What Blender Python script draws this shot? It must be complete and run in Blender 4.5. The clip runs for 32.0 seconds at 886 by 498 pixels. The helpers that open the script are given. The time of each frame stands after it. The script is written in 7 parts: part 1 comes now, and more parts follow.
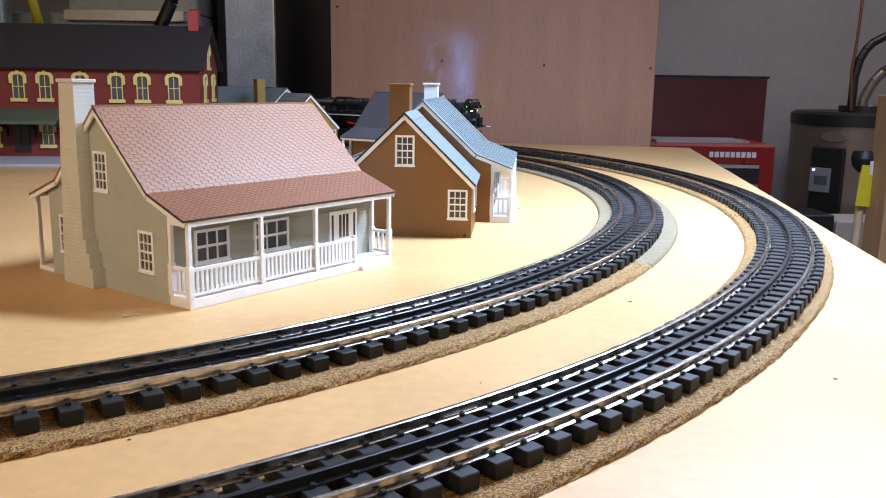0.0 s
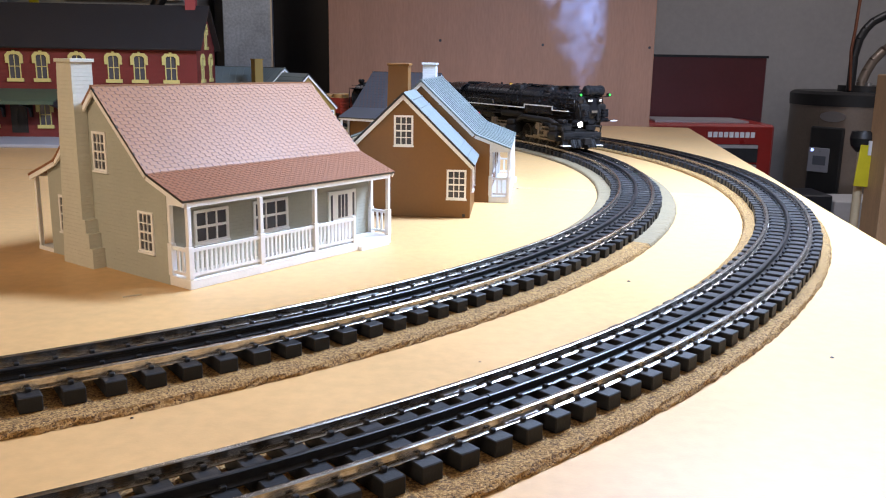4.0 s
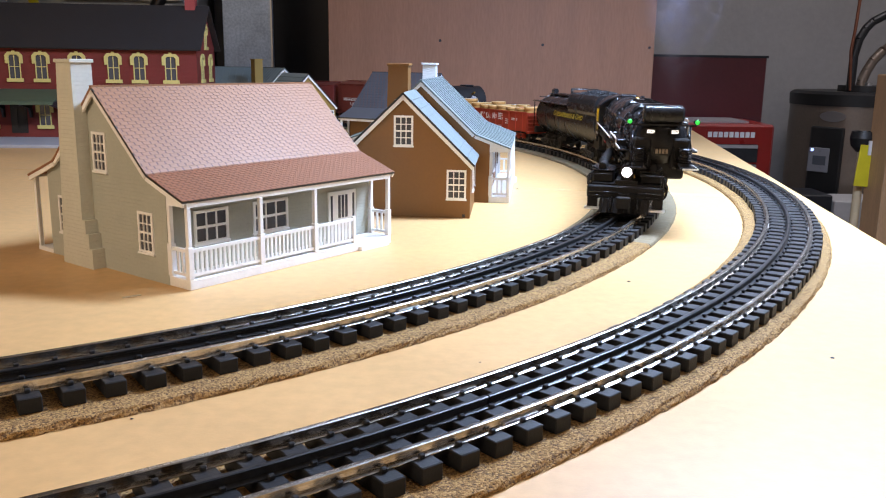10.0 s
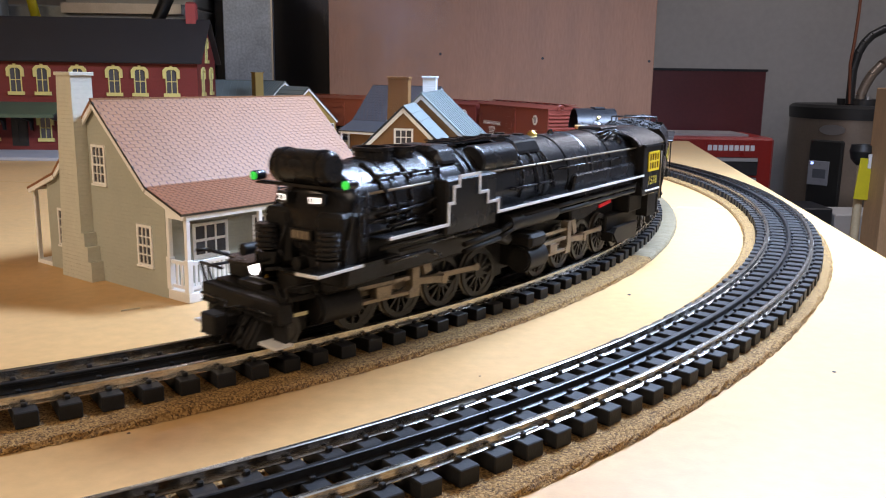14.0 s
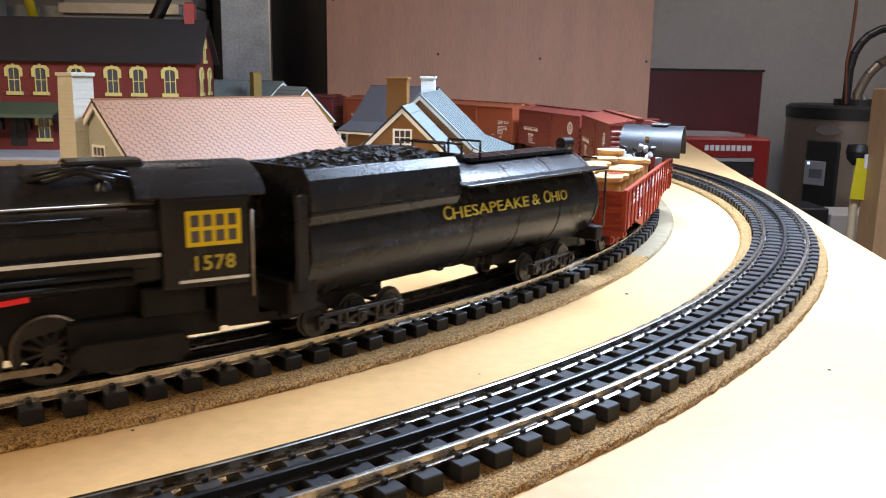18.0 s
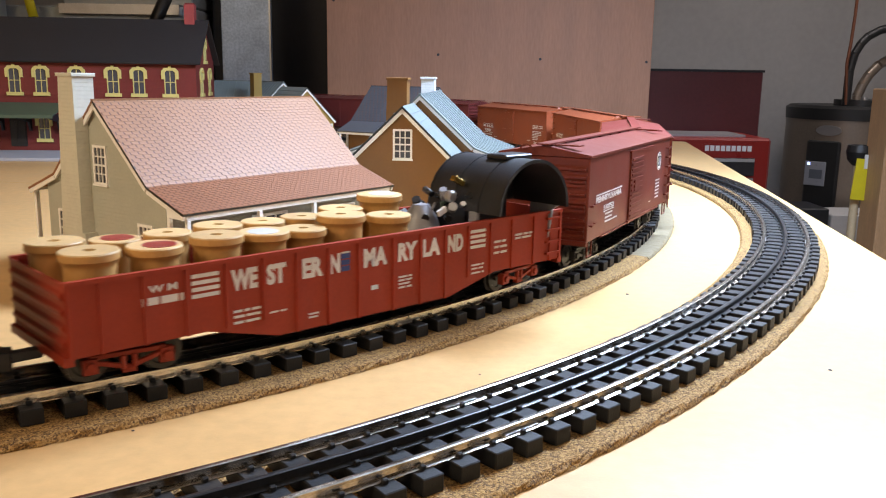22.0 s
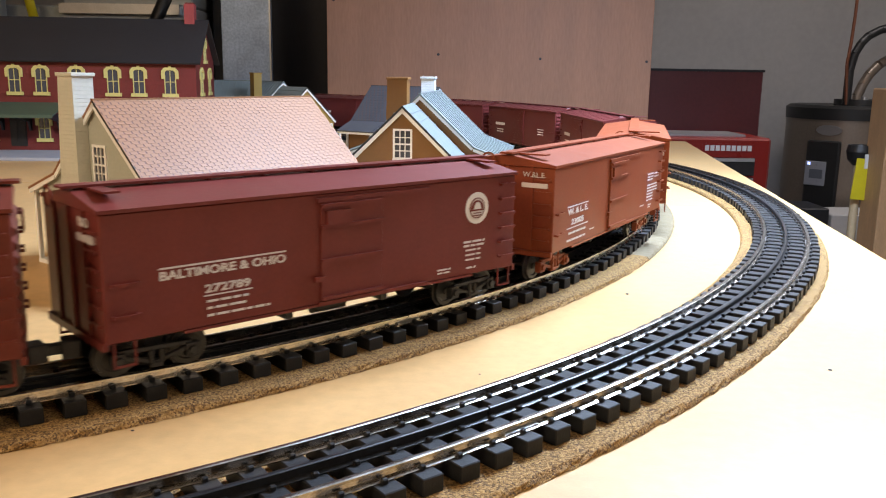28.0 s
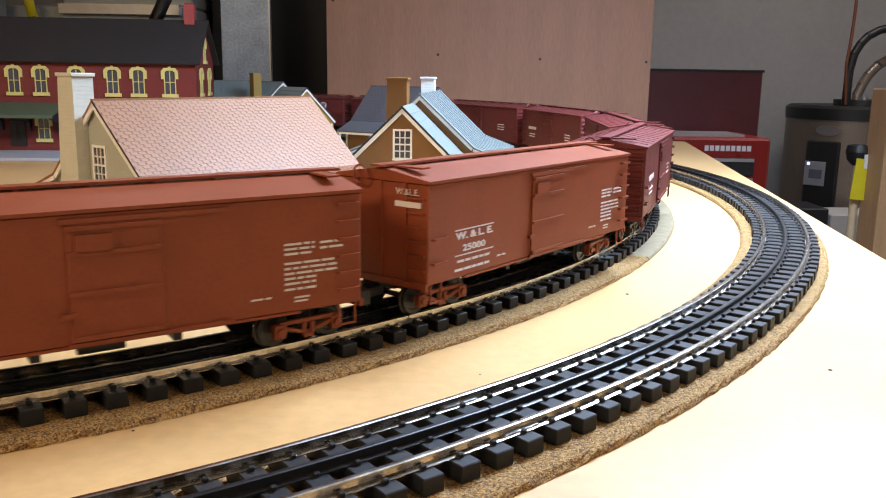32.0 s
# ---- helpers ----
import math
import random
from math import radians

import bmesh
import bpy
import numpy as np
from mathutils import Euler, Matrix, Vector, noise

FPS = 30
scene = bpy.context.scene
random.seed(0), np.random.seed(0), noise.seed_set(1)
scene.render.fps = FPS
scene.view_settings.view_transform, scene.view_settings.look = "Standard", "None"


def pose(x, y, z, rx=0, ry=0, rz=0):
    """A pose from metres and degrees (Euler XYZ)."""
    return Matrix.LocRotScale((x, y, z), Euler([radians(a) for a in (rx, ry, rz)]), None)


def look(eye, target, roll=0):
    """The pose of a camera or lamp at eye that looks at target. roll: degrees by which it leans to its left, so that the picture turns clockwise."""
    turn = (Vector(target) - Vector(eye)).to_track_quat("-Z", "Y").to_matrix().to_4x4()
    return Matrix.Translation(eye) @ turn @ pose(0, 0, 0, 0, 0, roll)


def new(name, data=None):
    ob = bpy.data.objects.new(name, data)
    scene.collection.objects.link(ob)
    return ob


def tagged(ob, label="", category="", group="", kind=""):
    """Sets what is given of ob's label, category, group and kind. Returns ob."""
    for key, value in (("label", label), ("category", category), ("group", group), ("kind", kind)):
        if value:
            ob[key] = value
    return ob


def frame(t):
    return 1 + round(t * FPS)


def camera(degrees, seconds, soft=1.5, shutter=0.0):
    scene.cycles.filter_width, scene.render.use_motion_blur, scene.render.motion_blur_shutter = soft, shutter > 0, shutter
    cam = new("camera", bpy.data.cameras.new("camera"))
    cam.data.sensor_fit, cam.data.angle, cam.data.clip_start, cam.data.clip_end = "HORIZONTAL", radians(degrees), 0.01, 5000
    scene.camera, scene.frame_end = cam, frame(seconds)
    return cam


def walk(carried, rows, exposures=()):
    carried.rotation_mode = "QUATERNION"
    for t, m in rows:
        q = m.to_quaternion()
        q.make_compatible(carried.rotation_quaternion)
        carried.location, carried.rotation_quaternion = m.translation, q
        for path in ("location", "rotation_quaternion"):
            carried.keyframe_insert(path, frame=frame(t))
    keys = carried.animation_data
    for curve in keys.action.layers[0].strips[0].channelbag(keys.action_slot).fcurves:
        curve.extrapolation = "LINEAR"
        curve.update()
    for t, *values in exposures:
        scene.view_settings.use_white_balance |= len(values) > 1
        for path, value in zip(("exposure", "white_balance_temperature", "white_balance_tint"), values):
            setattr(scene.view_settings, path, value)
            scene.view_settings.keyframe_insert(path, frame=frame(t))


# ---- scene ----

cam = camera(54.8, 32.0, soft=1.1, shutter=0.5)
walk(cam, [
    (0, pose(0.0000, -0.0000, 0.1499, 78.817, -0.881, 0.174)),
    (0.5, pose(-0.0000, -0.0001, 0.1499, 78.708, -0.876, 0.171)),
    (1, pose(-0.0000, -0.0003, 0.1496, 78.305, -0.822, 0.164)),
    (1.5, pose(-0.0001, -0.0001, 0.1494, 77.807, -0.841, 0.174)),
    (2, pose(-0.0006, -0.0007, 0.1496, 77.550, -0.851, 0.120)),
    (2.5, pose(-0.0007, -0.0009, 0.1496, 77.547, -0.842, 0.100)),
    (3.5, pose(-0.0007, -0.0013, 0.1497, 77.517, -0.851, 0.059)),
    (5.5, pose(-0.0009, -0.0019, 0.1498, 77.523, -0.860, 0.020)),
    (8, pose(-0.0008, -0.0018, 0.1499, 77.523, -0.836, 0.034)),
    (10.5, pose(-0.0007, -0.0011, 0.1499, 77.518, -0.825, 0.037)),
    (11, pose(-0.0009, -0.0013, 0.1495, 77.647, -0.805, 0.035)),
    (11.5, pose(-0.0006, -0.0012, 0.1500, 77.960, -0.840, 0.052)),
    (12, pose(-0.0005, -0.0004, 0.1500, 78.298, -0.837, 0.064)),
    (12.5, pose(-0.0005, -0.0005, 0.1497, 78.378, -0.852, 0.061)),
    (13.5, pose(-0.0004, 0.0006, 0.1498, 78.376, -0.867, 0.084)),
    (14.5, pose(-0.0005, -0.0000, 0.1496, 78.386, -0.852, 0.006)),
    (16.5, pose(-0.0015, -0.0034, 0.1502, 78.381, -0.886, -0.085)),
    (18, pose(-0.0019, -0.0041, 0.1503, 78.379, -0.900, -0.133)),
    (20, pose(-0.0021, -0.0040, 0.1501, 78.412, -0.886, -0.134)),
    (22.5, pose(-0.0019, -0.0038, 0.1501, 78.418, -0.880, -0.119)),
    (24.5, pose(-0.0020, -0.0040, 0.1499, 78.448, -0.849, -0.126)),
    (25.5, pose(-0.0019, -0.0032, 0.1498, 78.464, -0.888, -0.087)),
    (27.5, pose(-0.0014, -0.0035, 0.1503, 78.375, -0.888, -0.083)),
    (28.5, pose(-0.0022, -0.0037, 0.1498, 78.423, -0.883, -0.148)),
    (30, pose(-0.0018, -0.0041, 0.1501, 78.417, -0.893, -0.147)),
    (32, pose(-0.0022, -0.0037, 0.1500, 78.419, -0.878, -0.149)),
], exposures=[(0.0, -0.29, 7200, 22), (13.5, -0.30, 7200, 21), (17.0, -0.12, 7750, 19), (22.0, -0.07, 7800, 19), (32.0, -0.07, 7800, 18)])

# ---- light: a bare basement, all lamps out of view, three tubes added as fill ----
world = bpy.data.worlds.new("basement_air")
scene.world = world
world.use_nodes = True
world.node_tree.nodes["Background"].inputs[0].default_value = (0.95, 0.95, 1.0, 1)
world.node_tree.nodes["Background"].inputs[1].default_value = 0.17


def area_lamp(name, eye, target, sx, sy, watts, colour):
    d = bpy.data.lights.new(name, "AREA")
    d.shape, d.size, d.size_y, d.energy, d.color = "RECTANGLE", sx, sy, watts, colour
    ob = new(name, d)
    ob.matrix_world = look(eye, target)
    return ob


area_lamp("shop_light", (0.42, 0.88, 0.655), (0.42, 0.881, 0.0), 0.60, 0.16, 40, (0.51, 0.775, 1.18))
area_lamp("tube_light_left", (-1.5, -0.8, 1.23), (-1.5, -0.79, 0.0), 1.2, 0.25, 43, (1.0, 0.885, 0.68))
# Three unseen tubes, added to brighten the porch side, right background and back.
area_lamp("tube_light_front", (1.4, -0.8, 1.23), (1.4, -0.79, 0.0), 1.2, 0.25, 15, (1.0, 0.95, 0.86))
area_lamp("tube_light_right", (1.5, 3.0, 1.23), (1.5, 3.01, 0.0), 1.2, 0.25, 13, (0.84, 0.90, 1.0))
area_lamp("tube_light_back", (-0.6, 2.9, 1.23), (-0.6, 2.91, 0.0), 1.2, 0.25, 5, (0.86, 0.90, 1.0))


# ---- materials ----
def mat(name, colour, rough=0.5, metal=0.0, spec=0.5, vary=0.12, scale=40.0, bump=0.0, bump_scale=None,
        coat=0.0, emit=None, strength=0.0, island=0.0, objrand=0.0, stretch=(1, 1, 1), dark=None):
    """A principled surface with colour varied at two scales, grain and fine relief."""
    m = bpy.data.materials.new(name)
    m.use_nodes = True
    nt = m.node_tree
    b = nt.nodes["Principled BSDF"]
    b.inputs["Roughness"].default_value = rough
    b.inputs["Metallic"].default_value = metal
    b.inputs["Specular IOR Level"].default_value = spec
    b.inputs["Coat Weight"].default_value = coat
    if emit:
        b.inputs["Emission Color"].default_value = (*emit, 1)
        b.inputs["Emission Strength"].default_value = strength
    tc = nt.nodes.new("ShaderNodeTexCoord")
    mp = nt.nodes.new("ShaderNodeMapping")
    mp.inputs["Scale"].default_value = stretch
    nt.links.new(tc.outputs["Object"], mp.inputs["Vector"])
    n1 = nt.nodes.new("ShaderNodeTexNoise")
    n1.inputs["Scale"].default_value, n1.inputs["Detail"].default_value = scale, 5
    n2 = nt.nodes.new("ShaderNodeTexNoise")
    n2.inputs["Scale"].default_value, n2.inputs["Detail"].default_value = scale * 9, 4
    nt.links.new(mp.outputs[0], n1.inputs["Vector"])
    nt.links.new(mp.outputs[0], n2.inputs["Vector"])
    add = nt.nodes.new("ShaderNodeMath")
    add.operation = "ADD"
    nt.links.new(n1.outputs["Fac"], add.inputs[0])
    nt.links.new(n2.outputs["Fac"], add.inputs[1])
    ramp = nt.nodes.new("ShaderNodeMapRange")
    ramp.inputs["From Min"].default_value, ramp.inputs["From Max"].default_value = 0.7, 1.3
    nt.links.new(add.outputs[0], ramp.inputs["Value"])
    mix = nt.nodes.new("ShaderNodeMix")
    mix.data_type = "RGBA"
    lo = dark or tuple(c * (1 - vary) for c in colour)
    hi = tuple(min(1, c * (1 + vary)) for c in colour)
    mix.inputs[6].default_value, mix.inputs[7].default_value = (*lo, 1), (*hi, 1)
    nt.links.new(ramp.outputs[0], mix.inputs[0])
    last = mix.outputs[2]
    for amount, node, sock in ((island, "ShaderNodeNewGeometry", "Random Per Island"), (objrand, "ShaderNodeObjectInfo", "Random")):
        if amount:
            g = nt.nodes.new(node)
            mr = nt.nodes.new("ShaderNodeMapRange")
            mr.inputs["To Min"].default_value, mr.inputs["To Max"].default_value = 1 - amount, 1 + amount
            nt.links.new(g.outputs[sock], mr.inputs["Value"])
            hsv = nt.nodes.new("ShaderNodeHueSaturation")
            nt.links.new(mr.outputs[0], hsv.inputs["Value"])
            nt.links.new(last, hsv.inputs["Color"])
            last = hsv.outputs["Color"]
    nt.links.new(last, b.inputs["Base Color"])
    rr = nt.nodes.new("ShaderNodeMapRange")
    rr.inputs["To Min"].default_value, rr.inputs["To Max"].default_value = max(0.02, rough - 0.07), min(1, rough + 0.07)
    nt.links.new(n1.outputs["Fac"], rr.inputs["Value"])
    nt.links.new(rr.outputs[0], b.inputs["Roughness"])
    if bump:
        bp = nt.nodes.new("ShaderNodeBump")
        bp.inputs["Strength"].default_value, bp.inputs["Distance"].default_value = 1.0, bump
        if bump_scale:
            n3 = nt.nodes.new("ShaderNodeTexNoise")
            n3.inputs["Scale"].default_value, n3.inputs["Detail"].default_value = bump_scale, 3
            nt.links.new(mp.outputs[0], n3.inputs["Vector"])
            nt.links.new(n3.outputs["Fac"], bp.inputs["Height"])
        else:
            nt.links.new(n2.outputs["Fac"], bp.inputs["Height"])
        nt.links.new(bp.outputs[0], b.inputs["Normal"])
    return m


def lined(m, axis, spacing, depth, saw=True):
    """Adds evenly spaced relief lines (clapboards, seams, planks) to a material, along one axis of the mesh."""
    nt = m.node_tree
    b = nt.nodes["Principled BSDF"]
    tc = nt.nodes.new("ShaderNodeTexCoord")
    sep = nt.nodes.new("ShaderNodeSeparateXYZ")
    nt.links.new(tc.outputs["Object"], sep.inputs[0])
    mul = nt.nodes.new("ShaderNodeMath")
    mul.operation = "MULTIPLY"
    mul.inputs[1].default_value = 1 / spacing
    nt.links.new(sep.outputs["XYZ".index(axis)], mul.inputs[0])
    fr = nt.nodes.new("ShaderNodeMath")
    fr.operation = "FRACT"
    nt.links.new(mul.outputs[0], fr.inputs[0])
    src = fr.outputs[0]
    if saw:
        inv = nt.nodes.new("ShaderNodeMath")
        inv.operation = "SUBTRACT"
        inv.inputs[0].default_value = 1.0
        nt.links.new(src, inv.inputs[1])
        src = inv.outputs[0]
    else:
        gt = nt.nodes.new("ShaderNodeMath")
        gt.operation = "GREATER_THAN"
        gt.inputs[1].default_value = 0.12
        nt.links.new(src, gt.inputs[0])
        src = gt.outputs[0]
    bp = nt.nodes.new("ShaderNodeBump")
    bp.inputs["Strength"].default_value, bp.inputs["Distance"].default_value = 1.0, depth
    nt.links.new(src, bp.inputs["Height"])
    if b.inputs["Normal"].links:
        nt.links.new(b.inputs["Normal"].links[0].from_socket, bp.inputs["Normal"])
    nt.links.new(bp.outputs[0], b.inputs["Normal"])
    return m


M_BOARD = mat("tan_hardboard", (0.60, 0.36, 0.155), 0.40, vary=0.10, scale=14, bump=0.00006, bump_scale=900)


def cork():
    """Pressed cork: granules a millimetre across, each with its own brown, loosely packed."""
    m = mat("cork", (0.30, 0.205, 0.105), 0.9, vary=0.3, scale=60)
    nt = m.node_tree
    b = nt.nodes["Principled BSDF"]
    tc = nt.nodes.new("ShaderNodeTexCoord")
    vo = nt.nodes.new("ShaderNodeTexVoronoi")
    vo.inputs["Scale"].default_value = 1350
    nt.links.new(tc.outputs["Object"], vo.inputs["Vector"])
    sep = nt.nodes.new("ShaderNodeSeparateColor")
    nt.links.new(vo.outputs["Color"], sep.inputs[0])
    ramp = nt.nodes.new("ShaderNodeValToRGB")
    ramp.color_ramp.elements[0].color, ramp.color_ramp.elements[1].color = (0.075, 0.036, 0.011, 1), (0.50, 0.295, 0.105, 1)
    e = ramp.color_ramp.elements.new(0.45)
    e.color = (0.27, 0.145, 0.044, 1)
    nt.links.new(sep.outputs[0], ramp.inputs[0])
    nt.links.new(ramp.outputs[0], b.inputs["Base Color"])
    inv = nt.nodes.new("ShaderNodeMath")
    inv.operation = "MULTIPLY"
    inv.inputs[1].default_value = -1.0
    nt.links.new(vo.outputs["Distance"], inv.inputs[0])
    mx = nt.nodes.new("ShaderNodeMath")
    nt.links.new(inv.outputs[0], mx.inputs[0])
    nt.links.new(sep.outputs[1], mx.inputs[1])
    bp = nt.nodes.new("ShaderNodeBump")
    bp.inputs["Strength"].default_value, bp.inputs["Distance"].default_value = 1.0, 0.00045
    nt.links.new(mx.outputs[0], bp.inputs["Height"])
    nt.links.new(bp.outputs[0], b.inputs["Normal"])
    return m


M_CORK = cork()
M_CORK_PALE = mat("weathered_grey_cork", (0.185, 0.145, 0.085), 0.9, vary=0.16, scale=120, bump=0.0003, bump_scale=1100)
M_TIE = mat("black_plastic_tie", (0.010, 0.0105, 0.012), 0.5, vary=0.2, scale=120, bump=0.0001, bump_scale=900, spec=0.35, objrand=0.25)
M_RAIL = mat("nickel_rail", (0.58, 0.555, 0.52), 0.24, metal=1.0, vary=0.25, scale=60, bump=0.00003, dark=(0.36, 0.32, 0.27))
M_RAILMID = mat("blackened_rail", (0.017, 0.0175, 0.019), 0.33, metal=0.25, vary=0.3, scale=90)
M_PLASTIC_WHITE = mat("white_plastic", (0.86, 0.85, 0.82), 0.45, vary=0.04, scale=60)
M_GREEN_GREY = lined(mat("grey_green_clapboard", (0.42, 0.425, 0.355), 0.5, vary=0.05, scale=50), "Z", 0.0027, 0.0006)
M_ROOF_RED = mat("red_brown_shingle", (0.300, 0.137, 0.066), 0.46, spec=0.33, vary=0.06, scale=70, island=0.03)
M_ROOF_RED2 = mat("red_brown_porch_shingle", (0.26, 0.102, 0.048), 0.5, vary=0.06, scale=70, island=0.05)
# Bed colour darkened, so the shade in the shingle slits is painted in.
M_SLIT_SHADE = mat("dark_shingle_joint", (0.125, 0.055, 0.038), 0.6, vary=0.1)
M_BLACK_EDGE = mat("black_edge_paint", (0.02, 0.02, 0.022), 0.5)
M_BROWN = mat("brown_plastic_wall", (0.205, 0.088, 0.020), 0.5, vary=0.05, scale=40)
M_ROOF_BLUE = mat("blue_grey_metal_roof", (0.150, 0.188, 0.186), 0.45, spec=0.4, vary=0.06, scale=60, bump=0.0001, bump_scale=700)
M_ROOF_SLATE = mat("dark_slate_roof", (0.045, 0.05, 0.06), 0.45, vary=0.12, scale=80, island=0.1)
M_PALE_BLUE = lined(mat("pale_grey_brick", (0.55, 0.60, 0.62), 0.5, vary=0.05), "Z", 0.003, 0.0003, False)
M_MUSTARD = mat("mustard_plastic", (0.30, 0.19, 0.045), 0.5, vary=0.06, scale=50)
M_BRICKRED = lined(mat("dark_red_brick_wall", (0.175, 0.021, 0.018), 0.6, vary=0.12, scale=40, bump=0.0002), "Z", 0.0022, 0.0002, False)
M_YELLOW_TRIM = mat("cream_yellow_trim", (0.62, 0.53, 0.19), 0.5, vary=0.06)
M_CHARCOAL = mat("charcoal_roof", (0.022, 0.021, 0.023), 0.6, vary=0.2, scale=60, bump=0.0003, bump_scale=400)
M_GREENROOF = mat("dull_green_roof", (0.06, 0.10, 0.065), 0.5, vary=0.1)
M_GLASS = mat("dark_window_glazing", (0.07, 0.072, 0.085), 0.12, vary=0.1, spec=0.6)
M_GREYBASE = mat("grey_platform", (0.36, 0.38, 0.43), 0.6, vary=0.06)
M_PLY = mat("reddish_plywood", (0.345, 0.170, 0.105), 0.55, vary=0.10, scale=6, stretch=(4, 4, 0.7), bump=0.0002, dark=(0.30, 0.145, 0.087))
M_MAROON = mat("maroon_painted_steel", (0.115, 0.018, 0.022), 0.4, vary=0.1, scale=10)
M_TOOLRED = mat("bright_red_enamel", (0.28, 0.016, 0.013), 0.3, vary=0.06, scale=14)
M_DARKMETAL = mat("dark_metal", (0.025, 0.025, 0.028), 0.4, metal=0.3, vary=0.2)
M_STEEL = mat("brushed_steel_trim", (0.5, 0.5, 0.5), 0.35, metal=0.9, vary=0.1, scale=30)
M_TANKTAN = mat("taupe_heater_jacket", (0.22, 0.175, 0.14), 0.35, metal=0.5, vary=0.08, scale=12)
M_GALV = mat("galvanised_duct", (0.33, 0.42, 0.56), 0.42, metal=0.75, vary=0.16, scale=16, dark=(0.22, 0.29, 0.40))
M_WALL = mat("grey_basement_wall", (0.38, 0.375, 0.37), 0.85, vary=0.06, scale=4, bump=0.0008, bump_scale=60)
M_FLOOR = mat("concrete_floor", (0.20, 0.195, 0.19), 0.8, vary=0.15, scale=5, bump=0.0006, bump_scale=90)
M_CEIL = mat("white_ceiling", (0.55, 0.54, 0.52), 0.9, vary=0.05, scale=4)
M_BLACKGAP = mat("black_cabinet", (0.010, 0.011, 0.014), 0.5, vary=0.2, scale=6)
M_COPPER = mat("copper_pipe", (0.26, 0.10, 0.06), 0.4, metal=0.8, vary=0.15)
M_RUBBER = mat("black_rubber", (0.012, 0.012, 0.012), 0.45, vary=0.2)
M_YELLOWTAG = mat("yellow_tag", (0.62, 0.52, 0.02), 0.5, vary=0.06)
M_PINE = mat("pine_wood", (0.42, 0.24, 0.12), 0.55, vary=0.16, scale=12, stretch=(6, 6, 0.8))
M_PALEWOOD = mat("pale_wood_stick", (0.55, 0.43, 0.27), 0.5, vary=0.1, scale=30)
M_LOCO = mat("satin_black_loco_paint", (0.0135, 0.0130, 0.0138), 0.26, vary=0.25, spec=0.28, scale=60, bump=0.00005)
M_SCRAP = mat("matt_black_scrap_plastic", (0.0125, 0.0135, 0.0165), 0.42, vary=0.25, spec=0.5, scale=60, bump=0.00006)
M_LOCO2 = mat("sooty_black_running_gear", (0.0145, 0.0135, 0.0132), 0.5, vary=0.4, scale=90, spec=0.18)
M_ROD = mat("weathered_grey_rods", (0.27, 0.215, 0.155), 0.42, metal=0.4, vary=0.3, scale=150)
M_PLATE = mat("cream_enamel_plate", (0.62, 0.55, 0.32), 0.45, vary=0.06)
M_STRIPE = mat("white_stripe_paint", (0.72, 0.72, 0.72), 0.5, vary=0.05)
M_LETTER_YEL = mat("yellow_lettering", (0.46, 0.36, 0.04), 0.5, vary=0.04)
M_CABYEL = mat("yellow_cab_window_frame", (0.70, 0.50, 0.01), 0.45, vary=0.04)
M_COAL = mat("coal", (0.016, 0.016, 0.017), 0.7, vary=0.5, scale=200, island=0.5, spec=0.3)
M_GONRED = mat("gondola_oxide_red", (0.31, 0.036, 0.017), 0.5, vary=0.1, scale=60, bump=0.00006, spec=0.3)
M_BOX_RED = mat("boxcar_oxide_red", (0.165, 0.034, 0.023), 0.40, vary=0.1, scale=60, bump=0.00006, spec=0.3)
M_BOX_RED2 = mat("boxcar_tuscan_red", (0.165, 0.031, 0.025), 0.40, vary=0.1, scale=60, bump=0.00006, spec=0.3)
M_BOX_ORANGE = mat("boxcar_mineral_orange", (0.255, 0.060, 0.026), 0.40, vary=0.1, scale=60, bump=0.00006, spec=0.3)
M_BOX_DARK = mat("boxcar_dark_maroon", (0.115, 0.020, 0.019), 0.45, vary=0.1, scale=60, bump=0.00006, spec=0.35)
M_LETTER = mat("white_lettering", (0.66, 0.62, 0.60), 0.5, vary=0.05)
M_TRUCKBLK = mat("black_truck_casting", (0.016, 0.015, 0.015), 0.5, vary=0.3, scale=100)
M_WHEEL = mat("dull_steel_wheel", (0.05, 0.048, 0.046), 0.4, metal=0.5, vary=0.2)
M_SPOOL = mat("varnished_spool_wood", (0.50, 0.26, 0.085), 0.45, vary=0.14, scale=40, stretch=(3, 3, 1))
M_SPOOLTOP = mat("pale_spool_end", (0.60, 0.39, 0.18), 0.5, vary=0.12, scale=60, objrand=0.12)
M_BRASS = mat("brass", (0.7, 0.46, 0.12), 0.25, metal=1.0, vary=0.1)
M_HEAD = mat("lit_headlight", (0.9, 0.9, 0.9), 0.3, emit=(0.92, 0.92, 1.0), strength=14)
M_NUMLAMP = mat("lit_number_board", (0.9, 0.9, 0.9), 0.3, emit=(1, 1, 0.95), strength=2.2)
M_GREENLAMP = mat("lit_green_marker", (0.0, 0.5, 0.06), 0.3, emit=(0.0, 0.9, 0.1), strength=0.8)
M_REDGLOW = mat("glowing_red_firebox_lamp", (0.4, 0.01, 0.01), 0.3, emit=(1.0, 0.02, 0.03), strength=0.35)
M_BLUELED = mat("lit_blue_indicator", (0.2, 0.3, 0.8), 0.3, emit=(0.3, 0.45, 1.0), strength=3)
M_SCREEN = mat("grey_display", (0.24, 0.25, 0.28), 0.3, vary=0.05)
M_PAPER = mat("printed_paper", (0.5, 0.5, 0.5), 0.6, vary=0.05)
M_PRINT = mat("dark_print", (0.08, 0.09, 0.11), 0.6, vary=0.1)
M_TUBE = mat("lit_tube", (0.9, 0.9, 0.9), 0.4, emit=(1.0, 0.96, 0.9), strength=3)
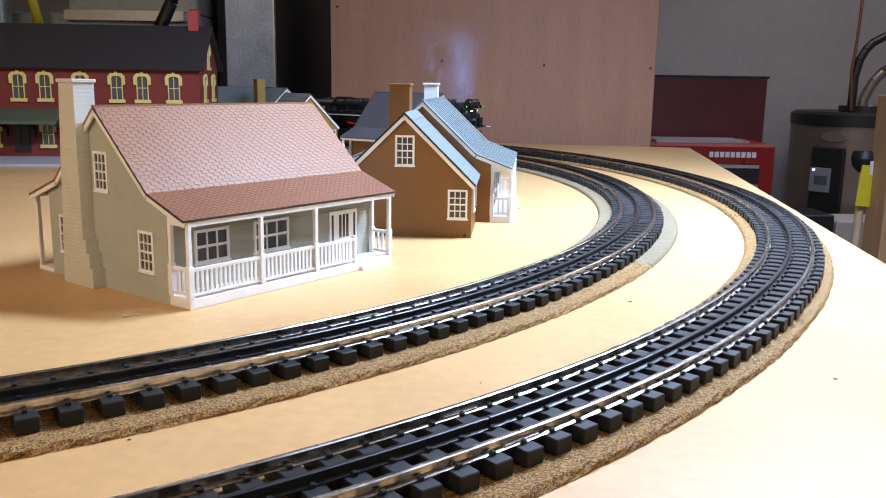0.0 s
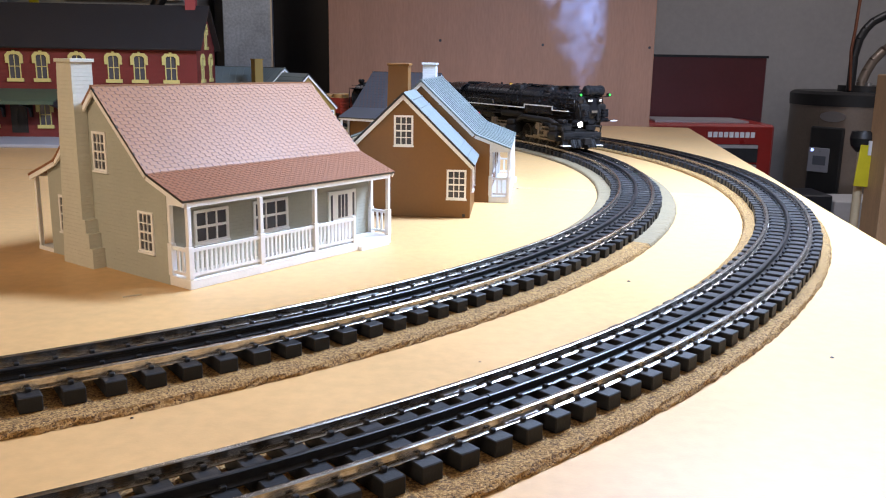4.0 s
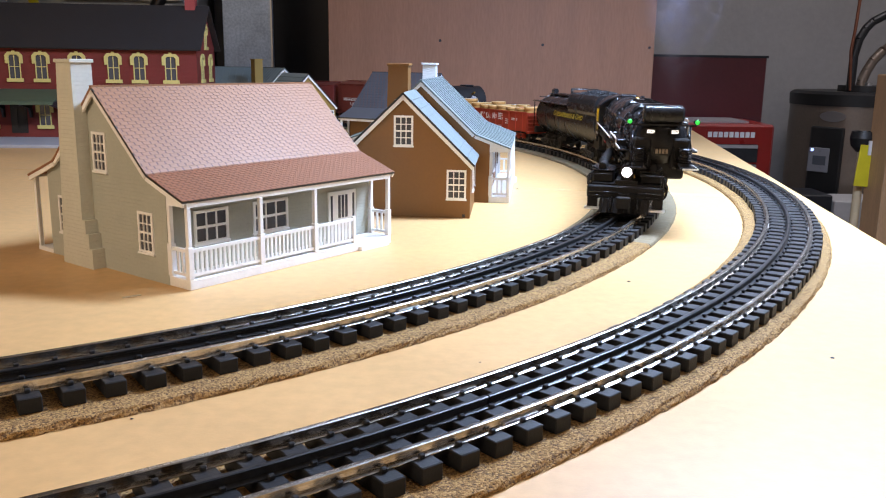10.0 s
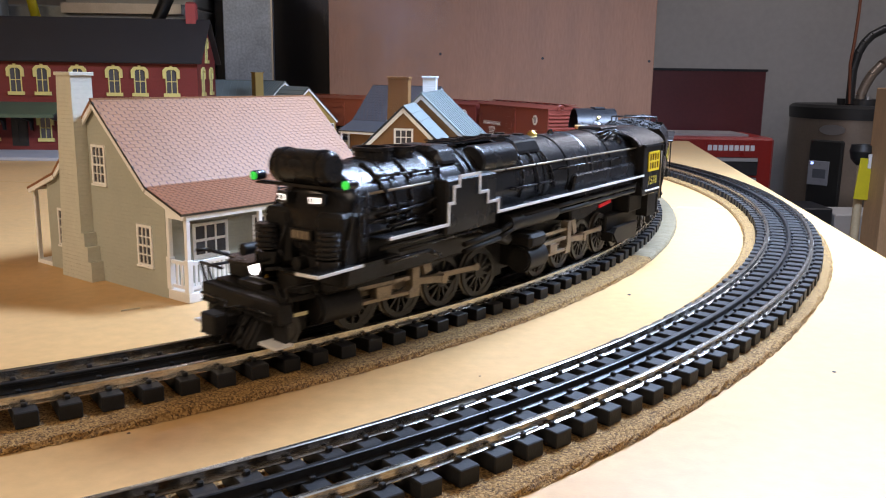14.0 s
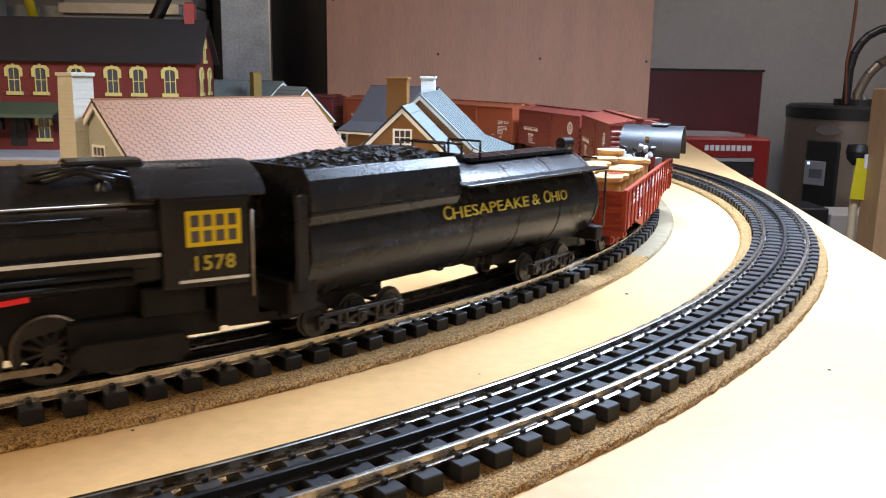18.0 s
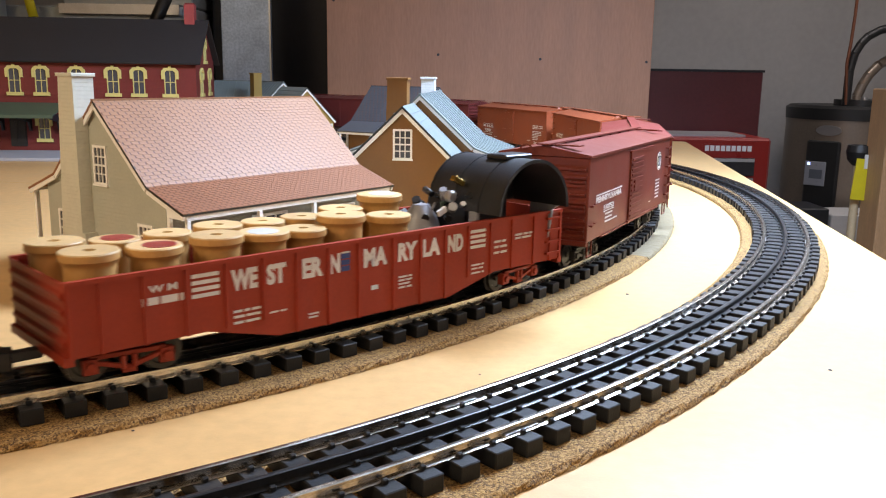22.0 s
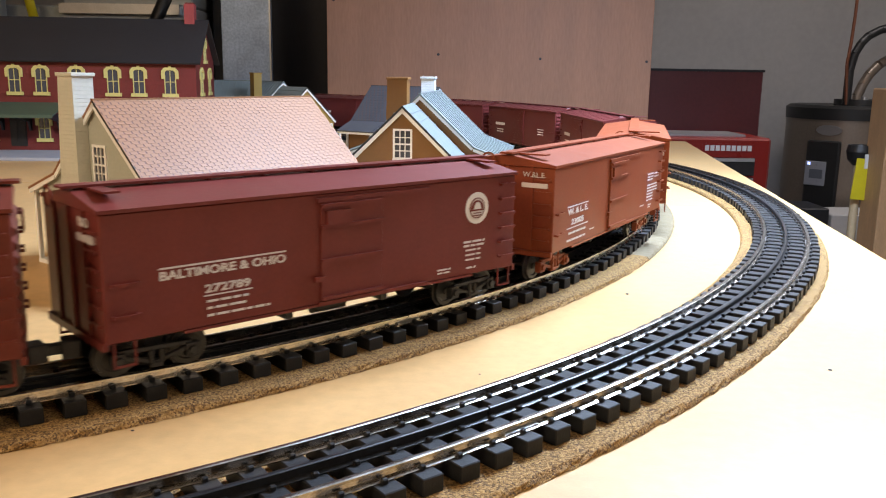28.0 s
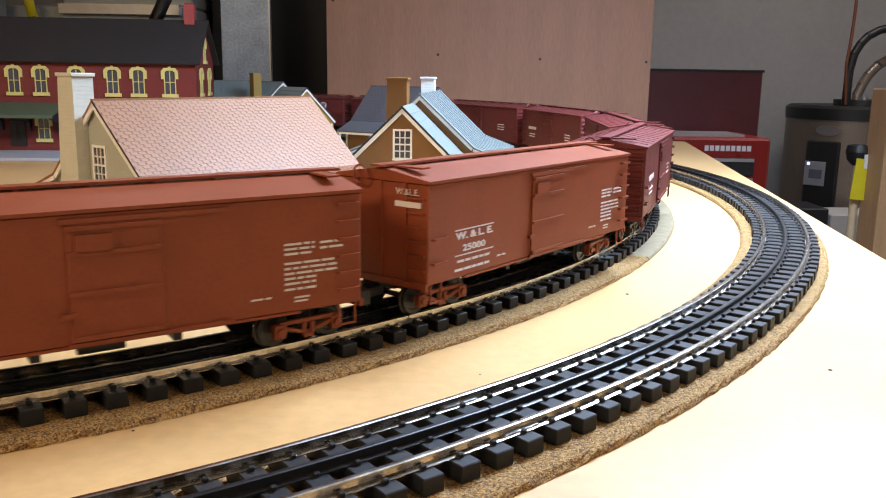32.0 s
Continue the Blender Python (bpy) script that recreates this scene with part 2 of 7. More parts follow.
M_FURN = mat("grey_furnace_steel", (0.30, 0.33, 0.34), 0.4, metal=0.4, vary=0.1, scale=8)
M_BLUE = mat("blue_print", (0.03, 0.05, 0.16), 0.5)
M_TOOLGREY = mat("grey_drawer_trim", (0.45, 0.45, 0.46), 0.4, metal=0.6, vary=0.06)


def smoke(half, tall):
    """Thin bluish smoke that fades out towards the edges of a wisp."""
    m = bpy.data.materials.new("thin_smoke")
    m.use_nodes = True
    nt = m.node_tree
    b = nt.nodes["Principled BSDF"]
    b.inputs["Base Color"].default_value = (0.36, 0.42, 0.66, 1)
    b.inputs["Roughness"].default_value = 1.0
    b.inputs["Specular IOR Level"].default_value = 0.0
    tc = nt.nodes.new("ShaderNodeTexCoord")
    sep = nt.nodes.new("ShaderNodeSeparateXYZ")
    nt.links.new(tc.outputs["Object"], sep.inputs[0])

    def step(op, a, c):
        n = nt.nodes.new("ShaderNodeMath")
        n.operation = op
        n.use_clamp = op == "SUBTRACT"
        for k, v in enumerate((a, c)):
            if isinstance(v, (int, float)):
                n.inputs[k].default_value = v
            else:
                nt.links.new(v, n.inputs[k])
        return n.outputs[0]
    spread = step("MULTIPLY", step("ADD", step("MULTIPLY", sep.outputs[2], 0.82 / tall), 0.18), half)
    u = step("DIVIDE", sep.outputs[0], spread)
    across = step("SUBTRACT", 1.0, step("MULTIPLY", u, u))
    v = step("DIVIDE", step("ADD", sep.outputs[2], -tall / 2), tall / 2)
    along = step("SUBTRACT", 1.0, step("MULTIPLY", v, v))
    n = nt.nodes.new("ShaderNodeTexNoise")
    n.inputs["Scale"].default_value, n.inputs["Detail"].default_value = 30.0, 4
    n.inputs["Distortion"].default_value = 1.2
    nt.links.new(tc.outputs["Object"], n.inputs["Vector"])
    cloud = nt.nodes.new("ShaderNodeMapRange")
    cloud.inputs["From Min"].default_value, cloud.inputs["From Max"].default_value = 0.36, 0.74
    cloud.inputs["To Max"].default_value = 0.33
    nt.links.new(n.outputs["Fac"], cloud.inputs["Value"])
    a = step("MULTIPLY", step("MULTIPLY", step("MULTIPLY", across, across), along), cloud.outputs[0])
    nt.links.new(a, b.inputs["Alpha"])
    return m


M_SMOKE = smoke(0.060, 0.24)


# ---- mesh helpers ----
class Geo:
    """Collects simple solids and turns them into one mesh."""

    def __init__(self):
        self.v, self.f, self.s = [], [], []

    def add(self, verts, faces, smooth=False):
        o = len(self.v)
        self.v += [tuple(p) for p in verts]
        self.f += [tuple(i + o for i in f) for f in faces]
        self.s += [smooth] * len(faces)
        return self

    def box(self, x0, x1, y0, y1, z0, z1, m=None):
        vs = [(x, y, z) for z in (z0, z1) for x, y in ((x0, y0), (x1, y0), (x1, y1), (x0, y1))]
        if m:
            vs = [m @ Vector(p) for p in vs]
        return self.add(vs, [(3, 2, 1, 0), (4, 5, 6, 7), (0, 1, 5, 4), (1, 2, 6, 5), (2, 3, 7, 6), (3, 0, 4, 7)])

    def cyl(self, p0, p1, r0, r1=None, n=16, caps=True, smooth=True):
        p0, p1 = Vector(p0), Vector(p1)
        r1 = r0 if r1 is None else r1
        q = (p1 - p0).to_track_quat("Z", "Y").to_matrix()
        ring = [q @ Vector((math.cos(2 * math.pi * i / n), math.sin(2 * math.pi * i / n), 0)) for i in range(n)]
        vs = [p0 + d * r0 for d in ring] + [p1 + d * r1 for d in ring]
        self.add(vs, [(i, (i + 1) % n, n + (i + 1) % n, n + i) for i in range(n)], smooth)
        if caps:
            self.add(vs[:n], [tuple(range(n - 1, -1, -1))])
            self.add(vs[n:], [tuple(range(n))])
        return self

    def prism(self, pts, a, b, axis="y", smooth=False):
        """A 2D outline (counter-clockwise) drawn out from a to b along an axis: outline in (x,z) for y, (y,z) for x, (x,y) for z."""
        put = {"y": lambda p, t: (p[0], t, p[1]), "x": lambda p, t: (t, p[0], p[1]), "z": lambda p, t: (p[0], p[1], t)}[axis]
        n = len(pts)
        vs = [put(p, a) for p in pts] + [put(p, b) for p in pts]
        fs = [tuple(range(n)), tuple(range(2 * n - 1, n - 1, -1))]
        self.add(vs, fs)
        return self.add(vs, [(i, i + n, (i + 1) % n + n, (i + 1) % n) for i in range(n)], smooth)

    def tube(self, pts, r, n=8):
        for a, b in zip(pts, pts[1:]):
            self.cyl(a, b, r, n=n)
        return self

    def lathe(self, prof, n=24, centre=(0, 0, 0), axis="z"):
        """Turns a profile of (radius, height) round an axis."""
        vs, fs = [], []
        fine = [prof[0]]
        for (ra, ha), (rb, hb) in zip(prof, prof[1:]):
            d = math.hypot(rb - ra, hb - ha)
            if d > 0.012:
                for k in (0.0010 / d, 1 - 0.0010 / d):
                    fine.append((ra + (rb - ra) * k, ha + (hb - ha) * k))
            fine.append((rb, hb))
        prof = fine
        for r, h in prof:
            for i in range(n):
                c, s = r * math.cos(2 * math.pi * i / n), r * math.sin(2 * math.pi * i / n)
                p = {"z": (c, s, h), "x": (h, c, s), "y": (s, h, c)}[axis]
                vs.append(tuple(a + b for a, b in zip(p, centre)))
        for k in range(len(prof) - 1):
            for i in range(n):
                j = (i + 1) % n
                fs.append((k * n + i, k * n + j, (k + 1) * n + j, (k + 1) * n + i))
        return self.add(vs, fs, True)

    def mesh(self, name, bevel=0.0, weld=True):
        me = bpy.data.meshes.new(name)
        me.from_pydata(self.v, [], self.f)
        me.polygons.foreach_set("use_smooth", self.s)
        bm = bmesh.new()
        bm.from_mesh(me)
        if weld:
            bmesh.ops.remove_doubles(bm, verts=bm.verts, dist=1e-6)
        bmesh.ops.recalc_face_normals(bm, faces=bm.faces)
        if bevel:
            es = [e for e in bm.edges if len(e.link_faces) == 2 and e.calc_face_angle(0) > 0.5]
            bmesh.ops.bevel(bm, geom=es, offset=bevel, segments=1, affect="EDGES", clamp_overlap=True)
        for e in bm.edges:
            if len(e.link_faces) == 2 and e.calc_face_angle(0) > 0.6:
                e.smooth = False
        bm.to_mesh(me)
        bm.free()
        return me


def part(name, geo, material, parent=None, label="", bevel=0.0, weld=True, at=None):
    """Links a mesh as one object under a thing or a part. geo: a Geo, or a mesh to share."""
    me = geo if isinstance(geo, bpy.types.Mesh) else geo.mesh(name, bevel, weld)
    if not me.materials:
        me.materials.append(material)
    ob = new(name, me)
    ob.parent = parent
    if at is not None:
        ob.matrix_basis = at
    if label:
        ob["label"] = label
    return ob


def thing(name, m, label, category, group="", kind=""):
    ob = new(name)
    ob.empty_display_size = 0.02
    ob.matrix_world = m
    return tagged(ob, label, category, group, kind)


def text_mesh(words, size, depth=0.0003, bold=0.0, spacing=1.0):
    cu = bpy.data.curves.new("lettering", "FONT")
    cu.body, cu.size, cu.extrude, cu.align_x, cu.align_y, cu.space_character = words, size, depth, "CENTER", "CENTER", spacing
    cu.offset = bold
    cu.resolution_u = 3
    ob = bpy.data.objects.new("lettering", cu)
    me = bpy.data.meshes.new_from_object(ob)
    bpy.data.objects.remove(ob)
    return me


# ---- the line: one circle arc run out into straights beyond the view ----
CX, CY, RA, RB = -0.681, 1.1222, 0.9145, 1.058
RAIL_Z = 0.0152
TH0, TH1 = radians(-75), radians(90)


def on_line(radius, th_len):
    """Place and heading angle at arc length th_len (metres along track A's measure, towards the far side), for a track of that radius."""
    th = th_len / RA
    if th < TH0:
        c, over = TH0, (TH0 - th) * RA
    elif th > TH1:
        c, over = TH1, (TH1 - th) * RA
    else:
        c, over = th, 0.0
    d = Vector((math.sin(c), -math.cos(c), 0))
    p = Vector((CX + radius * math.cos(c), CY + radius * math.sin(c), 0)) + d * over
    return p, math.atan2(d.y, d.x)


# ---- the room ----
FLOOR_Z = -1.05


def setting(name, geo, m, label, bevel=0.0):
    return tagged(part(name, geo, m, None, "", bevel), label, name.split("_")[0], kind="structure")


setting("floor", Geo().box(-4.9, 2.7, -2.1, 4.4, FLOOR_Z - 0.1, FLOOR_Z), M_FLOOR, "grey concrete basement floor under the layout")
setting("ceiling", Geo().box(-4.9, 2.7, -2.1, 4.4, 1.27, 1.37), M_CEIL, "off-white basement ceiling above the layout")
setting("wall_north", Geo().box(-4.9, 2.7, 4.2, 4.4, FLOOR_Z, 1.27), M_WALL, "plain grey concrete basement wall behind the heater")
setting("wall_east", Geo().box(2.5, 2.7, -1.9, 4.2, FLOOR_Z, 1.27), M_WALL, "plain grey basement side wall")
setting("wall_west", Geo().box(-4.9, -4.7, -1.9, 4.2, FLOOR_Z, 1.27), M_WALL, "plain grey basement side wall")
setting("wall_south", Geo().box(-4.9, 2.7, -2.1, -1.9, FLOOR_Z, 1.27), M_WALL, "plain grey basement wall behind the camera")
t = thing("shop_light", pose(0.42, 0.88, 0.66), "white shop light hung over the layout on two chains", "shop light")
part("reflector", Geo().prism([(-0.10, 0.0), (-0.05, 0.045), (0.05, 0.045), (0.10, 0.0), (0.097, 0.0), (0.048, 0.041), (-0.048, 0.041), (-0.097, 0.0)][::-1], -0.32, 0.32, "x"), M_PLASTIC_WHITE, t)
for dy in (-0.03, 0.03):
    part("tube", Geo().cyl((-0.3, dy, 0.022), (0.3, dy, 0.022), 0.012, n=12), M_TUBE, t)
for dx in (-0.28, 0.28):
    part("chain", Geo().cyl((dx, 0, 0.045), (dx, 0, 0.61), 0.002, n=6), M_STEEL, t)
# Unseen fixtures, added to go with the left tube and the fill tubes.
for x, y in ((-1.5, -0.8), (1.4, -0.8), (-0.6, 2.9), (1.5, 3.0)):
    t = thing("ceiling_light", pose(x, y, 1.27), "unseen white ceiling light with two lit tubes", "ceiling light", "ceiling lights")
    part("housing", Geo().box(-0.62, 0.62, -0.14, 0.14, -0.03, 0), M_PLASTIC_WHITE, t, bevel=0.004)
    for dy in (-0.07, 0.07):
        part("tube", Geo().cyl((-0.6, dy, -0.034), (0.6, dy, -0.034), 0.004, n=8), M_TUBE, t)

# ---- the table ----
table = thing("layout_table", pose(0, 0, 0), "large table topped with bare tan hardboard sheets", "table")


def edge_x(y):
    return 0.3823 + (y - 0.7215) * 0.1526


def far_y(x):
    return 2.054 + (0.586 - x) * 0.14


def seam_y(x):
    return 1.03 - 0.17 * x


near = [(-4.5, -0.9), (edge_x(-0.9), -0.9), (edge_x(0.971), 0.971), (-0.6, seam_y(-0.6)), (-4.5, seam_y(-0.6))]
far = [(-0.6, seam_y(-0.6) + 0.0009), (edge_x(0.972), 0.9719), (0.5862, 2.054), (-4.5, far_y(-4.5)), (-4.5, seam_y(-0.6) + 0.0009)]
part("top_panel", Geo().prism(near, -0.012, 0.0, "z"), M_BOARD, table, "bare tan hardboard sheet", bevel=0.0006)
part("top_panel", Geo().prism(far, -0.012, 0.0, "z"), M_BOARD, table, "bare tan hardboard sheet", bevel=0.0006)
whole = [(-4.47, -0.87), (edge_x(-0.87) - 0.03, -0.87), (0.55, 2.03), (-4.47, far_y(-4.5) - 0.03)]
part("frame", Geo().prism(whole, -0.10, -0.030, "z"), M_PINE, table, "pine frame under the sheets")
for x, y in ((0.1, -0.8), (0.25, 0.6), (0.45, 1.9), (-1.5, -0.8), (-1.5, 2.1), (-3, -0.8), (-3, 2.2), (-4.3, -0.8), (-4.3, 2.4)):
    part("leg", Geo().box(x - 0.045, x + 0.045, y - 0.045, y + 0.045, FLOOR_Z, -0.10), M_PINE, table)

# ---- cork roadbed ----


def sweep(geo, radius, prof, s0, s1, step, jitter=0.0, seed=1, drift=0.0):
    """Sweeps an outline of (offset outwards, height) along a track, closed at its ends; drift: how far its outer edge spreads per metre."""
    rnd = random.Random(seed)
    n = max(1, int(round(abs(s1 - s0) / step)))
    k = len(prof)
    vs = []
    for i in range(n + 1):
        p, h = on_line(radius, s0 + (s1 - s0) * i / n)
        out = Vector((-math.sin(h), math.cos(h), 0))
        for o, z in prof:
            if drift and o > 0.025:
                o += max(-0.003, drift * (-0.67 - (s0 + (s1 - s0) * i / n)))
            j = rnd.uniform(-jitter, jitter) if 0 < z or abs(o) > 0.03 else 0
            vs.append(p + out * (o + j) + Vector((0, 0, max(0.0006, z + j * 0.4) if z > 0.001 else z)))
    fs = [(i * k + a, i * k + (a + 1) % k, (i + 1) * k + (a + 1) % k, (i + 1) * k + a) for i in range(n) for a in range(k)]
    fs += [tuple(range(k - 1, -1, -1)), tuple(range(n * k, n * k + k))]
    return geo.add(vs, fs, False)


CORK_TOP = 0.0036


def cork_outline(w):
    """Half-round shouldered strip, w metres to either side of the track's middle."""
    half = [(w, 0.0002), (w - 0.0004, 0.0014), (w - 0.0011, 0.0027), (w - 0.0022, 0.0034), (w - 0.0050, CORK_TOP), (0.0150, CORK_TOP + 0.0001)]
    return half + [(-o, z) for o, z in half[::-1]]


for radius, w, cuts in ((RA, 0.0424, (-3.2, -0.427, 0.62, 1.4, 4.9)), (RB, 0.0379, (-3.2, -0.14, 0.55, 1.4, 4.9))):
    bed = thing("cork_roadbed", pose(0, 0, 0), "brown granular cork roadbed strip glued to the board", "roadbed", "roadbeds")
    for i, (a, b) in enumerate(zip(cuts, cuts[1:])):
        part("cork_strip", sweep(Geo(), radius, cork_outline(w), a + 0.0006, b - 0.0006, 0.0028 if b < 1.45 and a > -1.3 else (0.004 if a < -1 else 0.08), 0.0007, 5 + i, 0.0 if radius == RA else 0.0207), M_CORK_PALE if radius == RA and -0.5 < a < 1.0 else M_CORK, bed, weld=False)

# ---- tracks: three rails on plastic ties ----
TIE_TOP = 0.0107
RAIL_H = [(0.0027, 0.0), (0.0027, 0.0004), (0.0006, 0.0013), (0.0005, 0.0029), (0.00135, 0.0033), (0.00135, 0.0044), (0.0008, 0.0047),
          (-0.0008, 0.0047), (-0.00135, 0.0044), (-0.00135, 0.0033), (-0.0005, 0.0029), (-0.0006, 0.0013), (-0.0027, 0.0004), (-0.0027, 0.0)]
GAUGE = 0.0357


def tie_mesh():
    g = Geo()
    g.box(-0.0047, 0.0047, -0.0272, 0.0272, CORK_TOP + 0.0001, TIE_TOP)
    for y in (-GAUGE / 2, 0, GAUGE / 2):
        for s in (-1, 1):
            g.box(-0.0012, 0.0012, y + s * 0.0026 - 0.0010, y + s * 0.0026 + 0.0010, TIE_TOP - 0.0002, TIE_TOP + 0.0019)
    return g.mesh("tie", 0.0004)


TIE = tie_mesh()
SPACING = 0.0167
for radius in (RA, RB):
    track = thing("railway_track", pose(0, 0, 0), "three-rail model railway track on black plastic ties, laid on cork", "track", "tracks")
    for off, m, lab in ((-GAUGE / 2, M_RAIL, "shiny nickel outer rail"), (0.0, M_RAILMID, "blackened centre rail"), (GAUGE / 2, M_RAIL, "shiny nickel outer rail")):
        prof = [(off + o, TIE_TOP + 0.0001 + z) for o, z in RAIL_H]
        cuts = (-3.2, -1.18, -0.715, 0.02, 0.75, 1.42, 4.9) if radius == RA else (-3.2, -1.0, -0.775, -0.35, 0.28, 0.9, 1.42, 4.9)
        for a, b in zip(cuts, cuts[1:]):
            part("rail", sweep(Geo(), radius, prof, a + 0.0004, b - 0.0004, 0.012 if -1.2 < a < 1.42 else 0.1), m, track, lab, weld=False)
        if off:
            for c in cuts[1:-1]:
                part("rail_joiner", sweep(Geo(), radius, [(off + o, TIE_TOP + 0.0002 + z) for o, z in ((0.0021, 0), (0.0021, 0.0014), (0.0009, 0.0018), (-0.0009, 0.0018), (-0.0021, 0.0014), (-0.0021, 0))], c - 0.008, c + 0.008, 0.004), M_STEEL, track, "steel rail joiner")
    step = SPACING * RA / radius
    s = -3.2
    rest = Geo()
    rnd = random.Random(3)
    while s < 4.9:
        p, h = on_line(radius, s)
        m = Matrix.Translation(p) @ Matrix.Rotation(h + rnd.uniform(-0.012, 0.012), 4, "Z") @ Matrix.Translation((0, rnd.uniform(-0.0006, 0.0006), 0))
        if -1.2 < s < 1.12:
            part("tie", TIE, M_TIE, track, at=m)
        else:
            rest.box(-0.0047, 0.0047, -0.0272, 0.0272, CORK_TOP + 0.0001, TIE_TOP, m)
        s += step
    tagged(part("tie_run", rest, M_TIE, track, weld=False), kind="stuff")


# ---- model houses ----
def lattice(xs, zs, y0, y1):
    """One connected frame of bars: every odd field between the cuts is open."""
    g = Geo()
    for i in range(len(xs) - 1):
        for j in range(len(zs) - 1):
            if not (i % 2 and j % 2):
                g.box(xs[i], xs[i + 1], y0, y1, zs[j], zs[j + 1])
    return g


def window(parent, m, w, h, cols, rows, bar=0.0009, rim=0.0019, frame_m=None, deep=0.0011, pane_label=""):
    """A window lying on a wall: x along it as seen from outside, z up from its sill, -y outwards."""
    iw, ih = w - 2 * rim, h - 2 * rim
    xs, zs = [-w / 2, -w / 2 + rim], [0, rim]
    for i in range(1, cols):
        x = -iw / 2 + iw * i / cols
        xs += [x - bar / 2, x + bar / 2]
    for i in range(1, rows):
        z = rim + ih * i / rows
        k = bar * (0.8 if i == rows // 2 else 0.5)
        zs += [z - k, z + k]
    g = lattice(xs + [w / 2 - rim, w / 2], zs + [h - rim, h], -deep, 0.0005)
    win = part("window", g, frame_m or M_PLASTIC_WHITE, parent, at=m)
    part("pane", Geo().box(-iw / 2, iw / 2, -0.00025, 0.0002, rim, h - rim), M_GLASS, win, "dark glazing")
    part("sill", Geo().box(-w / 2 - 0.0006, w / 2 + 0.0006, -deep - 0.0007, 0, -0.0008, 0.0006), frame_m or M_PLASTIC_WHITE, win)
    return win


def slope_frame(y0, z0, y1, z1):
    """Maps (along, up the slope, out of it) to house space for a roof plane that rises from (y0,z0) to (y1,z1)."""
    d = Vector((0, y1 - y0, z1 - z0)).normalized()
    n = Vector((1, 0, 0)).cross(d)
    if n.z < 0:
        n = -n
    return Matrix(((1, 0, 0, 0), (0, d.y, n.y, y0), (0, d.z, n.z, z0), (0, 0, 0, 1)))


def shingled(parent, y0, z0, y1, z1, xa, xb, m, courses, tab, seed, label):
    """A roof slope laid course by course with separate shingles."""
    fm = slope_frame(y0, z0, y1, z1)
    length = math.hypot(y1 - y0, z1 - z0)
    roof = part("roof_slope", Geo().box(xa, xb, 0, length, -0.0016, 0.0, fm), M_BLACK_EDGE, parent, label)
    part("shingle_bed", Geo().box(xa + 0.0006, xb - 0.0006, 0.0004, length, -0.0005, 0.00006, fm), M_SLIT_SHADE, roof)
    rnd = random.Random(seed)
    rise = length / courses
    for c in range(courses):
        g = Geo()
        x = xa - ((c * 0.37) % 1.0) * tab
        lo, hi = c * rise, (c + 1) * rise + rise * 0.2
        hi = min(hi, length + 0.0004)
        while x < xb:
            a, b = max(x, xa), min(x + tab - 0.0010, xb)
            if b - a > 0.0003:
                t0 = 0.00030 + rnd.uniform(-0.00004, 0.00006)
                dl = rnd.uniform(-0.00005, 0.00005)
                vs = [(a, lo + dl, 0.00002), (b, lo + dl, 0.00002), (b, hi, 0.00002), (a, hi, 0.00002), (a, lo + dl, t0), (b, lo + dl, t0), (b, hi, 0.0001), (a, hi, 0.0001)]
                g.add([fm @ Vector(v) for v in vs], [(4, 5, 6, 7), (0, 1, 5, 4), (1, 2, 6, 5), (3, 0, 4, 7)])
            x += tab
        part("shingle_course", g, m, roof, weld=False)
    return roof


def plain_slope(parent, y0, z0, y1, z1, xa, xb, m, seams, label, thick=0.0016):
    """A sheet roof slope with raised standing seams."""
    fm = slope_frame(y0, z0, y1, z1)
    length = math.hypot(y1 - y0, z1 - z0)
    roof = part("roof_slope", Geo().box(xa, xb, 0, length, -thick, 0.0, fm), m, parent, label)
    for i in range(1, seams):
        x = xa + (xb - xa) * i / seams
        part("seam", Geo().box(x - 0.0004, x + 0.0004, 0.0002, length, -0.0002, 0.0007, fm), m, roof)
    return roof


def trim_strip(parent, pts, x0, x1, depth, m, name="bargeboard", drop=0.0):
    """Boards along the roof's edge under a run of (y, z) points."""
    for (ya, za), (yb, zb) in zip(pts, pts[1:]):
        fm = slope_frame(ya, za, yb, zb)
        n = math.hypot(yb - ya, zb - za)
        part(name, Geo().box(x0, x1, 0, n, -drop - depth, -drop, fm), m, parent)


def railing(parent, a, b, z0, z1, m, pitch=0.0036):
    """A porch railing from a to b (house x, y): two rails, each baluster part of one frame mesh with the rails."""
    a, b = Vector((*a, 0)), Vector((*b, 0))
    d = (b - a)
    n = d.length
    fm = Matrix.Translation(a) @ Matrix.Rotation(math.atan2(d.y, d.x), 4, "Z")
    g = Geo()
    g.box(0, n, -0.0011, 0.0011, z1 - 0.0022, z1, fm).box(0, n, -0.0009, 0.0009, z0, z0 + 0.002, fm)
    rail = part("railing", g, m, parent)
    k = max(2, int(n / pitch))
    for i in range(1, k):
        x = n * i / k
        part("baluster", Geo().box(x - 0.0009, x + 0.0009, -0.0006, 0.0006, z0 + 0.002, z1 - 0.0022, fm), m, rail)


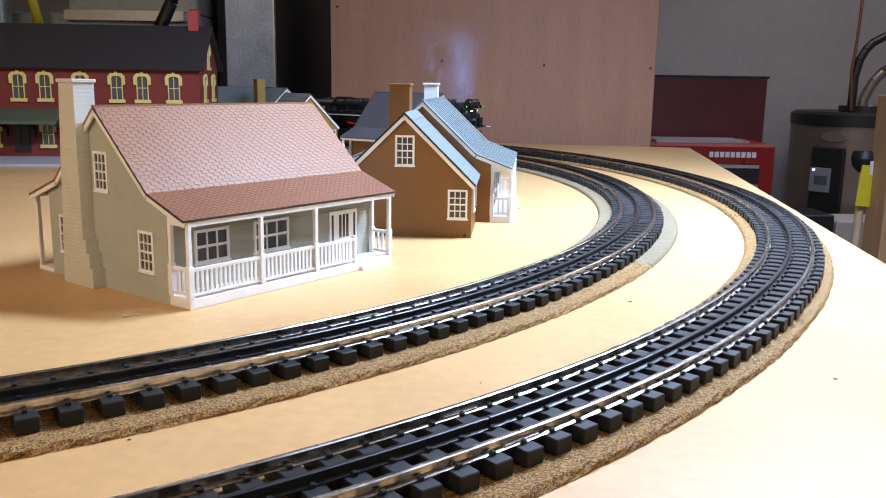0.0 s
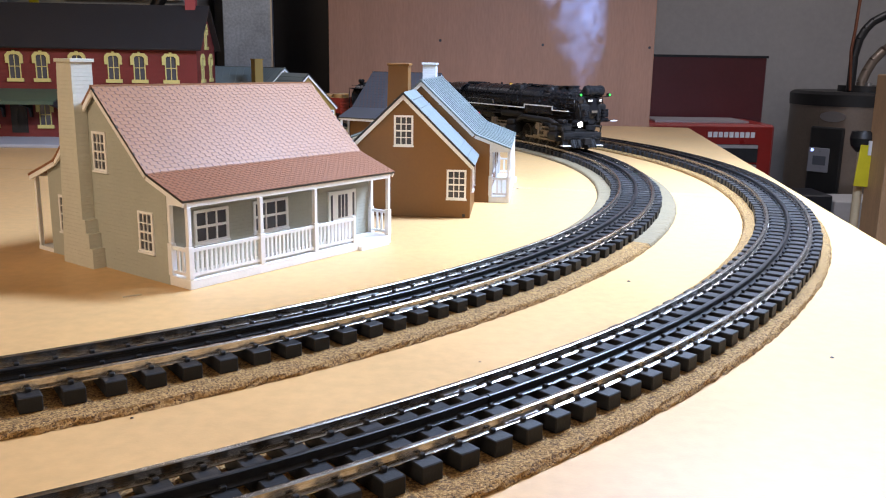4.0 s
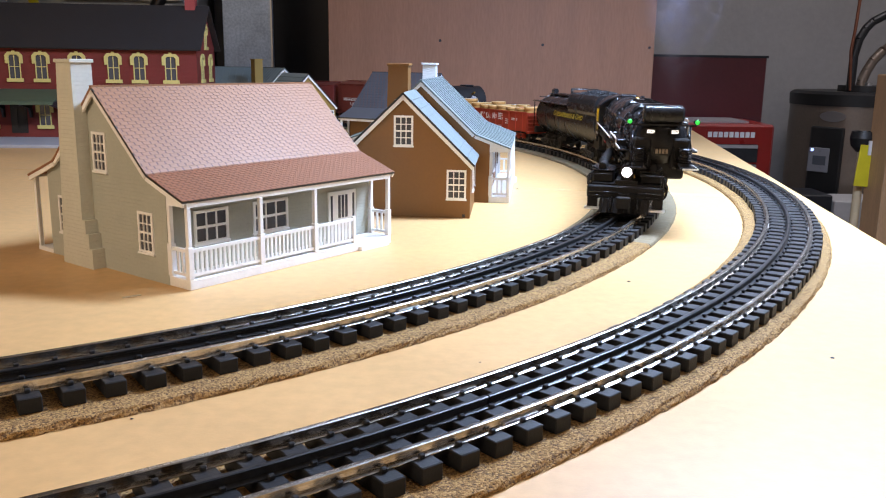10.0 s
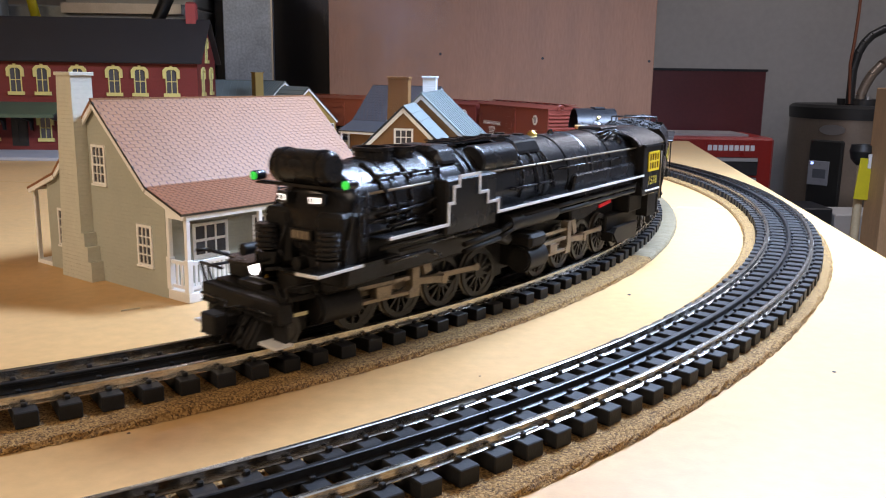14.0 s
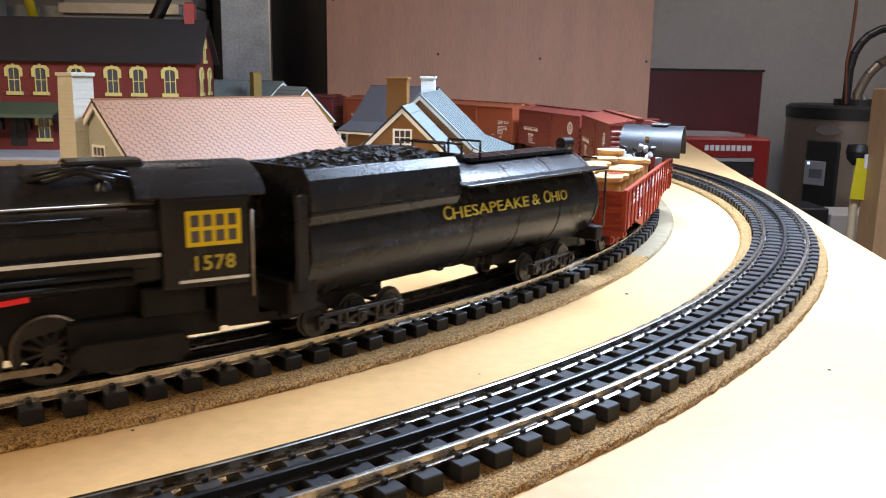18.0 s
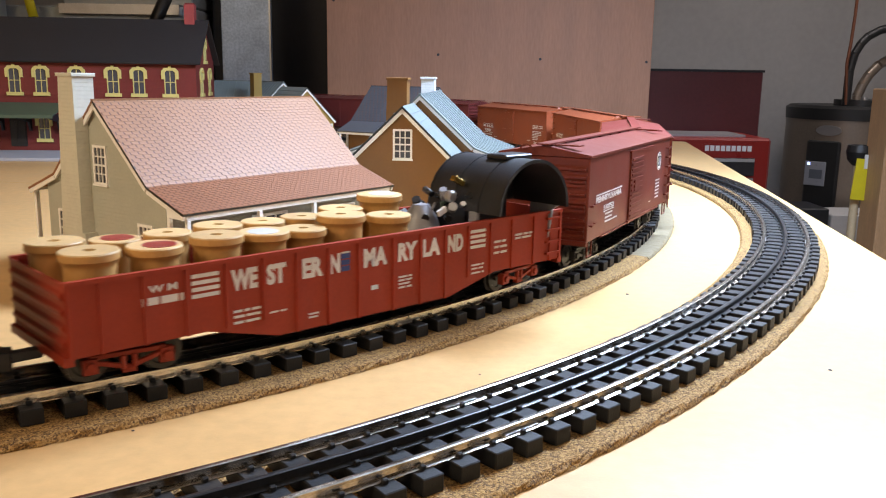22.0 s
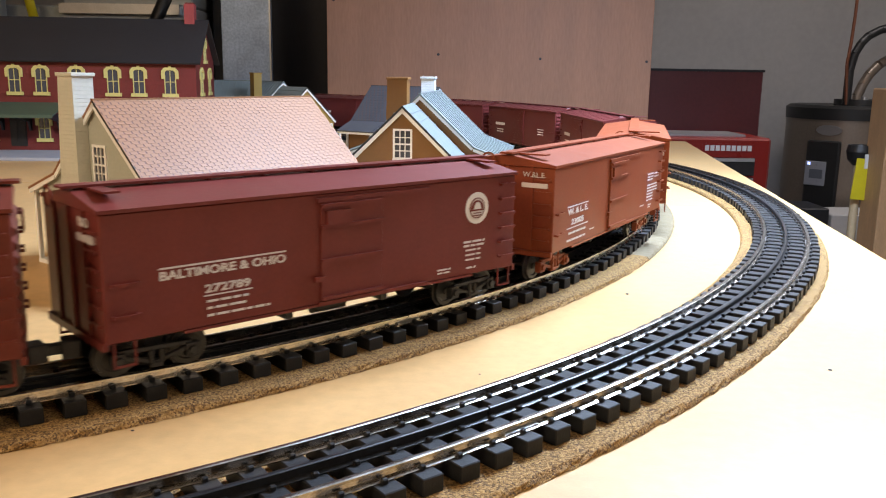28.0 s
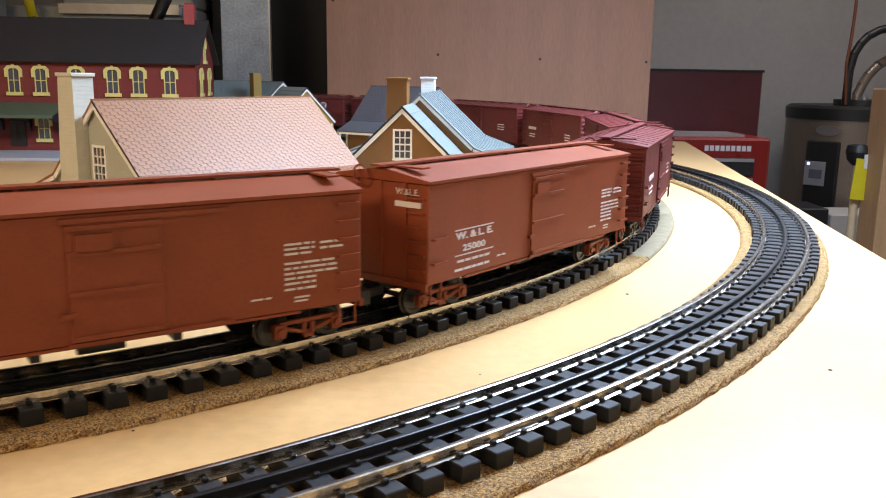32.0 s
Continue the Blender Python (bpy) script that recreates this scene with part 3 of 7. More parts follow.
def kit_house(m, name, label, wall, roof_kind, length=0.1997, chimney=None, chim_m=None, detail=True, porch_m=None, back=True):
    """The farmhouse kit: x along the porch front, y to the back, gable ends at x=0 and x=length."""
    t = thing(name, m, label, "model house", "model houses")
    pm = porch_m or M_PLASTIC_WHITE
    W0, W1, R, RZ = 0.0224, 0.1706, 0.0965, 0.129
    out = [(W0, 0.0), (W1, 0.0), (W1, 0.0655), (0.1555, 0.0708), (R, 0.1268), (0.0375, 0.0708), (W0, 0.0655)]
    part("gable_wall", Geo().prism(out, 0.0, 0.003, "x"), wall, t)
    part("gable_wall", Geo().prism(out, length - 0.003, length, "x"), wall, t)
    part("front_wall", Geo().box(0.003, length - 0.003, W0, W0 + 0.003, 0, 0.0645), wall, t)
    part("back_wall", Geo().box(0.003, length - 0.003, W1 - 0.003, W1, 0, 0.0645), wall, t)
    ov = 0.0035
    e, k, r = (-0.0008, 0.0594), (0.0375, 0.0735), (R, RZ)
    e2, k2 = (0.1938, 0.0594), (0.1555, 0.0735)
    if roof_kind == "shingle":
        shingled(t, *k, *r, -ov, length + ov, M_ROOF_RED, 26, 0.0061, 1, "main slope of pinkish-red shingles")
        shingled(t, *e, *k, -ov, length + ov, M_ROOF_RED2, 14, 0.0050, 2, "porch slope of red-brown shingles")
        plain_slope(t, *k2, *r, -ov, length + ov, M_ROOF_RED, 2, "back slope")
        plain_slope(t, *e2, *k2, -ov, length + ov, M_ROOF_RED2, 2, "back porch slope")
    elif roof_kind == "slate":
        shingled(t, *k, *r, -ov, length + ov, M_ROOF_SLATE, 14, 0.007, 3, "dark slate slope")
        plain_slope(t, *e, *k, -ov, length + ov, M_ROOF_SLATE, 2, "dark porch slope")
        plain_slope(t, *k2, *r, -ov, length + ov, M_ROOF_SLATE, 2, "dark back slope")
    else:
        plain_slope(t, *k, *r, -ov, length + ov, M_ROOF_BLUE, 14, "blue-grey sheet slope")
        plain_slope(t, *e, *k, -ov, length + ov, M_ROOF_BLUE, 14, "blue-grey porch slope")
        plain_slope(t, *k2, *r, -ov, length + ov, M_ROOF_BLUE, 14, "blue-grey back slope")
        if back:
            plain_slope(t, *e2, *k2, -ov, length + ov, M_ROOF_BLUE, 2, "blue-grey back porch slope")
    part("ridge_cap", Geo().box(-ov, length + ov, R - 0.0014, R + 0.0014, RZ - 0.0008, RZ + 0.0004), M_ROOF_RED if roof_kind == "shingle" else M_ROOF_SLATE if roof_kind == "slate" else M_ROOF_BLUE, t)
    trim_strip(t, [e, k, r], -ov + 0.0003, -ov + 0.0018, 0.0030, pm, drop=0.0017)
    trim_strip(t, [e2, k2, r] if back else [k2, r], -ov + 0.0003, -ov + 0.0018, 0.0030, pm, drop=0.0017)
    trim_strip(t, [e, k, r], length + ov - 0.0018, length + ov - 0.0003, 0.0030, pm, drop=0.0017)
    trim_strip(t, [k2, r], length + ov - 0.0018, length + ov - 0.0003, 0.0030, pm, drop=0.0017)
    # front porch
    part("porch_deck", Geo().box(0, length, 0.0, W0, 0, 0.0068), pm, t, bevel=0.0004)
    part("porch_beam", Geo().box(0.0005, length - 0.0005, 0.0006, 0.0030, 0.0545, 0.0582), pm, t)
    for x in (0.0005, length - 0.0030):
        part("end_beam", Geo().prism([(0.0032, 0.0545), (W0, 0.0545), (W0, 0.0652), (0.0032, 0.0590)], x, x + 0.0022, "x"), pm, t)
    mid = [x for x in (0.0619, 0.1143) if x < length - 0.02]
    posts = [(0.0017, 0.0018)] + [(x, 0.0018) for x in mid] + [(length - 0.0022, 0.0018), (0.0017, W0 - 0.0016), (length - 0.0022, W0 - 0.0016)]
    for x, y in posts:
        g = Geo().box(x - 0.0015, x + 0.0015, y - 0.0015, y + 0.0015, 0.0286, 0.0545)
        g.box(x - 0.0021, x + 0.0021, y - 0.0021, y + 0.0021, 0.0068, 0.0286)
        part("post", g, pm, t, bevel=0.0003)
    if length > 0.19:
        part("newel", Geo().box(0.1548, 0.1576, 0.0004, 0.0032, 0.0068, 0.0285), pm, t, bevel=0.0003)
    zr0, zr1 = 0.0086, 0.0270
    for a, b in (((0.0038, 0.0018), (0.0598, 0.0018)), ((0.0640, 0.0018), (0.1122, 0.0018)), ((0.1164, 0.0018), (0.1548, 0.0018)),
                 ((0.0017, 0.0040), (0.0017, W0 - 0.004)), ((length - 0.0022, 0.0040), (length - 0.0022, W0 - 0.004))):
        if max(a[0], b[0]) < length:
            railing(t, a, b, zr0, zr1, pm)
    if length < 0.19:
        return t
    part("step", Geo().box(0.1600, 0.1930, -0.0035, 0.0, 0, 0.0035), pm, t)
    if back:
        part("back_porch_deck", Geo().box(0, length, W1, 0.1925, 0, 0.003), pm, t)
        for x in (0.0017, 0.065, 0.135, length - 0.0017):
            part("post", Geo().box(x - 0.0014, x + 0.0014, 0.1895, 0.1922, 0.003, 0.0590), pm, t)
        part("porch_beam", Geo().box(0.0005, length - 0.0005, 0.1898, 0.1920, 0.0570, 0.0592), pm, t)
    # openings
    for x, w in ((0.03535, 0.0293), (0.0891, 0.0336)):
        window(t, pose(x, W0, 0.0237), w, 0.0238, 3, 2, 0.0011, 0.0021, pm)
    door = part("front_door", Geo().box(0.1485, 0.1798, W0 - 0.0012, W0 + 0.0006, 0.0068, 0.0458), pm, t, "white panelled front door with side lights")
    for x0, x1 in ((0.1508, 0.1528), (0.1757, 0.1777)):
        part("side_light", Geo().box(x0, x1, W0 - 0.0015, W0 - 0.0010, 0.022, 0.0430), M_GLASS, door)
    for i in range(3):
        x = 0.1592 + i * 0.0040
        part("door_light", Geo().box(x, x + 0.0026, W0 - 0.0015, W0 - 0.0010, 0.0240, 0.0425), M_GLASS, door)
    left = Matrix.Rotation(radians(-90), 4, "Z")
    for y, z, w, h in ((0.0958, 0.0695, 0.0168, 0.028), (0.0456, 0.0186, 0.0171, 0.0285), (0.1475, 0.0186, 0.0171, 0.0285)):
        window(t, Matrix.Translation((0, y, z)) @ left, w, h, 3, 4, 0.0008, 0.0019, pm)
        window(t, Matrix.Translation((length, y, z)) @ Matrix.Rotation(radians(90), 4, "Z"), w, h, 3, 4, 0.0008, 0.0019, pm)
    if chimney:
        x0, x1, y0, y1, base0, base1, top = chimney
        cm = chim_m or wall
        edge = base1 + (y1 - base1) * 0.0345 / top
        ch = part("chimney", Geo().prism([(y0, 0.0345), (edge, 0.0345), (y1, top - 0.0025), (y0, top - 0.0025)], x0, x1, "x"), cm, t, "tall stepped chimney on the gable end")
        for z0, z1, ya in ((0.0, 0.0143, base0), (0.0143, 0.0249, base0 + (y0 - base0) * 0.33), (0.0249, 0.0345, base0 + (y0 - base0) * 0.66)):
            k0, k1 = base1 + (y1 - base1) * z0 / top, base1 + (y1 - base1) * z1 / top
            part("chimney_base", Geo().prism([(ya, z0), (k0, z0), (k1, z1), (ya, z1)], x0, 0.0, "x"), cm, ch)
        part("chimney_cap", Geo().box(x0 - 0.0012, x1 + 0.0012, y0 - 0.0012, y1 + 0.0012, top - 0.0025, top), cm, ch, bevel=0.0003)
    return t


def wing_cottage(m, name, label, wall, roof_kind, length, chim1, chim2_m, porch_m=None, back=True):
    """A gabled wing (origin at its front right corner, gable towards -y) butting a kit house whose porch looks to +x."""
    t = thing(name, m, label, "model house", "model houses")
    D = 0.0965
    out = [(0, 0), (0, 0.0545), (-0.065, 0.1180), (-0.13, 0.0545), (-0.13, 0)]
    part("gable_wall", Geo().prism(out[::-1], 0, 0.003, "y"), wall, t)
    part("side_wall", Geo().box(-0.003, 0, 0.003, D, 0, 0.0545), wall, t)
    part("side_wall", Geo().box(-0.13, -0.127, 0.003, D, 0, 0.0545), wall, t)
    turn = Matrix.Rotation(radians(90), 4, "Z")
    for sx, lab in ((1, "right"), (-1, "left")):
        run, rise = 0.065 + 0.0045, 0.0635 + 0.0045 * 0.977
        nrm = math.hypot(run, rise)
        ux, uz = -sx * run / nrm, rise / nrm
        nx, nz = sx * rise / nrm, run / nrm
        ex, ez = -0.065 + sx * run, 0.1195 - rise
        fm = Matrix(((0, ux, nx, ex), (1, 0, 0, 0), (0, uz, nz, ez), (0, 0, 0, 1)))
        roof = part("roof_slope", Geo().box(-0.0035, D, 0, nrm, -0.0016, 0, fm), M_ROOF_BLUE if roof_kind == "seam" else M_ROOF_SLATE, t, "sheet roof slope of the wing")
        for i in range(1, 9):
            v = nrm * i / 9
            part("seam", Geo().box(-0.0035, D, v - 0.0004, v + 0.0004, -0.0002, 0.0008, fm), M_ROOF_BLUE if roof_kind == "seam" else M_ROOF_SLATE, roof)
        part("bargeboard", Geo().box(-0.0034, -0.0018, 0, nrm, -0.0050, -0.0017, fm), M_PLASTIC_WHITE, t)
        part("roof_edge", Geo().box(-0.0040, -0.0034, 0, nrm, -0.0017, 0.0002, fm), M_BLACK_EDGE, t)
    window(t, pose(-0.0648, 0, 0.0685), 0.0186, 0.0292, 3, 4)
    window(t, pose(-0.0134, 0, 0.0182), 0.0190, 0.0287, 3, 4)
    window(t, Matrix.Translation((0, 0.045, 0.0205)) @ turn, 0.0190, 0.0287, 3, 4)
    part("notch", Geo().box(-0.0075, -0.0045, -0.0003, 0.0005, 0.001, 0.004), M_BLACK_EDGE, t, "small dark wire notch at the foot of the wall")
    main = kit_house(m @ Matrix.Translation((0.0378, D + 0.0005, 0)) @ Matrix.Rotation(radians(88.4), 4, "Z"), "gabled_house", "brown model house with a blue-grey roof and a white porch" if wall is M_BROWN else "mustard model house with a grey roof behind its wing",
                     wall, roof_kind, length, chim1, wall, porch_m=porch_m, back=back)
    if chim2_m:
        c = part("far_chimney", Geo().box(length - 0.050, length - 0.030, 0.0990, 0.1150, 0.112, 0.1435), chim2_m, main, "pale grey brick chimney")
        part("chimney_cap", Geo().box(length - 0.0512, length - 0.0288, 0.0978, 0.1162, 0.1435, 0.1460), chim2_m, c, bevel=0.0003)
    return t


M_CHIM = lined(mat("cream_grey_chimney_brick", (0.60, 0.595, 0.50), 0.5, vary=0.05), "Z", 0.0028, 0.0004, False)
M_WHITE_CLEAR = mat("bluish_white_plastic", (0.72, 0.75, 0.78), 0.35, vary=0.04)
H1 = Matrix.Translation((-0.1637, 0.5381, 0)) @ Matrix.Rotation(math.atan2(0.794, 0.6079), 4, "Z")
kit_house(H1, "farmhouse", "grey-green clapboard model farmhouse with red shingle roof and white porch", M_GREEN_GREY, "shingle",
          chimney=(-0.0095, 0.0062, 0.1093, 0.1280, 0.0990, 0.1383, 0.1468), chim_m=M_CHIM)
BROWN = Matrix.Translation((0.0267, 0.8143, 0)) @ Matrix.Rotation(math.atan2(-0.0794, 0.9968), 4, "Z")
wing_cottage(BROWN, "brown_cottage_wing", "brown model cottage wing with a blue-grey roof and white windows", M_BROWN, "seam", 0.1997,
             (-0.0055, 0.0155, 0.1100, 0.1310, 0.1040, 0.1350, 0.1455), M_PALE_BLUE, M_WHITE_CLEAR)
TURN = radians(41)
apex = Vector((-0.269, 1.72, 0)) - Matrix.Rotation(TURN, 3, "Z") @ Vector((-0.065, 0, 0))
mustard = wing_cottage(Matrix.Translation(apex) @ Matrix.Rotation(TURN, 4, "Z"), "mustard_cottage_wing", "mustard model cottage wing with a blue-grey roof", M_MUSTARD, "seam", 0.150,
             (-0.0055, 0.0155, 0.1060, 0.1280, 0.1000, 0.1320, 0.1455), None, back=False)
spot_c = Matrix.Rotation(-TURN, 3, "Z") @ (Vector((-0.380, 1.775, 0)) - apex)
stack = part("chimney", Geo().box(spot_c.x - 0.009, spot_c.x + 0.009, spot_c.y - 0.008, spot_c.y + 0.008, 0.080, 0.1440), M_MUSTARD, mustard, "mustard chimney")
part("chimney_cap", Geo().box(spot_c.x - 0.0102, spot_c.x + 0.0102, spot_c.y - 0.0092, spot_c.y + 0.0092, 0.1440, 0.1462), M_MUSTARD, stack)


def low_house():
    t = thing("gabled_house", pose(-0.40, 1.86, 0), "mustard model house with a blue-grey sheet roof, behind the station", "model house", "model houses")
    out = [(-0.075, 0.0), (0.075, 0.0), (0.075, 0.0620), (0.0, 0.1265), (-0.075, 0.0620)]
    for x in (-0.22, -0.003):
        part("gable_wall", Geo().prism(out, x, x + 0.003, "x"), M_MUSTARD, t)
    for y in (-0.075, 0.072):
        part("side_wall", Geo().box(-0.217, -0.003, y, y + 0.003, 0, 0.0620), M_MUSTARD, t)
    plain_slope(t, -0.080, 0.0592, 0.0, 0.1290, -0.224, 0.004, M_ROOF_BLUE, 16, "blue-grey sheet slope")
    plain_slope(t, 0.080, 0.0592, 0.0, 0.1290, -0.224, 0.004, M_ROOF_BLUE, 16, "blue-grey back slope")
    part("ridge_cap", Geo().box(-0.224, 0.004, -0.0014, 0.0014, 0.1282, 0.1296), M_ROOF_BLUE, t)


low_house()
kit_house(Matrix.Translation((-0.163, 1.36, 0)) @ Matrix.Rotation(radians(-30), 4, "Z"), "slate_house", "dark slate-roofed model house with a pale porch, behind the brown cottage", M_BROWN, "slate", 0.125,
          chimney=None, porch_m=M_WHITE_CLEAR)


# ---- red brick station ----
def station():
    t = thing("railway_station", pose(-0.437, 1.545, 0, 0, 0, 4), "two-storey red brick model station with cream window surrounds", "model station")
    L, D, EZ, RZ = 0.95, 0.165, 0.168, 0.240
    part("front_wall", Geo().box(-L, 0, 0, 0.004, 0, EZ), M_BRICKRED, t)
    part("back_wall", Geo().box(-L, 0, D - 0.004, D, 0, EZ), M_BRICKRED, t)
    for x in (-L, -0.004):
        part("gable_wall", Geo().prism([(0.004, 0), (D - 0.004, 0), (D - 0.004, EZ), (D / 2, RZ - 0.004), (0.004, EZ)], x, x + 0.004, "x"), M_BRICKRED, t)
    for y0, s in ((-0.012, 1), (D + 0.012, -1)):
        fm = slope_frame(y0, EZ - 0.007, D / 2, RZ)
        n = math.hypot(D / 2 + 0.012, RZ - EZ + 0.007)
        part("roof_slope", Geo().box(-L - 0.01, 0.010, 0, n, -0.003, 0, fm), M_CHARCOAL, t, "charcoal roof slope")
    part("eave_board", Geo().box(-L - 0.009, 0.009, -0.010, -0.007, EZ - 0.0085, EZ - 0.0055), M_CHARCOAL, t)
    c = part("chimney", Geo().box(-0.032, -0.014, D / 2 - 0.010, D / 2 + 0.010, RZ - 0.010, 0.267), mat("bright_red_brick", (0.34, 0.05, 0.05), 0.6), t, "bright red brick chimney")
    part("chimney_cap", Geo().box(-0.0305, -0.0155, D / 2 - 0.008, D / 2 + 0.008, 0.267, 0.270), M_BRICKRED, c)

    def arched(m, w, h):
        win = part("window", Geo().box(-w / 2, w / 2, -0.0004, 0.0004, 0.004, h - 0.003), M_GLASS, t, "tall window with cream arched surround", at=m)
        g = Geo()
        pts = [(-w * 0.72, h * 0.62), (-w * 0.72, h * 0.90), (-w * 0.45, h + 0.001), (w * 0.45, h + 0.001), (w * 0.72, h * 0.90), (w * 0.72, h * 0.62), (w * 0.47, h * 0.62),
               (w * 0.47, h * 0.84), (w * 0.28, h * 0.92), (-w * 0.28, h * 0.92), (-w * 0.47, h * 0.84), (-w * 0.47, h * 0.62)]
        g.prism(pts[::-1], -0.0032, 0.0002, "y")
        part("hood", g, M_YELLOW_TRIM, win, "cream arched hood")
        part("keystone", Geo().box(-0.0022, 0.0022, -0.004, 0, h, h + 0.0035), M_YELLOW_TRIM, win)
        part("sill", Geo().box(-w * 0.68, w * 0.68, -0.0036, 0, -0.001, 0.005), M_YELLOW_TRIM, win)
        g = Geo().box(-w / 2, -w / 2 + 0.0016, -0.0016, 0, 0.004, h * 0.9).box(w / 2 - 0.0016, w / 2, -0.0016, 0, 0.004, h * 0.9)
        g.box(-0.0006, 0.0006, -0.0013, 0, 0.004, h * 0.9).box(-w / 2, w / 2, -0.0013, 0, h * 0.5, h * 0.5 + 0.0012)
        part("sash", g, M_YELLOW_TRIM, win, weld=False)

    for x in (-0.045, -0.0995, -0.144, -0.206, -0.267, -0.3125, -0.375, -0.43, -0.49, -0.55):
        arched(pose(x, 0, 0.1025), 0.0205, 0.0495)
    for x in (-0.2675, -0.36, -0.49):
        arched(pose(x, 0, 0.0215), 0.0205, 0.0445)
    side = Matrix.Rotation(radians(90), 4, "Z")
    for y in (0.045, 0.118):
        arched(Matrix.Translation((0, y, 0.1035)) @ side, 0.0205, 0.047)
        arched(Matrix.Translation((0, y, 0.0165)) @ side, 0.0205, 0.047)
    arched(Matrix.Translation((0, D / 2, 0.162)) @ side, 0.018, 0.042)
    for x in (-0.3125, -0.43):
        d = part("door", Geo().box(x - 0.014, x + 0.014, -0.0012, 0, 0.0125, 0.064), M_BLACKGAP, t, "dark double door")
        for i in (-1, 1):
            part("door_panel", Geo().box(x + i * 0.007 - 0.005, x + i * 0.007 + 0.005, -0.0022, -0.0012, 0.020, 0.056), M_DARKMETAL, d)
    fm = slope_frame(-0.075, 0.0720, 0.0, 0.0895)
    part("porch_roof", Geo().box(-L, -0.225, 0, 0.077, -0.003, 0, fm), M_GREENROOF, t, "dull green platform roof")
    part("porch_fascia", Geo().box(-L, -0.225, -0.077, -0.074, 0.0660, 0.0715), M_GREENROOF, t)
    for x in (-0.240, -0.290, -0.337, -0.395, -0.455):
        part("bracket", Geo().prism([(-0.0005, 0.040), (-0.0005, 0.0700), (-0.060, 0.0690), (-0.055, 0.0650), (-0.012, 0.056), (-0.006, 0.040)], x - 0.0018, x + 0.0018, "x"), M_BLACKGAP, t)
    part("platform", Geo().box(-L - 0.02, 0.015, -0.140, D + 0.01, 0, 0.0055), M_GREYBASE, t, "grey platform base", bevel=0.0008)


station()


# ---- the train ----
RIDERS, SWIVELS, SPINNERS, RODS = [], [], [], []


def on_side(x, y, z, side):
    """Places lettering on a car's side: side 1 looks to +y (outside of the curve), -1 to -y."""
    if side > 0:
        return Matrix.Translation((x, y, z)) @ Matrix.Rotation(math.pi, 4, "Z") @ Matrix.Rotation(radians(90), 4, "X")
    return Matrix.Translation((x, -y, z)) @ Matrix.Rotation(radians(90), 4, "X")


def lettering(parent, words, size, x, y, z, m, both=True, label="", bold=0.0, spacing=1.0, squeeze=1.0):
    me = text_mesh(words, size, 0.00012, bold, spacing)
    for side in ((1, -1) if both else (1,)):
        part("lettering", me, m, parent, label, at=on_side(x, y, z, side) @ Matrix.Diagonal((squeeze, 1, 1, 1)))


def bars(parent, x0, x1, y, zs, h, m, both=True, name="print_bar"):
    """Unreadable small print as plain bars."""
    for side in ((1, -1) if both else (1,)):
        for z in zs:
            a, b = sorted((y * side, (y + 0.0002) * side))
            part(name, Geo().box(*sorted((side * x0, side * x1)), a, b, z, z + h), m, parent)


WHEEL_R = 0.0088


def wheelset_mesh(r, gauge=GAUGE):
    g = Geo()
    for s in (-1, 1):
        y = s * (gauge / 2 - 0.0012)
        a, b = (y + s * 0.0016, y - s * 0.0014)
        g.lathe([(0.0, b), (r + 0.0011, b), (r + 0.0011, b + s * 0.0008), (r, b + s * 0.001), (r - 0.0002, a), (r * 0.72, a), (r * 0.66, a - s * 0.0006), (r * 0.25, a - s * 0.0004), (r * 0.2, a + s * 0.0004), (0.0, a + s * 0.0004)], 24, axis="y")
    g.cyl((0, -gauge / 2, 0), (0, gauge / 2, 0), 0.0016, n=8)
    return g.mesh("wheelset")


WHEELSET = wheelset_mesh(WHEEL_R)


def frame_mesh(axles, half, drop=0.0):
    """One arch-bar side frame of a truck, seen along y."""
    g = Geo()
    for x in axles:
        g.box(x - 0.0032, x + 0.0032, -0.0022, 0.0022, WHEEL_R - 0.0034, WHEEL_R + 0.0036)
        g.cyl((x, 0, WHEEL_R), (x, 0.0036, WHEEL_R), 0.0022, n=10)
    for a, b in zip(axles, axles[1:]):
        m = (a + b) / 2
        for q in (-1, 1):
            g.prism([(m + q * 0.0025, WHEEL_R - 0.0048), (m + q * 0.0025, WHEEL_R - 0.0028), (q * 0.0 + (a if q < 0 else b), WHEEL_R + 0.0030), ((a if q < 0 else b), WHEEL_R + 0.0008)][:: (1 if q < 0 else -1)], -0.0012, 0.0012, "y")
        g.box(a, b, -0.0012, 0.0012, WHEEL_R + 0.0026, WHEEL_R + 0.0048)
        g.box(m - 0.0030, m + 0.0030, -0.0016, 0.0016, WHEEL_R - 0.0052, WHEEL_R - 0.0030)
        for x in (m - 0.0024, m + 0.0024):
            g.cyl((x, 0.0008, WHEEL_R - 0.003), (x, 0.0008, WHEEL_R + 0.003), 0.0014, n=8)
    return g.mesh("side_frame", 0.0003)


FRAME2 = frame_mesh((0.0165, -0.0165), 0.02)
FRAME3 = frame_mesh((0.025, 0.0, -0.025), 0.03)


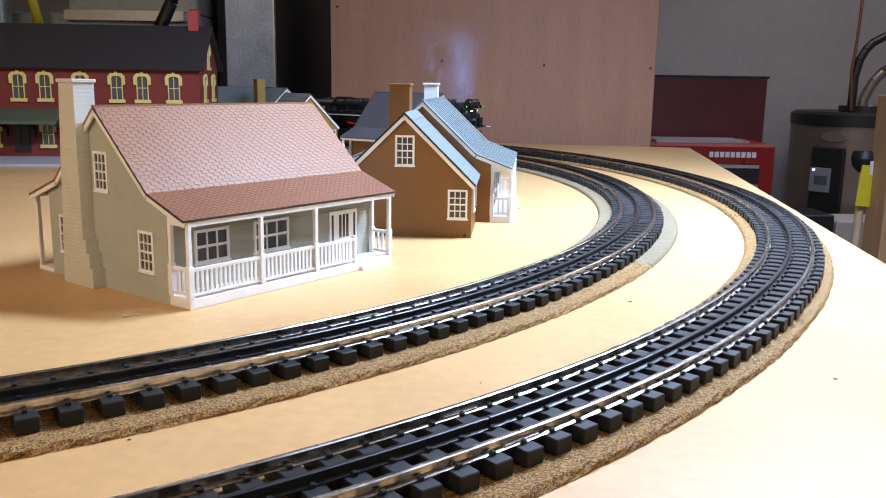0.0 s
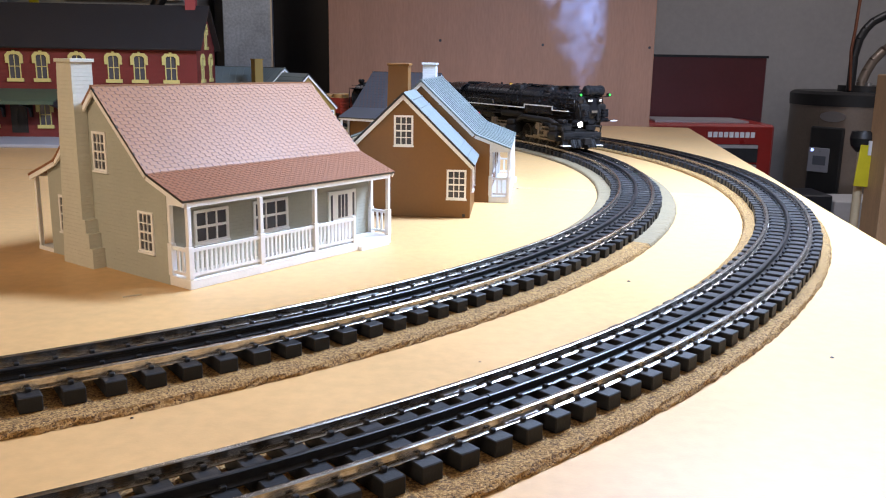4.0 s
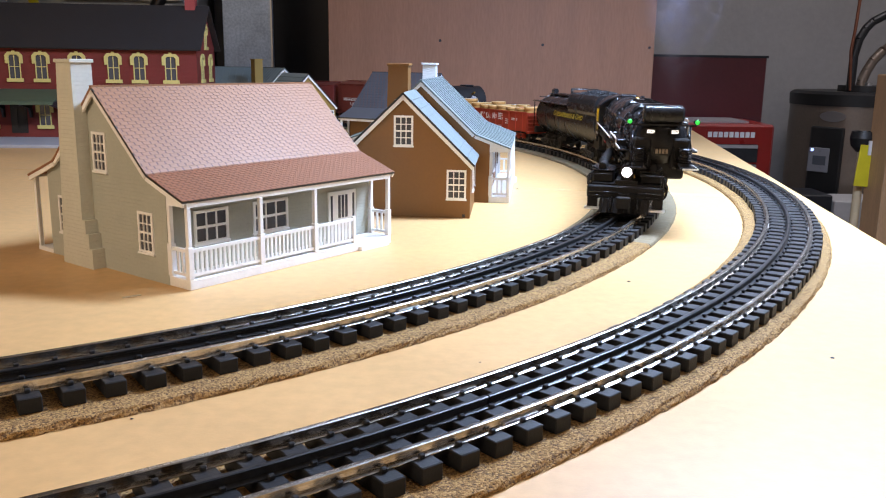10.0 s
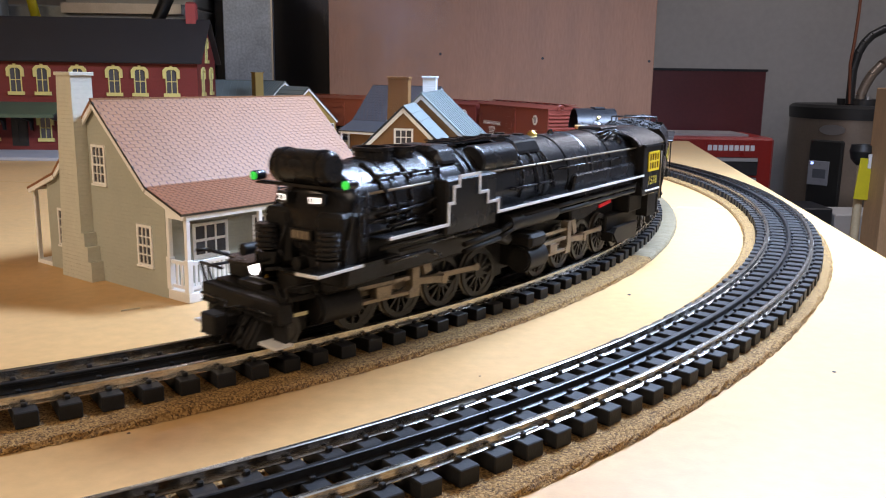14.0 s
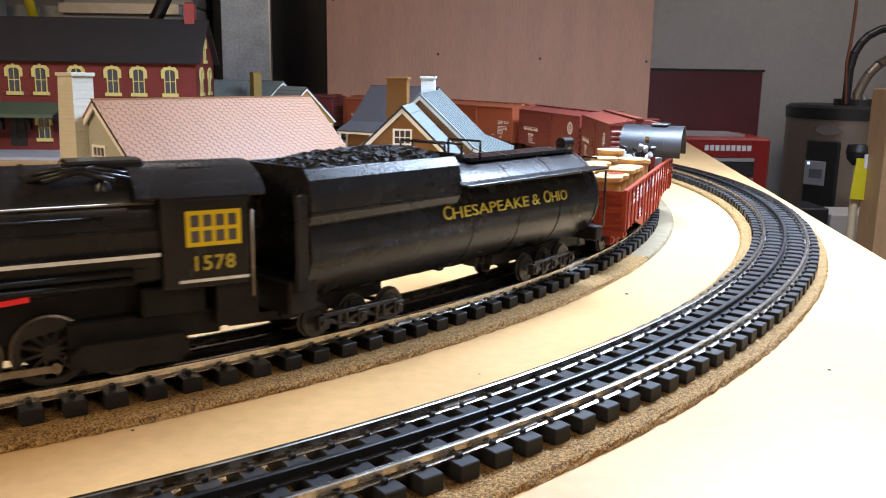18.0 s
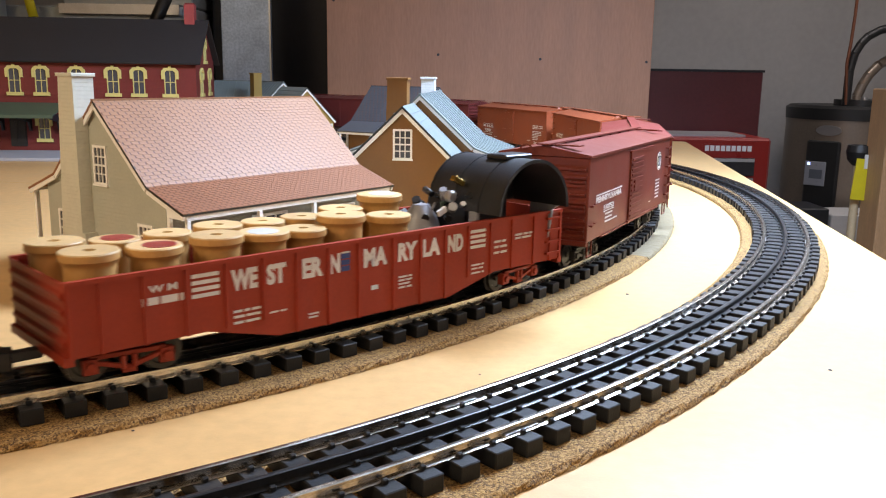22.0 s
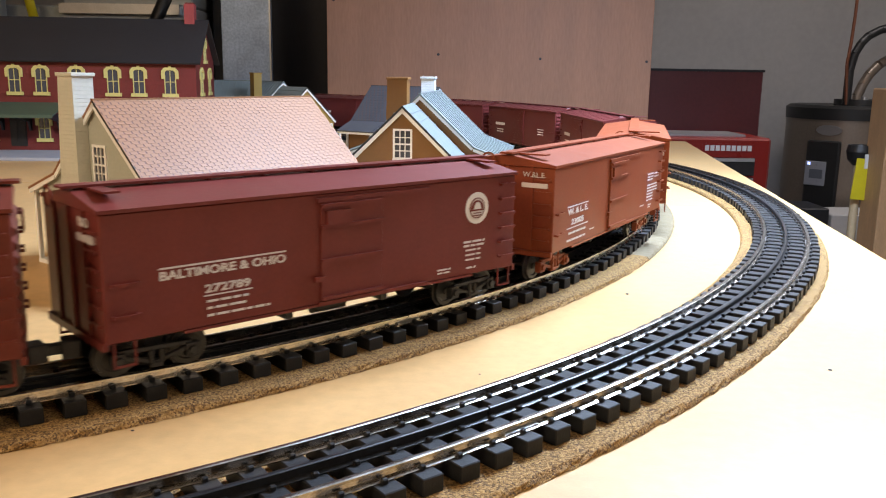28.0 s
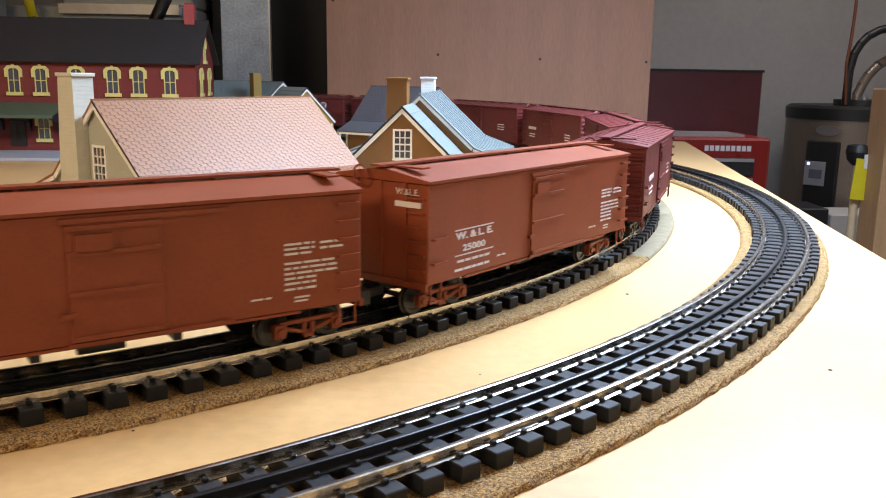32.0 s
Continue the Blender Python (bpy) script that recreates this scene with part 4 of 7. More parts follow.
def truck(parent, x, yaw, m, axles=2):
    fr = FRAME2 if axles == 2 else FRAME3
    k = part("truck", Geo().box(-0.004, 0.004, -0.020, 0.020, WHEEL_R - 0.001, WHEEL_R + 0.0075), M_TRUCKBLK, parent, "black bogie" if m is M_TRUCKBLK else "red-brown bogie", at=pose(x, 0, 0, 0, 0, yaw))
    own = bpy.data.meshes.get(fr.name + "_" + m.name)
    if own is None:
        own = fr.copy()
        own.materials.clear()
        own.materials.append(m)
        own.name = fr.name + "_" + m.name
    for s in (-1, 1):
        part("side_frame", own, m, k, at=Matrix.Translation((0, s * 0.0235, 0)) @ Matrix.Rotation(0 if s > 0 else math.pi, 4, "Z"))
    for a in ((0.0165, -0.0165) if axles == 2 else (0.025, 0.0, -0.025)):
        part("wheelset", WHEELSET, M_WHEEL, k, at=pose(a, 0, WHEEL_R))
    return k


def coupler(parent, x, s):
    g = Geo().box(x, x + s * 0.020, -0.0025, 0.0025, 0.011, 0.0155) if s > 0 else Geo().box(x + s * 0.020, x, -0.0025, 0.0025, 0.011, 0.0155)
    g.box(x + s * 0.0185 - 0.004, x + s * 0.0185 + 0.004, -0.005, 0.005, 0.0090, 0.0175)
    part("coupler", g, M_TRUCKBLK, parent, bevel=0.0006)


def ladder(parent, p, along, z0, z1, n, m, w=0.011):
    """Rungs on a side or end; along: 'x' or 'y'."""
    x, y, out = p
    g = Geo()
    for i in range(n):
        z = z0 + (z1 - z0) * i / (n - 1)
        if along == "x":
            a, b = sorted((y, y + out))
            g.box(x - w / 2, x + w / 2, min(b, a) if out < 0 else b - 0.0008, max(a, b) if out > 0 else a + 0.0008, z - 0.0007, z + 0.0007)
            for q in (-1, 1):
                g.box(x + q * w / 2 - 0.0004, x + q * w / 2 + 0.0004, a, b, z - 0.0007, z + 0.0007)
        else:
            a, b = sorted((x, x + out))
            g.box(a if out < 0 else b - 0.0008, a + 0.0008 if out < 0 else b, y - w / 2, y + w / 2, z - 0.0005, z + 0.0005)
            for q in (-1, 1):
                g.box(a, b, y + q * w / 2 - 0.0004, y + q * w / 2 + 0.0004, z - 0.0007, z + 0.0007)
    part("ladder", g, m, parent, weld=False)


def boxcar(start, end, body_m, truck_m, label, style):
    L = end - start
    c = (start + end) / 2
    h, W = L / 2, 0.0335
    t = thing("boxcar", pose(0, 0, 0), label, "boxcar", "boxcars")
    Z0, Z1 = 0.0205, style.get("tall", 0.0775)
    part("body", Geo().box(-h, h, -W, W, Z0, Z1), body_m, t, bevel=0.0006)
    roof = part("roof", Geo().prism([(-W - 0.0012, Z1 + 0.0002), (W + 0.0012, Z1 + 0.0002), (W + 0.0012, Z1 + 0.0018), (0.004, Z1 + 0.0068), (-0.004, Z1 + 0.0068), (-W - 0.0012, Z1 + 0.0018)], -h - 0.0008, h + 0.0008, "x"), body_m, t)
    if style.get("ribbed_roof"):
        for i in range(1, 12):
            x = -h + L * i / 12
            for s in (-1, 1):
                fm = Matrix.Translation((x, 0, Z1 + 0.0068)) @ Matrix.Rotation(s * -0.162, 4, "X")
                part("roof_rib", Geo().box(-0.0009, 0.0009, 0.004 if s > 0 else -W, W if s > 0 else -0.004, -0.0004, 0.0010, fm), body_m, roof)
    walkway = part("running_board", Geo().box(-h - 0.004, h + 0.004, -0.0046, 0.0046, Z1 + 0.0078, Z1 + 0.0090), body_m, t)
    for i in range(9):
        x = -h + 0.006 + (L - 0.012) * i / 8
        part("board_saddle", Geo().box(x - 0.0008, x + 0.0008, -0.004, 0.004, Z1 + 0.0062, Z1 + 0.0078), body_m, walkway)
    for s in (-1, 1):
        part("end_board", Geo().box(s * (h - 0.010) - 0.0035, s * (h - 0.010) + 0.0035, 0.0048, 0.024, Z1 + 0.0070, Z1 + 0.0080), body_m, t)
    # ends
    for s in (-1, 1):
        if style.get("ribbed_ends"):
            for i in range(9):
                z = Z0 + 0.005 + i * 0.0058
                part("end_rib", Geo().prism([(s * h, z - 0.0022), (s * (h + 0.0014), z - 0.0008), (s * (h + 0.0014), z + 0.0008), (s * h, z + 0.0022)][::s], -W + 0.002, W - 0.002, "y"), body_m, t)
        else:
            for i in range(3):
                y = -0.018 + i * 0.018
                part("end_post", Geo().box(*sorted((s * h, s * (h + 0.0012))), y - 0.001, y + 0.001, Z0, Z1), body_m, t)
        ladder(t, (s * h, s * (W - 0.008), s * 0.0016 if not style.get("ribbed_ends") else s * 0.0032), "y", Z0 + 0.008, Z1 - 0.008, 6, body_m)
        part("brake_wheel" if s > 0 else "retainer", Geo().lathe([(0.0044, 0), (0.0056, 0.0006), (0.0044, 0.0012)], 16, (s * (h + 0.004), -0.012, Z1 + 0.003 if s > 0 else Z1 - 0.01), "x"), body_m, t)
        part("end_sill", Geo().box(*sorted((s * (h - 0.001), s * (h + 0.0015))), -W, W, Z0 - 0.0025, Z0 + 0.001), body_m, t)
        coupler(t, s * h, s)
    # sides
    for s in (-1, 1):
        y = s * W
        part("side_sill", Geo().box(-h * 0.72, h * 0.72, *sorted((y - s * 0.002, y + s * 0.0006)), Z0 - 0.0012, Z0), body_m, t)
        x0, x1 = -0.0220, 0.0165
        d = part("door", Geo().box(x0, x1, *sorted((y, y + s * 0.0013)), Z0 + 0.0015, Z1 - 0.004), body_m, t, bevel=0.0003)
        if style.get("ribbed_door"):
            for i in range(12):
                z = Z0 + 0.004 + i * 0.0041
                part("door_rib", Geo().box(x0 + 0.002, x1 - 0.002, *sorted((y + s * 0.0013, y + s * 0.0021)), z, z + 0.0017), body_m, d)
            part("door_plate", Geo().box(x0 + 0.015, x0 + 0.028, *sorted((y + s * 0.0013, y + s * 0.0025)), Z0 + 0.024, Z0 + 0.033), body_m, d)
        else:
            for z in (Z0 + 0.002, Z0 + 0.0213, Z0 + 0.0385, Z1 - 0.0068):
                part("door_batten", Geo().box(x0, x1, *sorted((y + s * 0.0013, y + s * 0.0027)), z, z + 0.0018), body_m, d)
            part("door_plate", Geo().box(x1 - 0.018, x1 - 0.003, *sorted((y + s * 0.0013, y + s * 0.0027)), Z0 + 0.0392, Z0 + 0.0472), body_m, d)
            part("door_hasp", Geo().box(x1 - 0.002, x1 + 0.004, *sorted((y + s * 0.001, y + s * 0.0028)), Z0 + 0.012, Z0 + 0.0145), body_m, d)
        part("door_track", Geo().box(x0 - 0.032, x1 + 0.002, *sorted((y, y + s * 0.0018)), Z1 - 0.004, Z1 - 0.0020), body_m, t)
        part("door_rail", Geo().box(x0 - 0.032, x1 + 0.002, *sorted((y, y + s * 0.0016)), Z0 - 0.0005, Z0 + 0.0012), body_m, t)
        ladder(t, (-h + 0.008, y, s * 0.0028), "x", 0.0285, 0.0715, 6, body_m)
        ladder(t, (h - 0.009, y, s * 0.0028), "x", 0.0322, 0.0460, 2, body_m)
        for x in (-h + 0.008, h - 0.008):
            g = Geo().box(x - 0.005, x - 0.0042, *sorted((y - s * 0.001, y)), Z0 - 0.010, Z0).box(x + 0.0042, x + 0.005, *sorted((y - s * 0.001, y)), Z0 - 0.010, Z0).box(x - 0.005, x + 0.005, *sorted((y - s * 0.001, y)), Z0 - 0.011, Z0 - 0.010)
            part("stirrup", g, body_m, t, weld=False)
    # underneath
    part("centre_sill", Geo().box(-h + 0.004, h - 0.004, -0.006, 0.006, 0.0140, Z0), M_TRUCKBLK, t)
    part("floor_frame", Geo().box(-h * 0.9, h * 0.9, -0.028, 0.028, 0.0187, 0.0204), M_TRUCKBLK, t)
    part("brake_cylinder", Geo().cyl((0.012, 0.018, 0.0150), (-0.008, 0.018, 0.0150), 0.0036, n=12), M_TRUCKBLK, t)
    part("air_tank", Geo().cyl((-0.014, -0.016, 0.0150), (-0.040, -0.016, 0.0150), 0.0036, n=12), M_TRUCKBLK, t)
    for x in (0.03, -0.03):
        part("cross_bearer", Geo().box(x - 0.002, x + 0.002, -0.026, 0.026, 0.0135, 0.0187), M_TRUCKBLK, t)
    tx = h - 0.028
    yaw = math.degrees(tx / RA)
    truck(t, tx, yaw * TRUCK_SIGN, truck_m)
    truck(t, -tx, -yaw * TRUCK_SIGN, truck_m)
    RIDERS.append((t, c - tx, c + tx, c, Matrix()))
    y = W + 0.0001
    style["marks"](t, c, y, style.get("number", ""))
    return t


TRUCK_SIGN = -1


def fitted(parent, words, c, p0, p1, z0, z1, y, m, label="", bold=0.0, both=True, tilt=0.0, name="lettering"):
    """Letters filling the field p0..p1 (metres behind the pilot beam) by z0..z1 on both sides of a car centred at c."""
    me = text_mesh(words, 0.01, 0.0006, bold)
    xs = [v.co.x for v in me.vertices]
    ys = [v.co.y for v in me.vertices]
    sx, sy = (p1 - p0) / (max(xs) - min(xs)), (z1 - z0) / (max(ys) - min(ys))
    mid = Matrix.Translation((-(max(xs) + min(xs)) / 2, -(max(ys) + min(ys)) / 2, 0))
    for side in ((1, -1) if both else (1,)):
        part(name, me, m, parent, label, at=on_side(side * (c - (p0 + p1) / 2), y, (z0 + z1) / 2, side) @ Matrix.Rotation(tilt, 4, "X") @ Matrix.Diagonal((sx, sy, 0.2, 1)) @ mid)


def rows_of(t, c, p0, p1, y, zs, h=0.0010, name="print_bar", rnd=None):
    """Small print as bars, each line broken into words."""
    for z in zs:
        a = p0
        while a < p1 - 0.001:
            b = min(p1, a + (rnd.uniform(0.003, 0.009) if rnd else p1 - p0))
            bars(t, c - b, c - a, y, (z - h / 2,), h, M_LETTER, name=name)
            a = b + 0.0011


def roundel(t, along, y, z, r, m, inner, dome=False):
    for s in (1, -1):
        x = along * s
        def lay(name, geo, mm, up, label=""):
            return part(name, geo, mm, k, label)
        k = part("emblem", Geo().lathe([(0.0, s * 0.0003), (r, s * 0.0003), (r, 0.0)], 32, (x, s * y, z), "y"), m, t, "plain white round emblem")
        ya, yb = sorted((s * y, s * (y + 0.0005)))
        yc, yd = sorted((s * y, s * (y + 0.0007)))
        if dome:
            part("emblem_ring", Geo().lathe([(r * 0.60, s * 0.0005), (r * 0.66, s * 0.0005), (r * 0.66, s * 0.0002), (r * 0.60, s * 0.0002)], 28, (x, s * y, z), "y"), inner, k)
            arch = [(x + r * 0.56 * math.cos(q), z - r * 0.06 + r * 0.56 * math.sin(q)) for q in [math.pi * i / 14 for i in range(15)]]
            part("emblem_field", Geo().prism(arch, ya, yb, "y"), inner, k)
            cup = [(x + r * 0.30 * math.cos(q), z - r * 0.06 + r * 0.44 * math.sin(q)) for q in [math.pi * i / 12 for i in range(13)]]
            part("emblem_dome", Geo().prism(cup, yc, yd, "y"), m, k)
            part("emblem_bar", Geo().box(x - r * 0.62, x + r * 0.62, ya, yb, z - r * 0.18, z - r * 0.08), inner, k)
            for q in range(2):
                part("emblem_bar", Geo().box(x - r * 0.34, x + r * 0.34, ya, yb, z - r * (0.34 + q * 0.16), z - r * (0.28 + q * 0.16)), inner, k)
        else:
            part("emblem_ring", Geo().lathe([(r * 0.83, s * 0.0005), (r * 0.87, s * 0.0005), (r * 0.87, s * 0.0002), (r * 0.83, s * 0.0002)], 28, (x, s * y, z), "y"), inner, k)
            key = [(-0.30, -0.55), (0.30, -0.55), (0.44, 0.20), (0.56, 0.56), (-0.56, 0.56), (-0.44, 0.20)]
            part("emblem_shield", Geo().prism([(x + a * r, z + b * r) for a, b in key], ya, yb, "y"), inner, k)
            core = [(-0.18, -0.40), (0.18, -0.40), (0.26, 0.16), (0.34, 0.40), (-0.34, 0.40), (-0.26, 0.16)]
            part("emblem_shield", Geo().prism([(x + a * r, z + b * r) for a, b in core], yc, yd, "y"), M_SCREEN, k)


def marks_a(t, c, y, number):
    c0 = 1.2095
    rnd = random.Random(8)
    fitted(t, "PENNSYLVANIA", c0, 1.1068, 1.1713, 0.0460, 0.0505, y, M_LETTER, "white roadname lettering", 0.0003)
    rows_of(t, c0, 1.1066, 1.1716, y, (0.0517,), 0.0008, "white_line")
    fitted(t, number, c0, 1.1270, 1.1520, 0.0388, 0.0426, y, M_LETTER, "white car number", 0.0003)
    rows_of(t, c0, 1.1262, 1.1528, y, (0.0379,), 0.0006, "white_line")
    rows_of(t, c0, 1.1303, 1.1490, y, (0.0356, 0.0327, 0.0298), 0.0012, rnd=rnd)
    rows_of(t, c0, 1.1510, 1.1615, y, (0.0298,), 0.0012, rnd=rnd)
    roundel(t, c0 - 1.2906, y, 0.0616, 0.0080, M_LETTER, M_BLACKGAP)
    rows_of(t, c0, 1.2815, 1.2960, y, (0.0450, 0.0420, 0.0390, 0.0360, 0.0330, 0.0298), 0.0011, rnd=rnd)
    rows_of(t, c0, 1.2600, 1.2680, y, (0.0285,), 0.0009, rnd=rnd)


def marks_b(t, c, y, number):
    c0 = 1.47585
    rnd = random.Random(9)
    fitted(t, "BALTIMORE & OHIO", c0, 1.3764, 1.4397, 0.0448, 0.0489, y, M_LETTER, "white roadname lettering", 0.0003)
    rows_of(t, c0, 1.3762, 1.4399, y, (0.0502,), 0.0008, "white_line")
    fitted(t, number, c0, 1.3973, 1.4204, 0.0361, 0.0401, y, M_LETTER, "white car number", 0.0003)
    rows_of(t, c0, 1.3965, 1.4210, y, (0.0349,), 0.0006, "white_line")
    rows_of(t, c0, 1.3980, 1.4191, y, (0.0322, 0.0290), 0.0011, rnd=rnd)
    rows_of(t, c0, 1.3981, 1.4305, y, (0.0256,), 0.0011, rnd=rnd)
    roundel(t, c0 - 1.5680, y, 0.0592, 0.0092, M_LETTER, M_BOX_RED2, True)
    rows_of(t, c0, 1.5580, 1.5750, y, (0.0399, 0.0376), 0.0012, rnd=rnd)
    rows_of(t, c0, 1.5595, 1.5715, y, (0.0350, 0.0322, 0.0294), 0.0010, rnd=rnd)
    rows_of(t, c0, 1.5605, 1.5680, y, (0.0246,), 0.0011, rnd=rnd)
    rows_of(t, c0, 1.5380, 1.5478, y, (0.0262, 0.0244), 0.0009, rnd=rnd)
    end_marks(t, 0.12415, "B&O")


def end_marks(t, h, words):
    me = text_mesh(words, 0.0058 if len(words) < 5 else 0.0050, 0.0001)
    turn = Matrix.Rotation(radians(90), 4, "Z") @ Matrix.Rotation(radians(90), 4, "X")
    part("lettering", me, M_LETTER, t, at=Matrix.Translation((h + 0.0014, 0.020, 0.0715)) @ turn)
    part("print_bar", Geo().box(h + 0.0001, h + 0.0014, 0.011, 0.029, 0.0632, 0.0662), M_LETTER, t)


def marks_c(t, c, y, number):
    c0 = 1.7565
    rnd = random.Random(10)
    fitted(t, "W. & L. E.", c0, 1.6597, 1.6970, 0.0425, 0.0467, y, M_LETTER, "white roadname lettering", 0.0004)
    rows_of(t, c0, 1.6590, 1.6975, y, (0.0481, 0.0334), 0.0007, "white_line")
    fitted(t, number, c0, 1.6667, 1.6894, 0.0353, 0.0393, y, M_LETTER, "white car number", 0.0003)
    rows_of(t, c0, 1.6615, 1.6938, y, (0.0299,), 0.0014, rnd=rnd)
    rows_of(t, c0, 1.6593, 1.6944, y, (0.0250,), 0.0014, rnd=rnd)
    rows_of(t, c0, 1.7020, 1.7110, y, (0.0272,), 0.0009, rnd=rnd)
    rows_of(t, c0, 1.8367, 1.8525, y, (0.0539, 0.0516, 0.0492), 0.0011, rnd=rnd)
    rows_of(t, c0, 1.8555, 1.8680, y, (0.0535, 0.0508), 0.0011, rnd=rnd)
    rows_of(t, c0, 1.8365, 1.8650, y, (0.0446, 0.0421, 0.0396), 0.0011, rnd=rnd)
    rows_of(t, c0, 1.8365, 1.8530, y, (0.0371, 0.0346, 0.0318), 0.0011, rnd=rnd)
    rows_of(t, c0, 1.8414, 1.8495, y, (0.0275, 0.0256), 0.0009, rnd=rnd)
    rows_of(t, c0, 1.8192, 1.8294, y, (0.0290,), 0.0009, rnd=rnd)
    end_marks(t, 0.122, "W.&L.E.")


def marks_d(t, c, y, number):
    z0 = 0.018
    bars(t, 0.055, 0.090, y, (z0 + 0.030,), 0.0045, M_LETTER)
    bars(t, 0.060, 0.085, y, (z0 + 0.022, z0 + 0.018), 0.0016, M_LETTER)
    bars(t, -0.085, -0.065, y, (z0 + 0.030, z0 + 0.026, z0 + 0.022), 0.0012, M_LETTER)


def marks_e(t, c, y, number):
    z0 = 0.018
    marks_d(t, c, y, number)
    roundel(t, -0.07, y, z0 + 0.045, 0.008, M_LETTER, M_BLACKGAP)


# ---- the locomotive ----
def locomotive():
    C = 0.283

    def X(pos):
        """The boiler runs further forward than the running gear; pos counts from the cab."""
        return C - (0.385 - (0.385 - pos) * 1.0875) if pos < 0.385 else C - pos

    def S(pos):
        return C - (0.385 - (0.385 - pos) * 0.9795)

    t = thing("locomotive", pose(0, 0, 0), "black articulated model steam locomotive with white stripes and lit headlight", "locomotive")
    BZ, BR = 0.0675, 0.0262
    prof = [(0.0, X(0.056)), (0.0190, X(0.056)), (0.0205, X(0.058)), (0.0236, X(0.061)), (0.0240, X(0.063)), (0.0240, X(0.125)), (0.0245, X(0.126)), (0.0245, X(0.129)), (0.0252, X(0.13)), (0.0262, X(0.20)), (0.0266, X(0.201)), (0.0266, X(0.204)),
            (0.0262, X(0.205)), (BR, X(0.30)), (0.0268, X(0.301)), (0.0268, X(0.304)), (BR, X(0.305)), (BR, X(0.385)), (0.0, X(0.385))]
    part("boiler", Geo().lathe(prof, 48, (0, 0, BZ), "x"), M_LOCO, t)
    for p in (0.09, 0.157, 0.235, 0.268, 0.335):
        part("boiler_band", Geo().lathe([(0.0240 if p < 0.12 else 0.0262, X(p) - 0.0009), (0.0247 if p < 0.12 else 0.0268, X(p) - 0.0008), (0.0247 if p < 0.12 else 0.0268, X(p) + 0.0008), (0.0240 if p < 0.12 else 0.0262, X(p) + 0.0009)], 48, (0, 0, BZ), "x"), M_LOCO, t)
    fb = part("firebox", Geo().prism([(X(0.385), 0.0440), (X(0.352), 0.0430), (X(0.318), 0.0395), (X(0.290), 0.0338), (X(0.270), 0.0352), (X(0.268), 0.0470), (X(0.275), BZ), (X(0.385), BZ)], -0.0285, 0.0285, "y"), M_LOCO, t, "black firebox side sloping up to the cab", bevel=0.0012)
    part("ash_pan", Geo().prism([(X(0.385), 0.018), (X(0.31), 0.018), (X(0.295), 0.034), (X(0.385), 0.044)], -0.0125, 0.0125, "y"), M_LOCO2, t)
    part("boiler_cradle", Geo().box(X(0.300), X(0.140), -0.0135, 0.0135, 0.0300, 0.0480), M_LOCO2, t)
    for s in (1, -1):
        part("firebox_lamp", Geo().box(-0.0105, 0.0105, *sorted((s * 0.0283, s * 0.0294)), -0.0011, 0.0011, Matrix.Translation((C - 0.3170, 0, 0.0412)) @ Matrix.Rotation(radians(5), 4, "Y")), M_REDGLOW, fb, "glowing red firebox lamp")
        part("washout_strip", Geo().box(X(0.375), X(0.285), *sorted((s * 0.0285, s * 0.0292)), 0.0498, 0.0506), M_LOCO2, fb)
    # front face
    face = part("smokebox_front", Geo().lathe([(0.0, 0.0058), (0.0105, 0.0055), (0.016, 0.0035), (0.0195, 0.0)], 32, (X(0.056), 0, BZ - 0.002), "x"), M_LOCO, t)
    part("number_plate", Geo().box(X(0.050), X(0.0488), -0.0068, 0.0068, 0.0558, 0.0610), M_LOCO2, face, "small black number plate")
    for i in range(4):
        part("plate_bar", Geo().box(X(0.0488), X(0.0484), -0.0052 + i * 0.0029, -0.0052 + i * 0.0029 + 0.0020, 0.0565, 0.0603), M_ROD, face, "plain bar")
    for s in (-1, 1):
        turn = Matrix.Translation((X(0.0500), s * 0.0098, 0.0758)) @ Matrix.Rotation(radians(s * 16), 4, "Z")
        part("number_board", Geo().box(-0.0024, 0.0022, -0.0046, 0.0046, -0.0026, 0.0026, turn), M_LOCO, face)
        lamp = part("number_lamp", Geo().box(0.0022, 0.0027, -0.0030, 0.0030, -0.0013, 0.0013, turn), M_NUMLAMP, face, "lit number board")
        for i in range(4):
            part("digit_bar", Geo().box(0.0027, 0.0029, -0.0025 + i * 0.0014, -0.0017 + i * 0.0014, -0.0009, 0.0009, turn), M_LOCO2, lamp, "plain bar")
        pump = part("air_pump", Geo().cyl((X(0.047), s * 0.0195, 0.0500), (X(0.047), s * 0.0195, 0.0625), 0.0056, n=16), M_LOCO, t, "air pump with ribbed cylinders")
        for i in range(5):
            part("pump_ring", Geo().lathe([(0.0056, -0.0006), (0.0064, 0), (0.0056, 0.0006)], 16, (X(0.047), s * 0.0195, 0.0515 + i * 0.0024)), M_LOCO, pump)
        part("pump_lower", Geo().cyl((X(0.047), s * 0.0195, 0.0430), (X(0.047), s * 0.0195, 0.0490), 0.0062, n=16), M_LOCO, pump)
        part("pipe", Geo().tube([(X(0.05), s * 0.0125, 0.044), (X(0.0475), s * 0.0125, 0.05), (X(0.050), s * 0.010, 0.063)], 0.0009, 6), M_LOCO, t)
        part("pipe", Geo().tube([(X(0.05), s * 0.0255, 0.045), (X(0.052), s * 0.0262, 0.058), (X(0.060), s * 0.0245, 0.075)], 0.0009, 6), M_LOCO, t)
    part("cross_bar", Geo().box(X(0.053), X(0.0505), -0.0265, 0.0265, 0.0806, 0.0822), M_LOCO, t)
